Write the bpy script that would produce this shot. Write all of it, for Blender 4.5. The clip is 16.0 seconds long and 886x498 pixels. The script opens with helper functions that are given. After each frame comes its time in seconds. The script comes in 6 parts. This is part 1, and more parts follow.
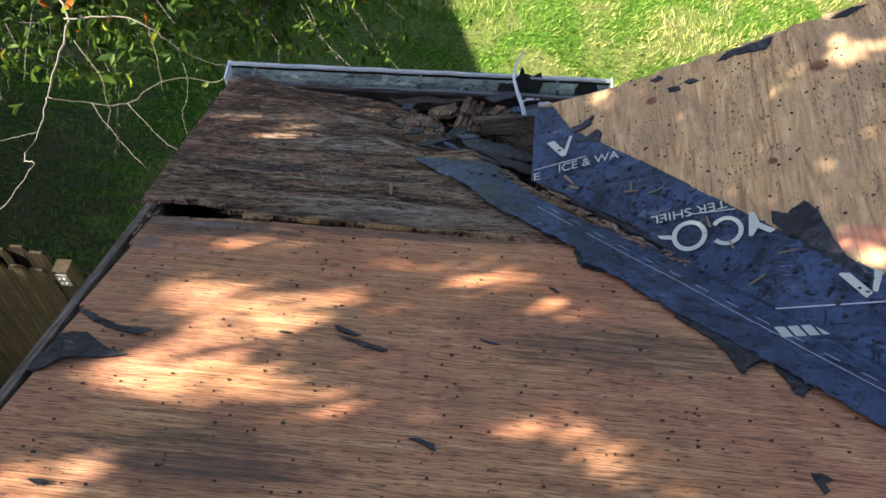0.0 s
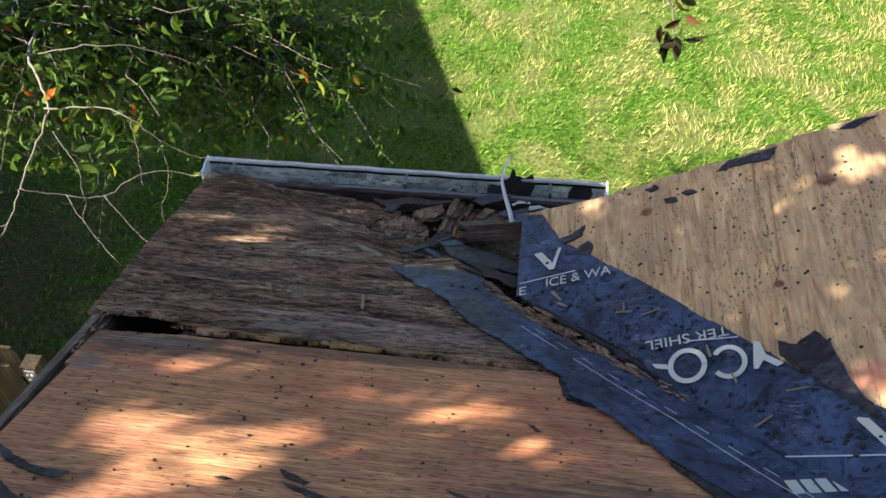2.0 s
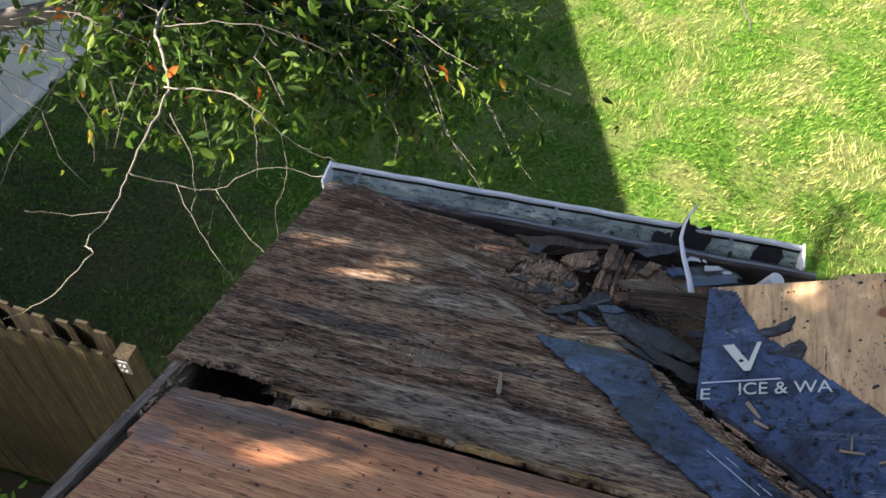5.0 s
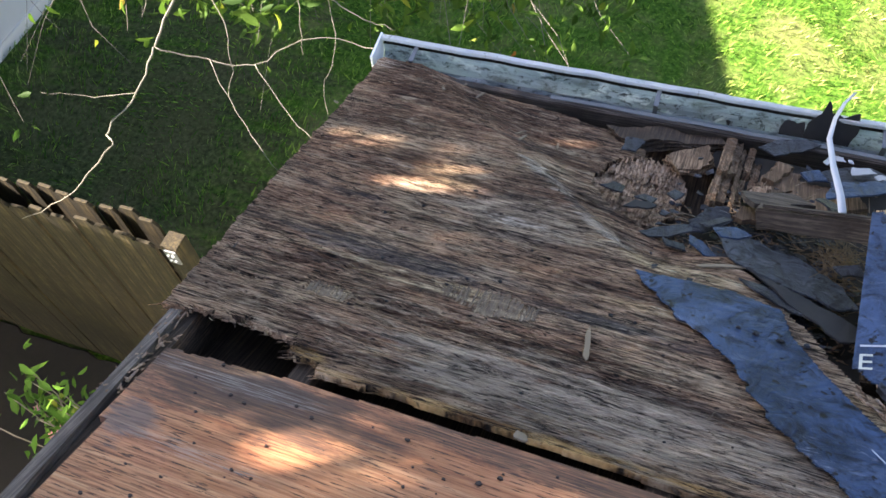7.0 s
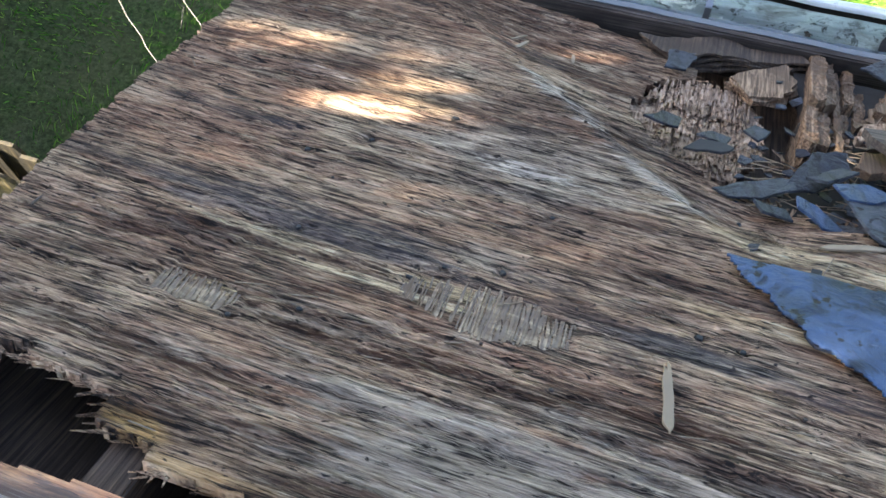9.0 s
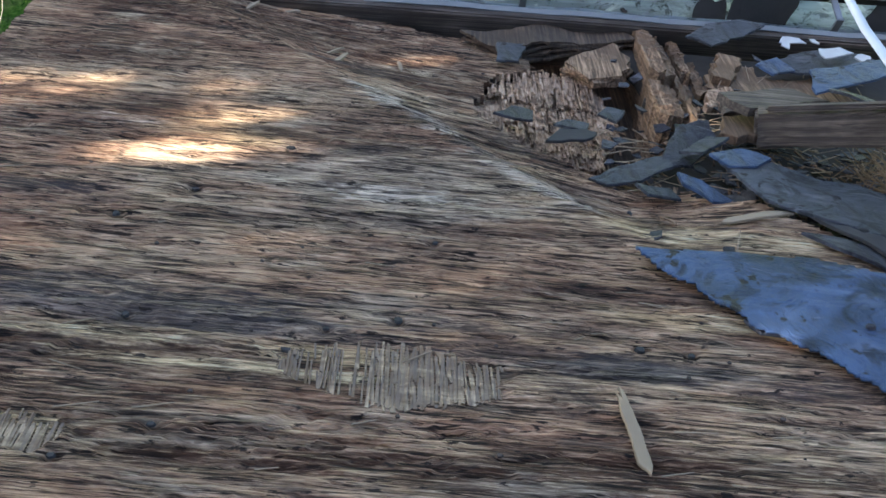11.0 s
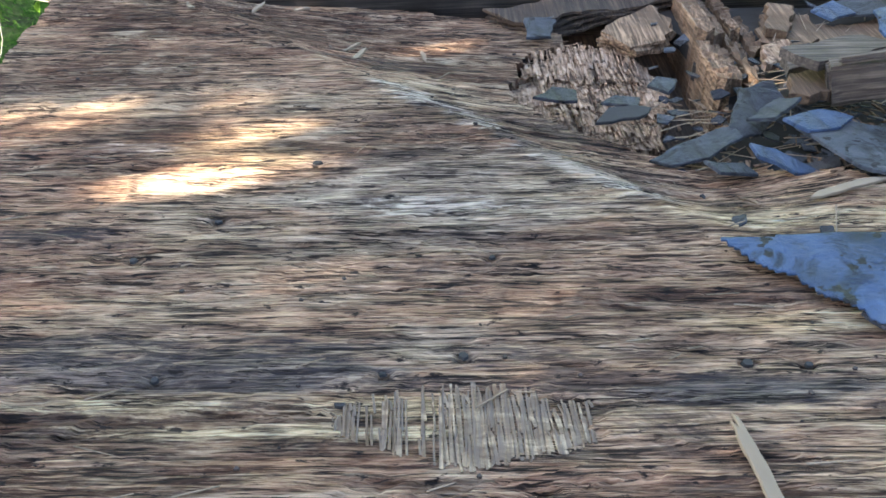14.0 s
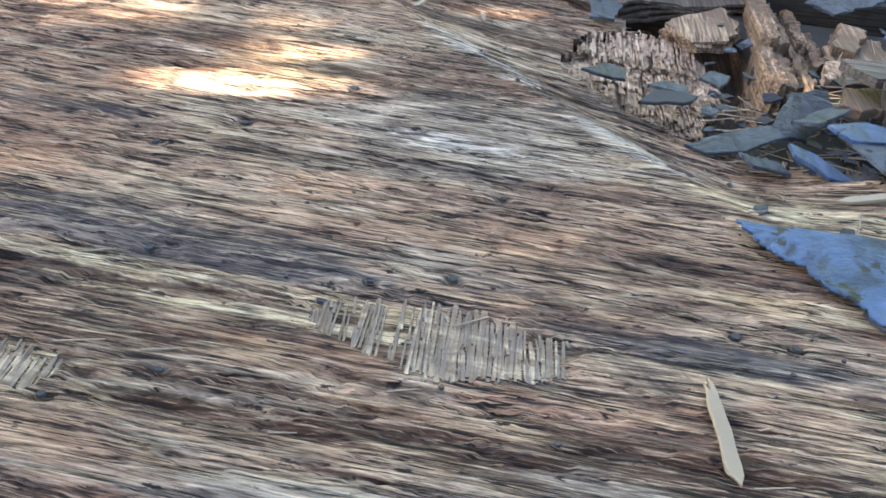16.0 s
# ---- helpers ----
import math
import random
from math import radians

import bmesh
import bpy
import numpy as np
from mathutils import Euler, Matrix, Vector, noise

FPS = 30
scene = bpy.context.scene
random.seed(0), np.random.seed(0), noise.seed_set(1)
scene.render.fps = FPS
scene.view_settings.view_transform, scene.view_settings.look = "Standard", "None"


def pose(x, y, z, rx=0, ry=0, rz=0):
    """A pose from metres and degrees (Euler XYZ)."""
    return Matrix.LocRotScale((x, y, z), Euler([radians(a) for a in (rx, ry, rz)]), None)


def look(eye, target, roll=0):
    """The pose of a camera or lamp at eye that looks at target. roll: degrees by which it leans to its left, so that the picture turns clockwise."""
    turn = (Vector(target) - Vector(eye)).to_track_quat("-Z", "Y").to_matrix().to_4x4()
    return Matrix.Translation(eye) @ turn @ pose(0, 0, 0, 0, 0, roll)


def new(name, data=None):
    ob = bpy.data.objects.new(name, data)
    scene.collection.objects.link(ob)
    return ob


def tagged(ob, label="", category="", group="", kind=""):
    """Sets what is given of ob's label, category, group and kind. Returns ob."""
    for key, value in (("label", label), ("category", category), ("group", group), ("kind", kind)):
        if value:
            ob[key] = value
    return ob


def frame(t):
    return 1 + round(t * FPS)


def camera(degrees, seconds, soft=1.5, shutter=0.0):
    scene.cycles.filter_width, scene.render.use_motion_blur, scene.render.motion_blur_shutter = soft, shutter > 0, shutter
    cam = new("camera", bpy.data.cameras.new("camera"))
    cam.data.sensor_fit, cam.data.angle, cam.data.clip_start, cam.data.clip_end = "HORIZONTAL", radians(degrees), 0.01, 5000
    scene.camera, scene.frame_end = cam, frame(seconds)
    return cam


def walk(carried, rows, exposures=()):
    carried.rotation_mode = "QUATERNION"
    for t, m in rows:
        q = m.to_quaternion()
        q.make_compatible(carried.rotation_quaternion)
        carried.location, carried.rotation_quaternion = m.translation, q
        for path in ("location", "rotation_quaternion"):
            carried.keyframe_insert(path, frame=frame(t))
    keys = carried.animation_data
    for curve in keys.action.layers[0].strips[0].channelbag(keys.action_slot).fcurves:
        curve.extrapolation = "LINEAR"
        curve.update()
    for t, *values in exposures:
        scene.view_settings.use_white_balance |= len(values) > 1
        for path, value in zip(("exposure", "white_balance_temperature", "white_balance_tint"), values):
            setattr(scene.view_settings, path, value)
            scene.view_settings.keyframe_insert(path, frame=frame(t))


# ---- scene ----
cam = camera(55.5, 16.0, soft=1.6)
PITCH = 24.6                                   # both roofs, degrees
RIDGE_Z = 4.790                                # height of the main slope at y = 0
# main slope: x along the eave, y down the slope, z off the boards
ROOF = pose(0, 0, RIDGE_Z, -PITCH, 0, 0)
# cross gable: x up its slope, y along its eave
GABLE = pose(2.849, 0, RIDGE_Z, 0, -PITCH, 0)
PATH = [
    (0, (0.3068, 0.3301, 1.0533), (0.1723, 2.0802, 0.0946), 2.63),
    (0.5, (0.2994, 0.3389, 1.0525), (0.1715, 2.0857, 0.0869), 2.50),
    (1, (0.3261, 0.3770, 1.0682), (0.1976, 2.1498, 0.1513), 2.16),
    (1.5, (0.3837, 0.4820, 1.0417), (0.2450, 2.3152, 0.2544), 2.43),
    (2, (0.3630, 0.5619, 1.0510), (0.1984, 2.3948, 0.2676), 3.43),
    (2.5, (0.2390, 0.7048, 1.0198), (0.0432, 2.5388, 0.2463), 6.34),
    (3, (0.2258, 0.7985, 1.0339), (0.0221, 2.6247, 0.2445), 8.13),
    (3.5, (0.2960, 0.8966, 1.0313), (-0.1105, 2.7107, 0.2938), 7.65),
    (3.7, (0.2813, 0.9151, 1.0361), (-0.1328, 2.7164, 0.2719), 8.08),
    (5.8, (0.0882, 1.1855, 0.9916), (-0.3160, 2.9312, 0.1032), 6.12),
    (6, (0.0729, 1.2253, 0.9925), (-0.3260, 2.9520, 0.0655), 6.16),
    (6.5, (0.1135, 1.3419, 0.9521), (-0.4234, 2.9685, -0.0803), 4.64),
    (7, (0.0571, 1.5011, 0.9038), (-0.4463, 3.0698, -0.2302), 4.72),
    (7.5, (-0.0629, 1.7056, 0.8152), (-0.4883, 3.2123, -0.4294), 3.90),
    (8, (-0.1211, 1.9119, 0.6863), (-0.5331, 3.4041, -0.5800), 7.31),
    (8.2, (-0.1175, 1.9726, 0.6396), (-0.5179, 3.4617, -0.6341), 10.17),
    (10.3, (-0.1345, 2.0551, 0.4922), (-0.4081, 3.6951, -0.6194), 0.84),
    (10.5, (-0.1466, 2.0945, 0.4822), (-0.3472, 3.7432, -0.6321), 1.67),
    (11, (-0.1976, 2.1482, 0.4524), (-0.1542, 3.8017, -0.6719), 6.25),
    (11.5, (-0.2653, 2.1610, 0.4224), (-0.1694, 3.8233, -0.6855), 6.42),
    (12, (-0.2549, 2.2211, 0.4046), (-0.1360, 3.8770, -0.7108), 5.44),
    (12.5, (-0.2739, 2.2385, 0.4390), (-0.1070, 3.9116, -0.6440), 5.65),
    (13, (-0.2191, 2.2227, 0.4333), (-0.0214, 3.8948, -0.6462), 3.77),
    (13.5, (-0.1663, 2.2344, 0.4440), (0.0433, 3.9020, -0.6401), 0.35),
    (14, (-0.2210, 2.2449, 0.4245), (-0.2458, 3.8684, -0.7432), -0.98),
    (14.5, (-0.2210, 2.2232, 0.4241), (-0.3907, 3.8480, -0.7297), 2.42),
    (15, (-0.2085, 2.2308, 0.4112), (-0.3572, 3.8618, -0.7368), 4.76),
    (15.5, (-0.1991, 2.2080, 0.3857), (-0.3369, 3.8311, -0.7747), 7.00),
    (16, (-0.1848, 2.2126, 0.3788), (-0.3154, 3.8294, -0.7912), 7.07),
]
EXPOSURES = [(0.0, 2.5, 7000, 20), (1.0, 2.65, 7000, 20), (1.5, 2.4, 7000, 20), (2.5, 2.3, 7000, 20), (3.5, 2.45, 7000, 19), (6.0, 2.88, 7000, 20), (7.0, 3.4, 7000, 20), (7.5, 3.35, 7000, 19), (8.0, 4.35, 6900, 16), (10.5, 3.65, 6700, 14),
             (11.0, 3.75, 6700, 14), (11.5, 3.15, 6700, 13), (12.0, 3.35, 6600, 12), (12.5, 3.85, 6600, 12), (13.0, 3.3, 6600, 12), (13.5, 2.95, 6600, 12), (14.0, 4.35, 6800, 13), (14.5, 4.65, 6900, 13), (15.0, 4.65, 6900, 13), (15.5, 4.35, 6900, 13), (16.0, 4.65, 6900, 13)]
walk(cam, [(t, ROOF @ look(eye, target, roll)) for t, eye, target, roll in PATH], EXPOSURES)

# ---- world and sun ----
SUN_ELEV, SUN_DIR = 37.0, Vector((0.98, 0.196, 0.0)).normalized()
world = bpy.data.worlds.new("sky")
scene.world = world
world.use_nodes = True
_n = world.node_tree.nodes
_sky = _n.new("ShaderNodeTexSky")
_sky.sky_type, _sky.sun_disc = "NISHITA", False
_sky.sun_elevation = radians(SUN_ELEV)
_sky.sun_rotation = math.atan2(-SUN_DIR.x, -SUN_DIR.y)
_n["Background"].inputs["Strength"].default_value = 0.05
world.node_tree.links.new(_sky.outputs[0], _n["Background"].inputs["Color"])
_sun = bpy.data.lights.new("sun", "SUN")
_sun.energy, _sun.angle, _sun.color = 5.0, radians(0.53), (1.0, 0.93, 0.82)
TO_SUN = (-SUN_DIR * math.cos(radians(SUN_ELEV)) + Vector((0, 0, math.sin(radians(SUN_ELEV))))).normalized()
sun = new("sun", _sun)
sun.matrix_world = look((-20, 0, 20), Vector((-20, 0, 20)) - TO_SUN)

# ---- materials ----
class Mat:
    """A node material, built up step by step."""

    def __init__(self, name, rough=0.8, metal=0.0, spec=0.5):
        self.m = bpy.data.materials.new(name)
        self.m.use_nodes = True
        self.t = self.m.node_tree
        self.b = self.t.nodes["Principled BSDF"]
        self.b.inputs["Roughness"].default_value = rough
        self.b.inputs["Metallic"].default_value = metal
        self.b.inputs["Specular IOR Level"].default_value = spec
        tc = self.node("ShaderNodeTexCoord")
        self.obj = tc.outputs["Object"]

    def node(self, kind, **kw):
        n = self.t.nodes.new(kind)
        for k, v in kw.items():
            setattr(n, k, v)
        return n

    def put(self, a, b):
        if hasattr(a, "is_output"):
            self.t.links.new(a, b)
        else:
            b.default_value = a

    def stretch(self, sx, sy, sz, at=(0, 0, 0), rot=(0, 0, 0)):
        n = self.node("ShaderNodeMapping")
        n.inputs["Scale"].default_value = (sx, sy, sz)
        n.inputs["Location"].default_value = at
        n.inputs["Rotation"].default_value = [radians(a) for a in rot]
        self.put(self.obj, n.inputs["Vector"])
        return n.outputs[0]

    def noise(self, vec, scale, detail=4.0, rough=0.55, warp=0.0):
        n = self.node("ShaderNodeTexNoise")
        self.put(vec, n.inputs["Vector"])
        n.inputs["Scale"].default_value, n.inputs["Detail"].default_value = scale, detail
        n.inputs["Roughness"].default_value, n.inputs["Distortion"].default_value = rough, warp
        return n.outputs["Fac"]

    def ramp(self, fac, *stops):
        n = self.node("ShaderNodeValToRGB")
        el = n.color_ramp.elements
        while len(el) < len(stops):
            el.new(0.5)
        for e, (p, c) in zip(el, stops):
            e.position = p
            e.color = (*c, 1) if isinstance(c, tuple) else (c, c, c, 1)
        self.put(fac, n.inputs[0])
        return n.outputs[0]

    def mix(self, fac, a, b, mode="MIX"):
        n = self.node("ShaderNodeMix", data_type="RGBA", blend_type=mode)
        self.put(fac, n.inputs[0])
        for v, i in ((a, 6), (b, 7)):
            self.put((*v, 1) if isinstance(v, tuple) else v, n.inputs[i])
        return n.outputs[2]

    def math(self, op, a, b=0.0):
        n = self.node("ShaderNodeMath", operation=op)
        self.put(a, n.inputs[0]), self.put(b, n.inputs[1])
        return n.outputs[0]

    def rand(self):
        return self.node("ShaderNodeObjectInfo").outputs["Random"]

    def island(self):
        return self.node("ShaderNodeNewGeometry").outputs["Random Per Island"]

    def color(self, c):
        self.put((*c, 1) if isinstance(c, tuple) else c, self.b.inputs["Base Color"])
        return self

    def bump(self, h, strength, dist):
        n = self.node("ShaderNodeBump")
        n.inputs["Strength"].default_value, n.inputs["Distance"].default_value = strength, dist
        self.put(h, n.inputs["Height"])
        self.put(n.outputs[0], self.b.inputs["Normal"])
        return self

    def rough(self, r):
        self.put(r, self.b.inputs["Roughness"])
        return self


def plain(name, c, rough=0.7, metal=0.0, vary=0.25, scale=30.0, bump=0.3):
    """A colour with stains and fine relief."""
    m = Mat(name, rough, metal)
    f = m.noise(m.obj, scale, 5)
    g = m.noise(m.obj, scale * 0.12, 3)
    lo, hi = tuple(v * (1 - vary) for v in c), tuple(min(1, v * (1 + vary)) for v in c)
    m.color(m.mix(m.math("MULTIPLY", f, g), lo, m.mix(g, c, hi)))
    m.bump(f, bump, 0.002)
    return m.m

# ---- building helpers ----
def put_mesh(name, verts, faces, mat, m=None, parent=None, label="", smooth=False):
    """One mesh object from numbers."""
    me = bpy.data.meshes.new(name)
    me.from_pydata([tuple(v) for v in verts], [], [tuple(f) for f in faces])
    me.materials.append(mat)
    if smooth:
        me.polygons.foreach_set("use_smooth", [True] * len(me.polygons))
    me.update()
    ob = new(name, me)
    if m is not None:
        ob.matrix_basis = m
    if parent is not None:
        ob.parent = parent
    if label:
        ob["label"] = label
    return ob


def part(name, bm, mat, parent=None, label="", m=None, smooth=False):
    """A bmesh as one mesh object."""
    me = bpy.data.meshes.new(name)
    bmesh.ops.recalc_face_normals(bm, faces=bm.faces)
    bm.to_mesh(me)
    bm.free()
    me.materials.append(mat)
    if smooth:
        me.polygons.foreach_set("use_smooth", [True] * len(me.polygons))
    ob = new(name, me)
    if m is not None:
        ob.matrix_basis = m
    if parent is not None:
        ob.parent = parent
    if label:
        ob["label"] = label
    return ob


def empty(name, m, label, category, group=""):
    ob = new(name)
    ob.matrix_basis = m
    return tagged(ob, label, category, group)


def box(x0, x1, y0, y1, z0, z1, bev=0.0, bm=None):
    bm = bm or bmesh.new()
    r = bmesh.ops.create_cube(bm, size=1.0)
    for v in r["verts"]:
        v.co = Vector(((x0 + x1) / 2 + v.co.x * (x1 - x0), (y0 + y1) / 2 + v.co.y * (y1 - y0), (z0 + z1) / 2 + v.co.z * (z1 - z0)))
    if bev:
        es = list({e for v in r["verts"] for e in v.link_edges})
        bmesh.ops.bevel(bm, geom=es, offset=bev, segments=2, affect="EDGES")
    return bm


def slab(outline, z0, z1, bev=0.0):
    """A flat piece with the given outline, from z0 to z1."""
    bm = bmesh.new()
    vs = [bm.verts.new((x, y, z0)) for x, y in outline]
    f = bm.faces.new(vs)
    r = bmesh.ops.extrude_face_region(bm, geom=[f])
    for v in r["geom"]:
        if isinstance(v, bmesh.types.BMVert):
            v.co.z = z1
    if bev:
        top = [e for e in bm.edges if all(abs(v.co.z - max(z0, z1)) < 1e-6 for v in e.verts)]
        bmesh.ops.bevel(bm, geom=top, offset=bev, segments=1, affect="EDGES")
    bmesh.ops.triangulate(bm, faces=[f for f in bm.faces if len(f.verts) > 4])
    return bm


def rough_outline(pts, step, amp, seed, closed=True):
    """The outline cut into short pieces and torn about."""
    rnd = random.Random(seed)
    out = []
    for (ax, ay), (bx, by) in zip(pts, pts[1:] + (pts[:1] if closed else [])):
        n = max(1, int(math.hypot(bx - ax, by - ay) / step))
        for k in range(n):
            f = k / n
            a = amp if k else amp * 0.3
            out.append((ax + (bx - ax) * f + rnd.uniform(-a, a), ay + (by - ay) * f + rnd.uniform(-a, a)))
    return out if closed else out + [pts[-1]]


def inside(poly, x, y):
    """Which of the points lie in the polygon (numpy)."""
    hit = np.zeros(np.shape(x), bool)
    for (ax, ay), (bx, by) in zip(poly, poly[1:] + poly[:1]):
        if ay != by:
            hit ^= ((ay > y) != (by > y)) & (x < (bx - ax) * (y - ay) / (by - ay) + ax)
    return hit


def tube(points, radii, sides=6, bm=None):
    """A tapered round stem along the points."""
    bm = bm or bmesh.new()
    rings = []
    for k, (p, r) in enumerate(zip(points, radii)):
        p = Vector(p)
        d = Vector(points[min(k + 1, len(points) - 1)]) - Vector(points[max(k - 1, 0)])
        q = d.to_track_quat("Z", "Y")
        rings.append([bm.verts.new(p + q @ Vector((r * math.cos(a), r * math.sin(a), 0))) for a in (2 * math.pi * i / sides for i in range(sides))])
    for a, b in zip(rings, rings[1:]):
        for i in range(sides):
            bm.faces.new((a[i], a[(i + 1) % sides], b[(i + 1) % sides], b[i]))
    bm.faces.new(rings[0][::-1])
    bm.faces.new(rings[-1])
    return bm


def sheet_grid(poly, z_top, thick, dx, dy):
    """Vertices and faces of a board with the outline poly, whose top follows z_top(x, y); thick may be a function too."""
    xs = np.arange(min(p[0] for p in poly) - dx, max(p[0] for p in poly) + 2 * dx, dx)
    ys = np.arange(min(p[1] for p in poly) - dy, max(p[1] for p in poly) + 2 * dy, dy)
    X, Y = np.meshgrid(xs, ys, indexing="ij")
    keep = inside(poly, X[:-1, :-1] + dx / 2, Y[:-1, :-1] + dy / 2)
    Z = z_top(X, Y)
    ny = len(ys)
    idx = lambda i, j: i * ny + j
    n = X.size
    top = np.stack([X, Y, Z], -1).reshape(-1, 3)
    low = top - np.array([0, 0, thick])
    I, J = np.nonzero(keep)
    f = np.stack([idx(I, J), idx(I + 1, J), idx(I + 1, J + 1), idx(I, J + 1)], -1)
    faces = [f, f[:, ::-1] + n]
    pad = np.pad(keep, 1)
    for di, dj, a, b in ((0, -1, (0, 0), (1, 0)), (1, 0, (1, 0), (1, 1)), (0, 1, (1, 1), (0, 1)), (-1, 0, (0, 1), (0, 0))):
        edge = keep & ~pad[1 + di : 1 + di + keep.shape[0], 1 + dj : 1 + dj + keep.shape[1]]
        I, J = np.nonzero(edge)
        p, q = idx(I + a[0], J + a[1]), idx(I + b[0], J + b[1])
        faces.append(np.stack([q, p, p + n, q + n], -1))
    faces = np.concatenate(faces)
    used, inv = np.unique(faces, return_inverse=True)
    return np.concatenate([top, low])[used], inv.reshape(-1, 4)


def grit(x, y, seed, fx, fy, octaves=4, gain=0.6):
    """Uneven random heights, about -1..1, with fx and fy lumps to the metre."""
    rnd = np.random.RandomState(seed)
    table = rnd.uniform(-1, 1, (257, 257))
    out, amp, total = 0, 1.0, 0.0
    for k in range(octaves):
        u, v = x * fx * 2**k + 17.3 * k + 500, y * fy * 2**k + 9.1 * k + 500
        i, j = np.floor(u).astype(int), np.floor(v).astype(int)
        a, b = u - i, v - j
        a, b = a * a * (3 - 2 * a), b * b * (3 - 2 * b)
        i, j = i % 256, j % 256
        out = out + amp * ((table[i, j] * (1 - a) + table[i + 1, j] * a) * (1 - b) + (table[i, j + 1] * (1 - a) + table[i + 1, j + 1] * a) * b)
        total += amp
        amp *= gain
    return out / total * 1.6


def wave(x, y, seed, fx, fy, n=5):
    """Smooth random heights in -1..1, from a sum of slanted waves."""
    rnd = np.random.RandomState(seed)
    z = 0
    for k in range(n):
        a, b, c = rnd.uniform(-1, 1) * fx * 1.6**k, rnd.uniform(0.4, 1) * fy * 1.6**k, rnd.uniform(0, 6.3)
        z = z + np.sin(a * x + b * y + c + 1.3 * np.sin(0.7 * b * y - 0.9 * a * x + 2 * c)) * 0.62**k
    return z / 2.2


def blob(m, cx, cy, rx, ry, ragged=0.5, turn=0.0, scale=14.0):
    """A stain with a ragged edge: 1 in its middle, 0 outside."""
    n = m.node("ShaderNodeMapping", vector_type="TEXTURE")
    n.inputs["Location"].default_value, n.inputs["Scale"].default_value = (cx, cy, 0), (rx, ry, 1e6)
    n.inputs["Rotation"].default_value = (0, 0, radians(turn))
    m.put(m.obj, n.inputs["Vector"])
    d = m.node("ShaderNodeVectorMath", operation="LENGTH")
    m.put(n.outputs[0], d.inputs[0])
    f = m.math("MULTIPLY", m.math("SUBTRACT", m.noise(m.stretch(0.5, 2.6, 1), scale, 7, 0.72), 0.5), ragged * 3.6)
    return m.ramp(m.math("ADD", d.outputs["Value"], f), (0.55, 1.0), (1.05, 0.0))


def both(m, a, k):
    return m.math("MULTIPLY", a, k)


def weathered_ply():
    """Grey-brown rotten plywood with raised grain along x."""
    m = Mat("rotten plywood", 0.9, 0, 0.2)
    fine = m.noise(m.stretch(24, 480, 16), 1.0, 5, 0.68, 0.1)
    band = m.noise(m.stretch(8, 140, 9), 1.0, 7, 0.74, 0.15)
    hair = m.noise(m.stretch(60, 1300, 30), 1.0, 2, 0.5)
    mid = m.noise(m.stretch(9, 80, 9), 1.0, 7, 0.72, 0.3)
    big = m.noise(m.stretch(1, 2.4, 1), 3.4, 5, 0.6, 0.4)
    raw = m.math("ADD", m.math("ADD", m.math("MULTIPLY", fine, 0.46), m.math("MULTIPLY", band, 0.36)), m.math("MULTIPLY", hair, 0.18))
    mixed = m.math("ADD", m.math("MULTIPLY", m.math("SUBTRACT", raw, 0.5), 4.8), 0.5)
    fibre = mixed
    c = m.ramp(mixed, (0.02, (0.024, 0.018, 0.015)), (0.22, (0.15, 0.115, 0.090)), (0.45, (0.31, 0.245, 0.19)), (0.70, (0.45, 0.375, 0.30)), (0.98, (0.62, 0.54, 0.44)))
    red = m.ramp(mixed, (0.02, (0.024, 0.014, 0.012)), (0.24, (0.15, 0.088, 0.066)), (0.5, (0.29, 0.19, 0.142)), (0.75, (0.42, 0.30, 0.23)), (1.0, (0.55, 0.44, 0.34)))
    grey = m.ramp(mixed, (0.02, (0.045, 0.042, 0.042)), (0.35, (0.20, 0.19, 0.18)), (0.65, (0.38, 0.365, 0.34)), (0.95, (0.62, 0.60, 0.55)))
    c = m.mix(m.ramp(big, (0.40, 0.0), (0.62, 0.8)), c, red)
    edge = m.math("MAXIMUM", blob(m, -0.55, 3.42, 0.50, 0.26, 0.8), m.math("MAXIMUM", blob(m, -0.26, 2.575, 0.30, 0.045, 0.8), blob(m, -0.62, 2.85, 0.14, 0.2, 0.8)))
    c = m.mix(both(m, edge, 0.8), c, red)
    pale = m.math("MAXIMUM", blob(m, -0.25, 2.93, 0.24, 0.10, 0.9), blob(m, 0.0, 2.47, 0.42, 0.085, 0.9))
    c = m.mix(both(m, pale, 0.65), c, grey)
    straw = m.ramp(mixed, (0.02, (0.07, 0.045, 0.028)), (0.3, (0.27, 0.205, 0.135)), (0.6, (0.50, 0.41, 0.285)), (0.95, (0.72, 0.63, 0.47)))
    yellow = m.math("MAXIMUM", blob(m, 0.10, 2.885, 0.13, 0.035, 0.8), blob(m, 0.50, 2.52, 0.26, 0.05, 0.5, -48))
    for spot in ((0.03, 2.735, 0.10, 0.018), (-0.40, 2.633, 0.12, 0.010), (-0.45, 2.65, 0.05, 0.02), (-0.25, 2.655, 0.10, 0.012), (0.0, 2.90, 0.05, 0.012), (-0.46, 2.555, 0.05, 0.014), (-0.44, 3.02, 0.09, 0.06)):
        yellow = m.math("MAXIMUM", yellow, blob(m, *spot, 0.9))
    c = m.mix(both(m, yellow, 0.8), c, straw)
    seam = m.math("MAXIMUM", blob(m, 0.0, 2.362, 0.45, 0.014, 0.3), blob(m, -0.44, 2.385, 0.045, 0.022))
    c = m.mix(both(m, seam, 0.85), c, m.mix(fibre, (0.34, 0.22, 0.09), (0.62, 0.46, 0.22)))
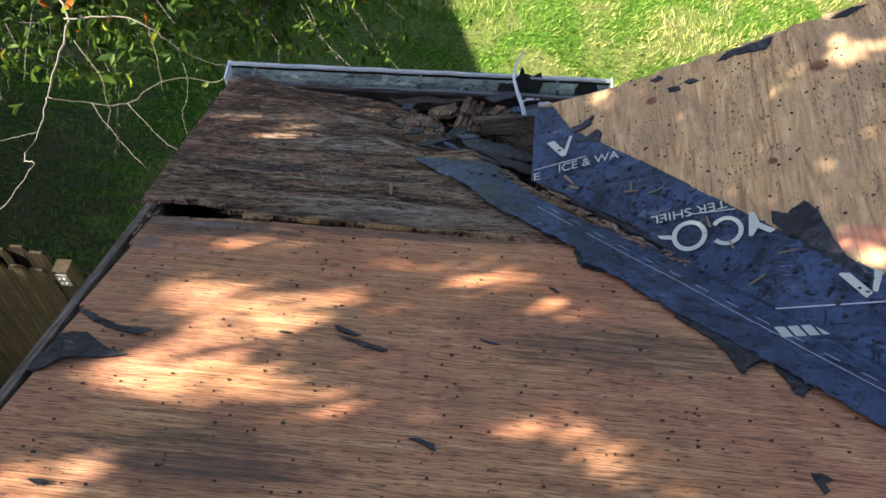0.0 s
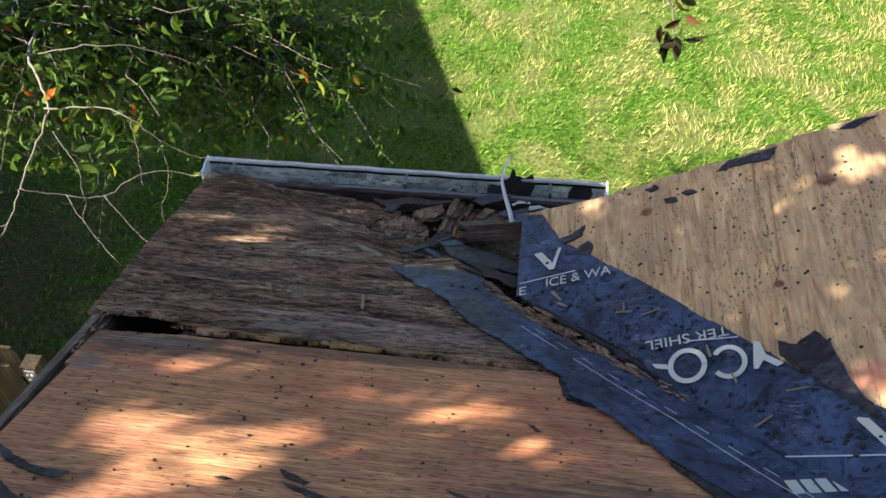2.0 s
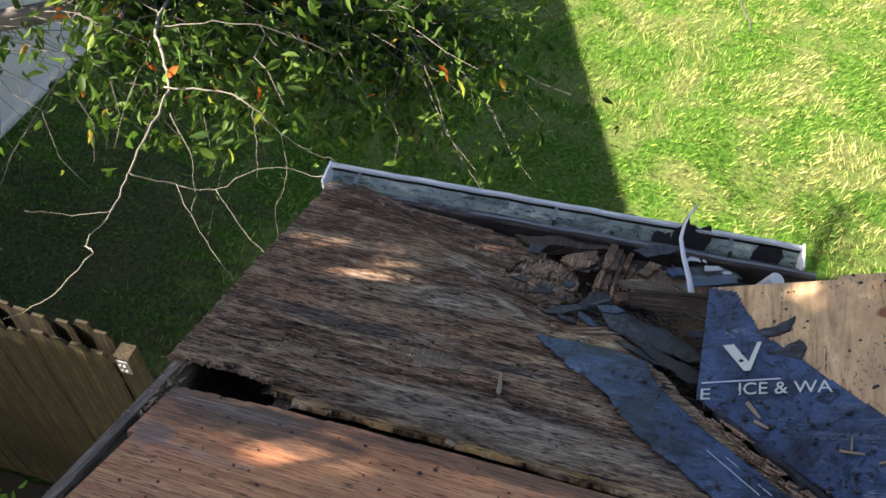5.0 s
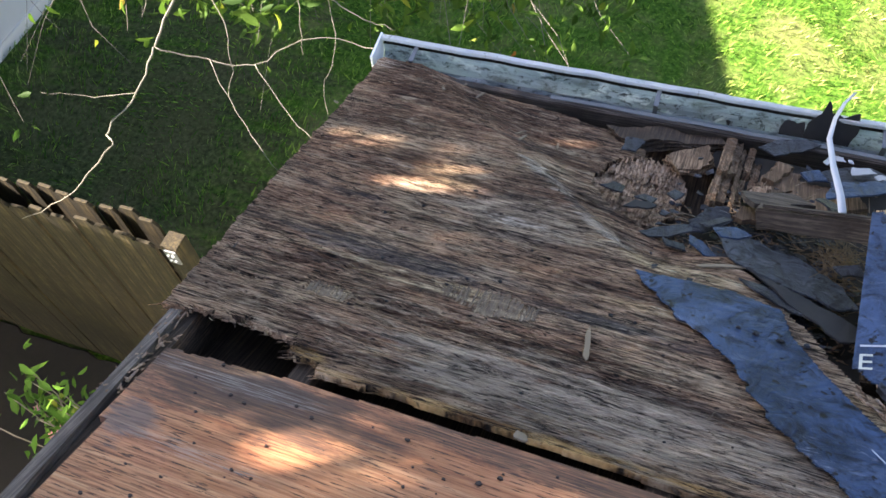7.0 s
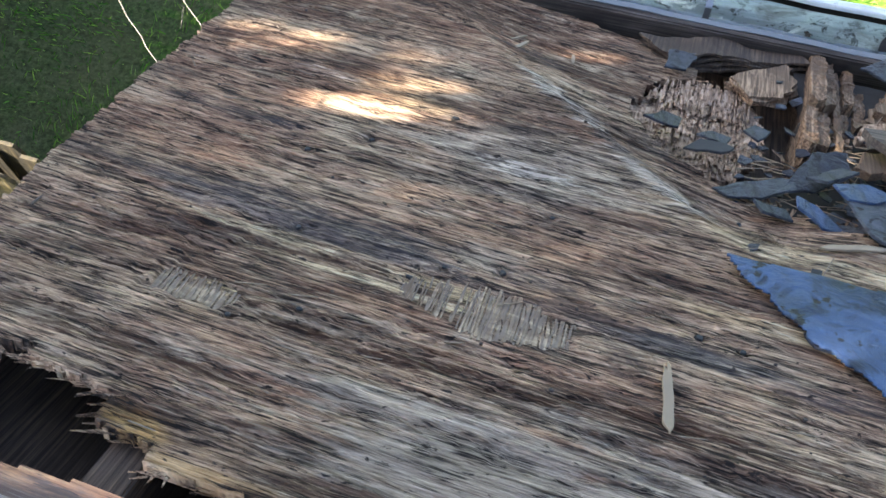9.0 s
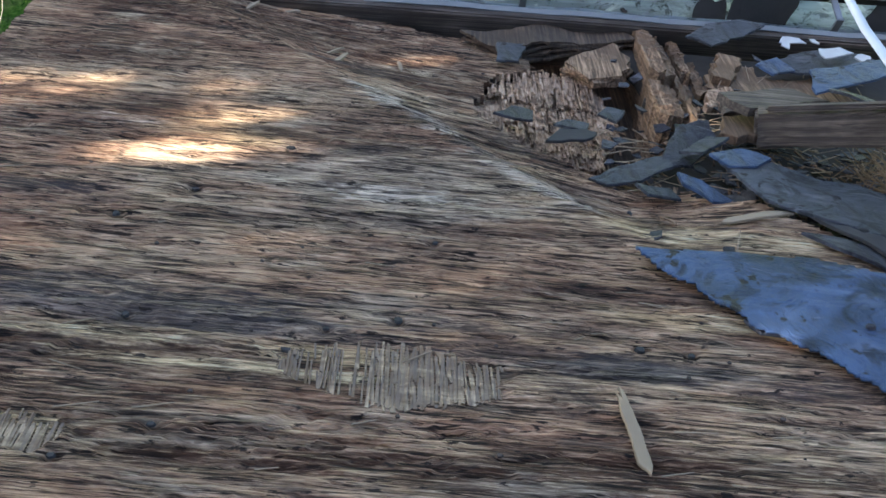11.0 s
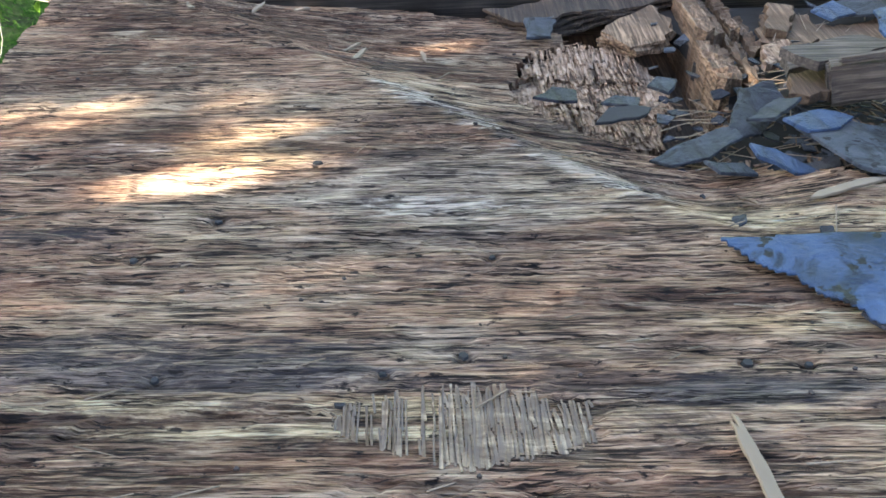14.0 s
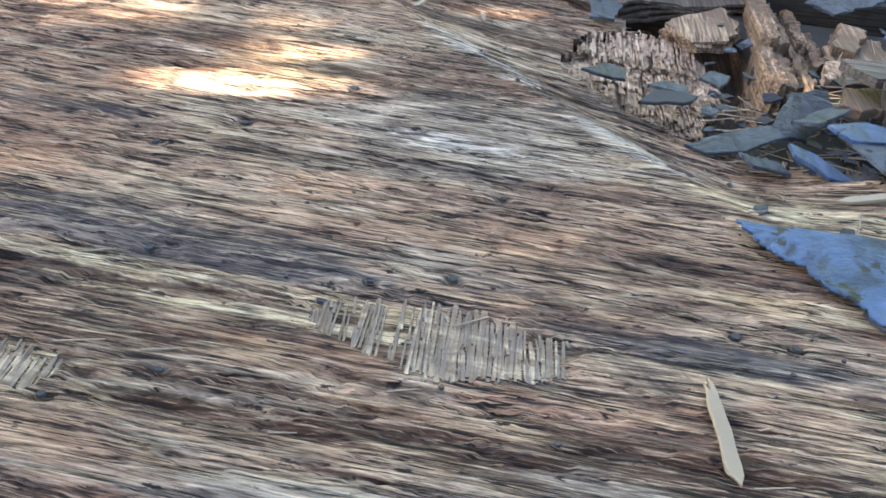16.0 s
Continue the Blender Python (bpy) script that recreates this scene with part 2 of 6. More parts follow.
    milk = m.math("MAXIMUM", blob(m, -0.23, 3.12, 0.11, 0.028, 1.0, -40, 30), m.math("MAXIMUM", blob(m, -0.08, 2.96, 0.10, 0.018, 1.0, -36, 30), blob(m, -0.25, 2.905, 0.07, 0.016, 1.1, 0, 30)))
    c = m.mix(m.math("MULTIPLY", milk, m.ramp(mixed, (0.1, 0.25), (0.7, 0.9))), c, (0.66, 0.67, 0.66))
    white = m.math("MAXIMUM", blob(m, -0.795, 3.53, 0.05, 0.035, 1.1, 0, 40), blob(m, -0.55, 3.02, 0.06, 0.014, 1.1, 0, 40))
    c = m.mix(m.math("MULTIPLY", white, m.ramp(mixed, (0.3, 0.1), (0.8, 0.9))), c, (0.68, 0.69, 0.70))
    blue = m.math("MAXIMUM", blob(m, -0.15, 3.04, 0.08, 0.016, 0.9, -42), m.math("MAXIMUM", blob(m, 0.0, 2.665, 0.15, 0.018, 1.0), blob(m, -0.45, 2.69, 0.2, 0.03, 1.0)))
    c = m.mix(both(m, blue, 0.6), c, m.mix(fibre, (0.045, 0.055, 0.075), (0.20, 0.22, 0.25)))
    dark = m.ramp(m.noise(m.stretch(10, 140, 7, (3, 1, 0)), 1.0, 6, 0.72, 0.2), (0.56, 0.0), (0.62, 0.9))
    c = m.mix(dark, c, (0.035, 0.026, 0.023))
    # Near-black cracks and splits carry, in colour, shade the shallow relief doesn't cast.
    crack = m.ramp(m.noise(m.stretch(11, 330, 7, (9, 4, 0)), 1.0, 4, 0.62, 0.1), (0.57, 0.0), (0.60, 0.95))
    c = m.mix(crack, c, (0.022, 0.017, 0.015))
    ridge = lambda sx, sy, at, w: m.ramp(m.math("ABSOLUTE", m.math("SUBTRACT", m.noise(m.stretch(sx, sy, 5, at), 1.0, 3, 0.55, 0.1), 0.5)), (0.0, 1.0), (w * 0.5, 0.85), (w, 0.0))
    gate = lambda sx, sy, at: m.ramp(m.noise(m.stretch(sx, sy, 5, at), 1.0, 4, 0.6), (0.50, 0.0), (0.58, 1.0))
    split = m.math("MAXIMUM", m.math("MULTIPLY", ridge(4.5, 115, (1, 2, 0), 0.030), gate(9, 34, (3, 3, 0))), m.math("MULTIPLY", ridge(9, 250, (5, 7, 0), 0.040), gate(12, 60, (8, 1, 0))))
    c = m.mix(m.ramp(mid, (0.60, 0.0), (0.74, 0.6)), c, straw)
    tone = m.noise(m.stretch(2.6, 9, 3, (7, 3, 0)), 1.0, 7, 0.66, 0.7)
    c = m.mix(1.0, c, m.ramp(tone, (0.36, (0.26, 0.21, 0.19)), (0.45, (0.74, 0.67, 0.60)), (0.53, (1.0, 0.93, 0.82)), (0.66, (1.0, 1.0, 0.92))), "MULTIPLY")
    glow = m.ramp(m.noise(m.stretch(6, 60, 3, (1, 8, 0)), 1.0, 7, 0.74, 0.3), (0.56, 0.0), (0.68, 0.7))
    c = m.mix(glow, c, straw)
    rust = m.ramp(m.noise(m.stretch(5, 30, 3, (6, 1, 0)), 1.0, 6, 0.7, 0.3), (0.58, 0.0), (0.72, 0.45))
    c = m.mix(rust, c, m.ramp(mixed, (0.1, (0.06, 0.025, 0.014)), (0.9, (0.46, 0.25, 0.13))))
    ink = blob(m, -0.46, 2.705, 0.34, 0.026, 0.9)
    for spot in ((0.02, 2.668, 0.24, 0.024), (-0.25, 2.675, 0.16, 0.008), (-0.62, 2.86, 0.12, 0.02), (-0.30, 3.29, 0.16, 0.02)):
        ink = m.math("MAXIMUM", ink, blob(m, *spot, 0.9))
    c = m.mix(m.math("MULTIPLY", ink, m.ramp(mixed, (0.25, 0.85), (0.85, 0.2))), c, (0.032, 0.031, 0.036))
    umber = blob(m, -0.22, 2.545, 0.34, 0.030, 1.0)
    for spot in ((-0.02, 2.56, 0.22, 0.03), (-0.42, 2.585, 0.12, 0.02), (-0.5, 2.46, 0.2, 0.02), (-0.50, 3.44, 0.36, 0.11), (-0.20, 3.33, 0.13, 0.10), (-0.62, 3.22, 0.16, 0.06)):
        umber = m.math("MAXIMUM", umber, blob(m, *spot, 1.0))
    c = m.mix(m.math("MULTIPLY", umber, m.ramp(mixed, (0.3, 0.95), (0.8, 0.3))), c, (0.048, 0.026, 0.017))
    ledge = m.math("MAXIMUM", blob(m, -0.34, 2.630, 0.16, 0.0075, 0.7, 0, 30), blob(m, -0.47, 2.655, 0.10, 0.012, 0.9, 0, 30))
    ledge = m.math("MAXIMUM", ledge, m.math("MAXIMUM", blob(m, 0.13, 2.885, 0.16, 0.02, 1.0), blob(m, 0.1, 2.74, 0.09, 0.014, 1.0)))
    c = m.mix(m.math("MULTIPLY", ledge, m.ramp(mixed, (0.1, 0.4), (0.6, 1.0))), c, m.ramp(mixed, (0.05, (0.22, 0.15, 0.085)), (0.6, (0.56, 0.46, 0.31)), (0.95, (0.74, 0.66, 0.49))))
    streaks = m.ramp(m.noise(m.stretch(9, 230, 5, (2, 9, 0)), 1.0, 6, 0.70, 0.1), (0.57, 0.0), (0.61, 0.95))
    c = m.mix(m.math("MULTIPLY", streaks, 0.7), c, (0.024, 0.018, 0.015))
    knot = m.noise(m.stretch(5, 16, 3, (8, 5, 0)), 1.0, 8, 0.72, 0.5)
    c = m.mix(m.ramp(knot, (0.36, 0.92), (0.435, 0.0)), c, m.mix(fibre, (0.020, 0.015, 0.013), (0.17, 0.13, 0.105)))
    c = m.mix(m.ramp(knot, (0.55, 0.0), (0.67, 0.75)), c, m.mix(fibre, (0.16, 0.12, 0.085), (0.62, 0.53, 0.41)))
    c = m.mix(1.0, m.mix(1.0, c, (1.50, 1.41, 1.30), "MULTIPLY"), (0.86, 0.80, 0.70), "DARKEN")
    bleached = blob(m, 0.05, 2.45, 0.45, 0.085, 0.9)
    c = m.mix(both(m, bleached, 0.6), c, m.mix(fibre, (0.19, 0.145, 0.105), (0.74, 0.63, 0.49)))
    speck = m.ramp(m.noise(m.stretch(45, 130, 60), 1.0, 4, 0.65), (0.62, 0.0), (0.665, 0.95))
    c = m.mix(speck, c, (0.022, 0.018, 0.016))
    c = m.mix(split, c, (0.012, 0.009, 0.008))
    m.color(c)
    m.bump(m.math("SUBTRACT", m.math("SUBTRACT", mixed, m.math("MAXIMUM", crack, m.math("MULTIPLY", split, 1.4))), m.math("MULTIPLY", streaks, 0.8)), 1.0, 0.0042)
    return m.m


def red_ply():
    """Sounder, red-brown plywood with fine dark ticks along the grain."""
    m = Mat("red-brown plywood", 0.72, 0, 0.35)
    streak = m.math("ADD", m.math("MULTIPLY", m.math("SUBTRACT", m.noise(m.stretch(3.5, 85, 2), 1.0, 7, 0.66, 0.5), 0.5), 1.35), 0.5)
    fibre = m.math("ADD", m.math("MULTIPLY", m.math("SUBTRACT", m.noise(m.stretch(13, 340, 10), 1.0, 5, 0.6, 0.2), 0.5), 1.6), 0.5)
    big = m.noise(m.stretch(1, 2.5, 1, (5, 2, 0)), 2.6, 4, 0.55, 0.6)
    c = m.ramp(streak, (0.26, (0.24, 0.092, 0.040)), (0.42, (0.42, 0.190, 0.080)), (0.56, (0.545, 0.275, 0.125)), (0.74, (0.65, 0.385, 0.20)))
    c = m.mix(m.ramp(big, (0.42, 0.0), (0.62, 0.75)), c, m.ramp(fibre, (0.3, (0.25, 0.080, 0.042)), (0.7, (0.56, 0.235, 0.125))))
    c = m.mix(m.ramp(fibre, (0.38, 0.65), (0.50, 0.0)), c, (0.13, 0.06, 0.035))
    blot = m.noise(m.stretch(2.6, 6.5, 1, (2, 6, 0)), 1.0, 7, 0.68, 0.6)
    c = m.mix(m.ramp(blot, (0.54, 0.0), (0.68, 0.6)), c, m.mix(fibre, (0.40, 0.16, 0.075), (0.63, 0.34, 0.18)))
    c = m.mix(m.ramp(blot, (0.34, 0.75), (0.47, 0.0)), c, m.mix(fibre, (0.10, 0.045, 0.030), (0.36, 0.17, 0.085)))
    warm = blob(m, 0.1, 2.16, 0.95, 0.24, 0.4, 0, 6.0)
    c = m.mix(both(m, warm, 0.40), c, m.ramp(streak, (0.3, (0.30, 0.085, 0.032)), (0.5, (0.48, 0.18, 0.075)), (0.7, (0.62, 0.28, 0.13))))
    ticks = m.ramp(m.noise(m.stretch(26, 330, 26, (1, 7, 0)), 1.0, 2, 0.5), (0.60, 0.0), (0.635, 0.9))
    c = m.mix(ticks, c, (0.045, 0.025, 0.018))
    grain = m.ramp(m.noise(m.stretch(3, 150, 9, (4, 2, 0)), 1.0, 6, 0.65, 0.3), (0.57, 0.0), (0.70, 0.5))
    c = m.mix(grain, c, (0.12, 0.055, 0.035))
    slate = m.math("MAXIMUM", blob(m, -0.46, 2.285, 0.12, 0.032, 0.8, 8, 20), blob(m, -0.60, 2.16, 0.05, 0.05, 0.9, 0, 20))
    c = m.mix(both(m, slate, 0.75), c, m.mix(fibre, (0.045, 0.036, 0.034), (0.20, 0.165, 0.145)))
    mould = m.math("MAXIMUM", blob(m, -0.2, 1.42, 0.26, 0.085, 0.6), m.math("MAXIMUM", blob(m, 0.62, 1.86, 0.3, 0.1, 0.7), blob(m, -0.52, 2.27, 0.22, 0.075, 0.6)))
    c = m.mix(m.math("MULTIPLY", mould, m.ramp(streak, (0.3, 0.9), (0.62, 0.35))), c, (0.055, 0.040, 0.032))
    ash = m.math("MAXIMUM", blob(m, -0.47, 2.14, 0.13, 0.016, 0.7), blob(m, -0.50, 2.28, 0.16, 0.02, 0.7))
    grime = m.math("MAXIMUM", blob(m, -0.46, 2.26, 0.30, 0.07, 0.8), blob(m, -0.05, 2.31, 0.5, 0.03, 0.8))
    c = m.mix(m.math("MULTIPLY", grime, m.ramp(fibre, (0.3, 0.95), (0.7, 0.5))), c, (0.075, 0.042, 0.030))
    c = m.mix(m.math("MULTIPLY", ash, m.ramp(fibre, (0.45, 0.0), (0.65, 0.45))), c, (0.36, 0.32, 0.28))
    rim = blob(m, 0.1, 2.345, 0.9, 0.035, 0.6)
    c = m.mix(both(m, rim, 0.55), c, (0.10, 0.055, 0.035))
    c = m.mix(1.0, c, (0.93, 0.98, 1.02), "MULTIPLY")
    m.color(c)
    m.bump(m.math("ADD", m.math("MULTIPLY", streak, 0.6), m.math("MULTIPLY", fibre, 0.45)), 0.7, 0.003)
    return m.m


def tan_ply():
    """Pale yellow-tan plywood with knots and dark tar ticks, grain along y."""
    m = Mat("tan plywood", 0.75, 0, 0.3)
    warp = m.noise(m.obj, 3.5, 3)
    streak = m.math("ADD", m.math("MULTIPLY", m.math("SUBTRACT", m.noise(m.stretch(34, 3.4, 3, (0, 0, 0), (0, 0, 14)), 1.0, 7, 0.66, 1.6), 0.5), 1.4), 0.5)
    fibre = m.noise(m.stretch(240, 9, 9, (0, 0, 0), (0, 0, 14)), 1.0, 4, 0.55)
    c = m.ramp(streak, (0.28, (0.26, 0.15, 0.068)), (0.46, (0.46, 0.30, 0.142)), (0.60, (0.57, 0.395, 0.20)), (0.75, (0.67, 0.50, 0.28)))
    c = m.mix(m.ramp(warp, (0.45, 0.0), (0.7, 0.5)), c, (0.34, 0.23, 0.14))
    for x, y, r in ((-1.86, 2.68, 0.030), (-2.33, 2.70, 0.020), (-2.02, 2.36, 0.016)):
        ring = m.noise(m.stretch(1, 1, 1, (x, y, 0)), 30, 3)
        c = m.mix(both(m, blob(m, x, y, r * 3.4, r * 4.2, 0.25, 14), 0.45), c, m.mix(ring, (0.24, 0.13, 0.06), (0.50, 0.34, 0.19)))
        c = m.mix(blob(m, x, y, r, r, 0.2), c, (0.17, 0.065, 0.03))
    ticks = m.ramp(m.noise(m.stretch(170, 60, 60, (2, 5, 0), (0, 0, 14)), 1.0, 2, 0.5), (0.60, 0.0), (0.65, 0.95))
    brown = m.ramp(m.noise(m.stretch(1, 0.7, 1, (3, 3, 0)), 5.5, 6, 0.68, 0.8), (0.46, 0.0), (0.62, 0.6))
    c = m.mix(brown, c, m.mix(streak, (0.20, 0.125, 0.070), (0.38, 0.27, 0.165)))
    line = m.ramp(m.noise(m.stretch(26, 0.9, 1, (5, 1, 0), (0, 0, 14)), 1.0, 3, 0.6, 0.4), (0.60, 0.0), (0.64, 1.0))
    dash = m.ramp(m.noise(m.stretch(200, 36, 20, (2, 2, 0), (0, 0, 14)), 1.0, 4, 0.7), (0.50, 0.0), (0.56, 0.9))
    c = m.mix(m.math("MULTIPLY", line, dash), c, (0.05, 0.036, 0.028))
    zone = m.ramp(m.noise(m.obj, 6, 3), (0.42, 0.15), (0.62, 1.0))
    c = m.mix(m.math("MULTIPLY", ticks, zone), c, (0.035, 0.028, 0.025))
    c = m.mix(both(m, blob(m, -1.86, 2.06, 0.10, 0.05, 0.4), 0.5), c, (0.50, 0.13, 0.10))
    m.color(c)
    m.bump(m.math("ADD", streak, m.math("MULTIPLY", fibre, 0.5)), 0.45, 0.002)
    return m.m


def membrane(name, base, gloss):
    """Blue-black, slightly shiny bitumen sheet with dust streaks, dents and tar spots."""
    m = Mat(name, gloss, 0, 0.22)
    dust = m.noise(m.obj, 6, 7, 0.7, 0.9)
    fine = m.noise(m.obj, 110, 5, 0.6)
    crease = m.noise(m.stretch(1, 1, 1), 15, 6, 0.62, 2.2)
    scuff = m.noise(m.stretch(1, 1, 1), 30, 8, 0.78, 0.8)
    smear = m.noise(m.stretch(7, 40, 7, (2, 3, 0), (0, 0, 40)), 1.0, 6, 0.7, 0.5)
    spots = m.noise(m.stretch(1, 1, 1, (4, 4, 0)), 55, 3, 0.5)
    c = m.mix(m.ramp(dust, (0.40, 0.0), (0.64, 0.9)), base, tuple(min(1, v * 2.8 + 0.012) for v in base))
    c = m.mix(m.ramp(scuff, (0.54, 0.0), (0.68, 0.55)), c, tuple(min(1, v * 3.2 + 0.02) for v in base))
    c = m.mix(m.ramp(smear, (0.55, 0.0), (0.68, 0.6)), c, tuple(min(1, v * 2.4 + 0.07) for v in base))
    c = m.mix(m.ramp(crease, (0.36, 0.85), (0.48, 0.0)), c, tuple(v * 0.35 for v in base))
    c = m.mix(m.ramp(fine, (0.60, 0.0), (0.70, 0.6)), c, tuple(v * 0.4 for v in base))
    line = m.ramp(m.math("ABSOLUTE", m.math("SUBTRACT", m.noise(m.stretch(6, 30, 6, (3, 1, 0), (0, 0, 25)), 1.0, 3, 0.5, 0.6), 0.5)), (0.0, 0.8), (0.012, 0.0))
    c = m.mix(m.math("MULTIPLY", line, m.ramp(m.noise(m.stretch(1, 1, 1, (7, 2, 0)), 13, 4, 0.6), (0.56, 0.0), (0.64, 1.0))), c, tuple(min(1, v * 2 + 0.18) for v in base))
    blot = m.noise(m.stretch(1, 1, 1, (1, 8, 0)), 11, 6, 0.7, 1.2)
    c = m.mix(m.ramp(blot, (0.56, 0.0), (0.62, 0.7)), c, tuple(v * 0.45 for v in base))
    c = m.mix(m.ramp(spots, (0.64, 0.0), (0.67, 0.95)), c, (0.006, 0.006, 0.008))
    m.color(c)
    m.rough(m.ramp(dust, (0.35, gloss - 0.08), (0.7, gloss + 0.22)))
    m.bump(m.math("ADD", crease, m.math("MULTIPLY", scuff, 0.55)), 1.0, 0.010)
    return m.m


def timber(name, dark, light, axis="y", rough=0.85, bump=0.7):
    """Old lumber with grain along one axis."""
    m = Mat(name, rough, 0, 0.25)
    s = {"x": (7, 260, 260), "y": (260, 7, 260), "z": (70, 70, 3)}[axis]
    g = m.noise(m.stretch(*s), 1.0, 6, 0.6, 0.4)
    st = m.noise(m.obj, 9, 4)
    c = m.ramp(g, (0.36, tuple(v * 0.5 for v in dark)), (0.46, dark), (0.66, light))
    c = m.mix(m.ramp(st, (0.38, 0.0), (0.62, 0.8)), c, tuple(v * 0.55 for v in dark))
    c = m.mix(m.math("MULTIPLY", m.rand(), 0.35), c, tuple(v * 0.7 for v in dark))
    m.color(c)
    m.bump(g, bump, 0.004)
    return m.m


def gutter_paint():
    m = Mat("white gutter paint", 0.38, 0, 0.5)
    dirt = m.noise(m.stretch(3, 6, 6), 3.0, 6, 0.65, 0.4)
    spots = m.noise(m.obj, 60, 4, 0.6)
    # Brighter than the inside's paint, for the sky reflected in the lip.
    c = m.ramp(dirt, (0.34, (0.66, 0.70, 0.72)), (0.46, (0.80, 0.83, 0.84)), (0.66, (0.88, 0.89, 0.89)))
    m.color(m.mix(m.ramp(spots, (0.64, 0.0), (0.70, 0.7)), c, (0.16, 0.17, 0.16)))
    m.rough(m.ramp(dirt, (0.35, 0.6), (0.7, 0.35)))
    m.bump(spots, 0.2, 0.002)
    return m.m


def shaded_trough_paint():
    """The gutter's inside: chalky paint darkened for shade, with tide marks, black mould and bare white places."""
    m = Mat("stained gutter paint darkened for shade", 0.6, 0, 0.35)
    tide = m.noise(m.stretch(2.2, 22, 22), 1.0, 6, 0.62, 0.4)
    patch = m.noise(m.stretch(9, 16, 16, (4, 0, 0)), 1.0, 6, 0.66, 0.6)
    mould = m.noise(m.stretch(40, 70, 70), 1.0, 6, 0.72, 0.5)
    c = m.ramp(tide, (0.34, (0.24, 0.28, 0.30)), (0.46, (0.42, 0.48, 0.52)), (0.62, (0.58, 0.64, 0.67)))
    c = m.mix(m.ramp(patch, (0.56, 0.0), (0.62, 0.9)), c, (0.74, 0.77, 0.79))
    c = m.mix(m.ramp(patch, (0.36, 0.7), (0.46, 0.0)), c, (0.17, 0.18, 0.16))
    c = m.mix(m.math("MULTIPLY", m.ramp(mould, (0.53, 0.0), (0.60, 0.95)), m.ramp(tide, (0.40, 1.0), (0.62, 0.15))), c, (0.035, 0.042, 0.038))
    m.color(c)
    m.bump(mould, 0.3, 0.002)
    return m.m


def leaf_mat(name, dark, light, odd, share):
    """Leaves that let light through; a share of them turned."""
    m = Mat(name, 0.6, 0, 0.15)
    r = m.island()
    c = m.ramp(r, (0.0, dark), (0.75, light), (1.0, tuple(v * 1.25 for v in light)))
    pick = m.math("GREATER_THAN", m.math("FRACT", m.math("MULTIPLY", r, 57.3)), 1 - share)
    c = m.mix(pick, c, m.ramp(m.math("FRACT", m.math("MULTIPLY", r, 91.7)), (0.0, odd[0]), (0.6, odd[1]), (1.0, odd[2])))
    vein = m.noise(m.obj, 60, 3)
    c = m.mix(m.math("MULTIPLY", vein, 0.35), c, dark)
    m.color(c)
    t = m.node("ShaderNodeBsdfTranslucent")
    m.put(c, t.inputs["Color"])
    mixer = m.node("ShaderNodeMixShader")
    mixer.inputs[0].default_value = 0.35
    m.put(m.b.outputs[0], mixer.inputs[1]), m.put(t.outputs[0], mixer.inputs[2])
    m.put(mixer.outputs[0], m.t.nodes["Material Output"].inputs["Surface"])
    return m.m


def inner_ply():
    """Bare veneer, each strand of its own tone."""
    m = Mat("exposed inner veneer", 0.9, 0, 0.2)
    g = m.noise(m.stretch(420, 30, 60), 1.0, 4)
    c = m.ramp(m.island(), (0.0, (0.10, 0.070, 0.042)), (0.2, (0.19, 0.137, 0.086)), (0.85, (0.26, 0.195, 0.126)), (1.0, (0.40, 0.31, 0.205)))
    stain = m.noise(m.stretch(16, 60, 9, (3, 2, 0)), 1.0, 6, 0.74, 0.7)
    c = m.mix(m.ramp(stain, (0.44, 0.8), (0.54, 0.0)), c, (0.10, 0.066, 0.042))
    c = m.mix(m.ramp(stain, (0.54, 0.0), (0.66, 0.7)), c, (0.46, 0.36, 0.235))
    m.color(m.mix(m.ramp(g, (0.38, 0.85), (0.6, 0.0)), c, (0.13, 0.105, 0.085)))
    m.bump(g, 0.6, 0.003)
    return m.m


def crumbled():
    """Brown rotten veneer, checked into short dark-edged splinters."""
    m = Mat("crumbled brown wood", 0.92, 0, 0.2)
    up = m.noise(m.stretch(190, 26, 60), 1.0, 5, 0.65, 0.3)
    lump = m.noise(m.obj, 34, 6, 0.7, 0.5)
    c = m.ramp(up, (0.32, (0.05, 0.03, 0.02)), (0.44, (0.27, 0.17, 0.11)), (0.58, (0.46, 0.32, 0.22)), (0.72, (0.62, 0.48, 0.36)))
    c = m.mix(m.ramp(lump, (0.38, 0.9), (0.50, 0.0)), c, (0.035, 0.023, 0.017))
    c = m.mix(m.ramp(lump, (0.56, 0.0), (0.70, 0.6)), c, m.mix(up, (0.20, 0.17, 0.145), (0.44, 0.40, 0.36)))
    m.color(m.mix(m.math("MULTIPLY", m.island(), 0.45), c, (0.09, 0.055, 0.035)))
    m.bump(m.math("ADD", up, lump), 1.0, 0.008)
    return m.m


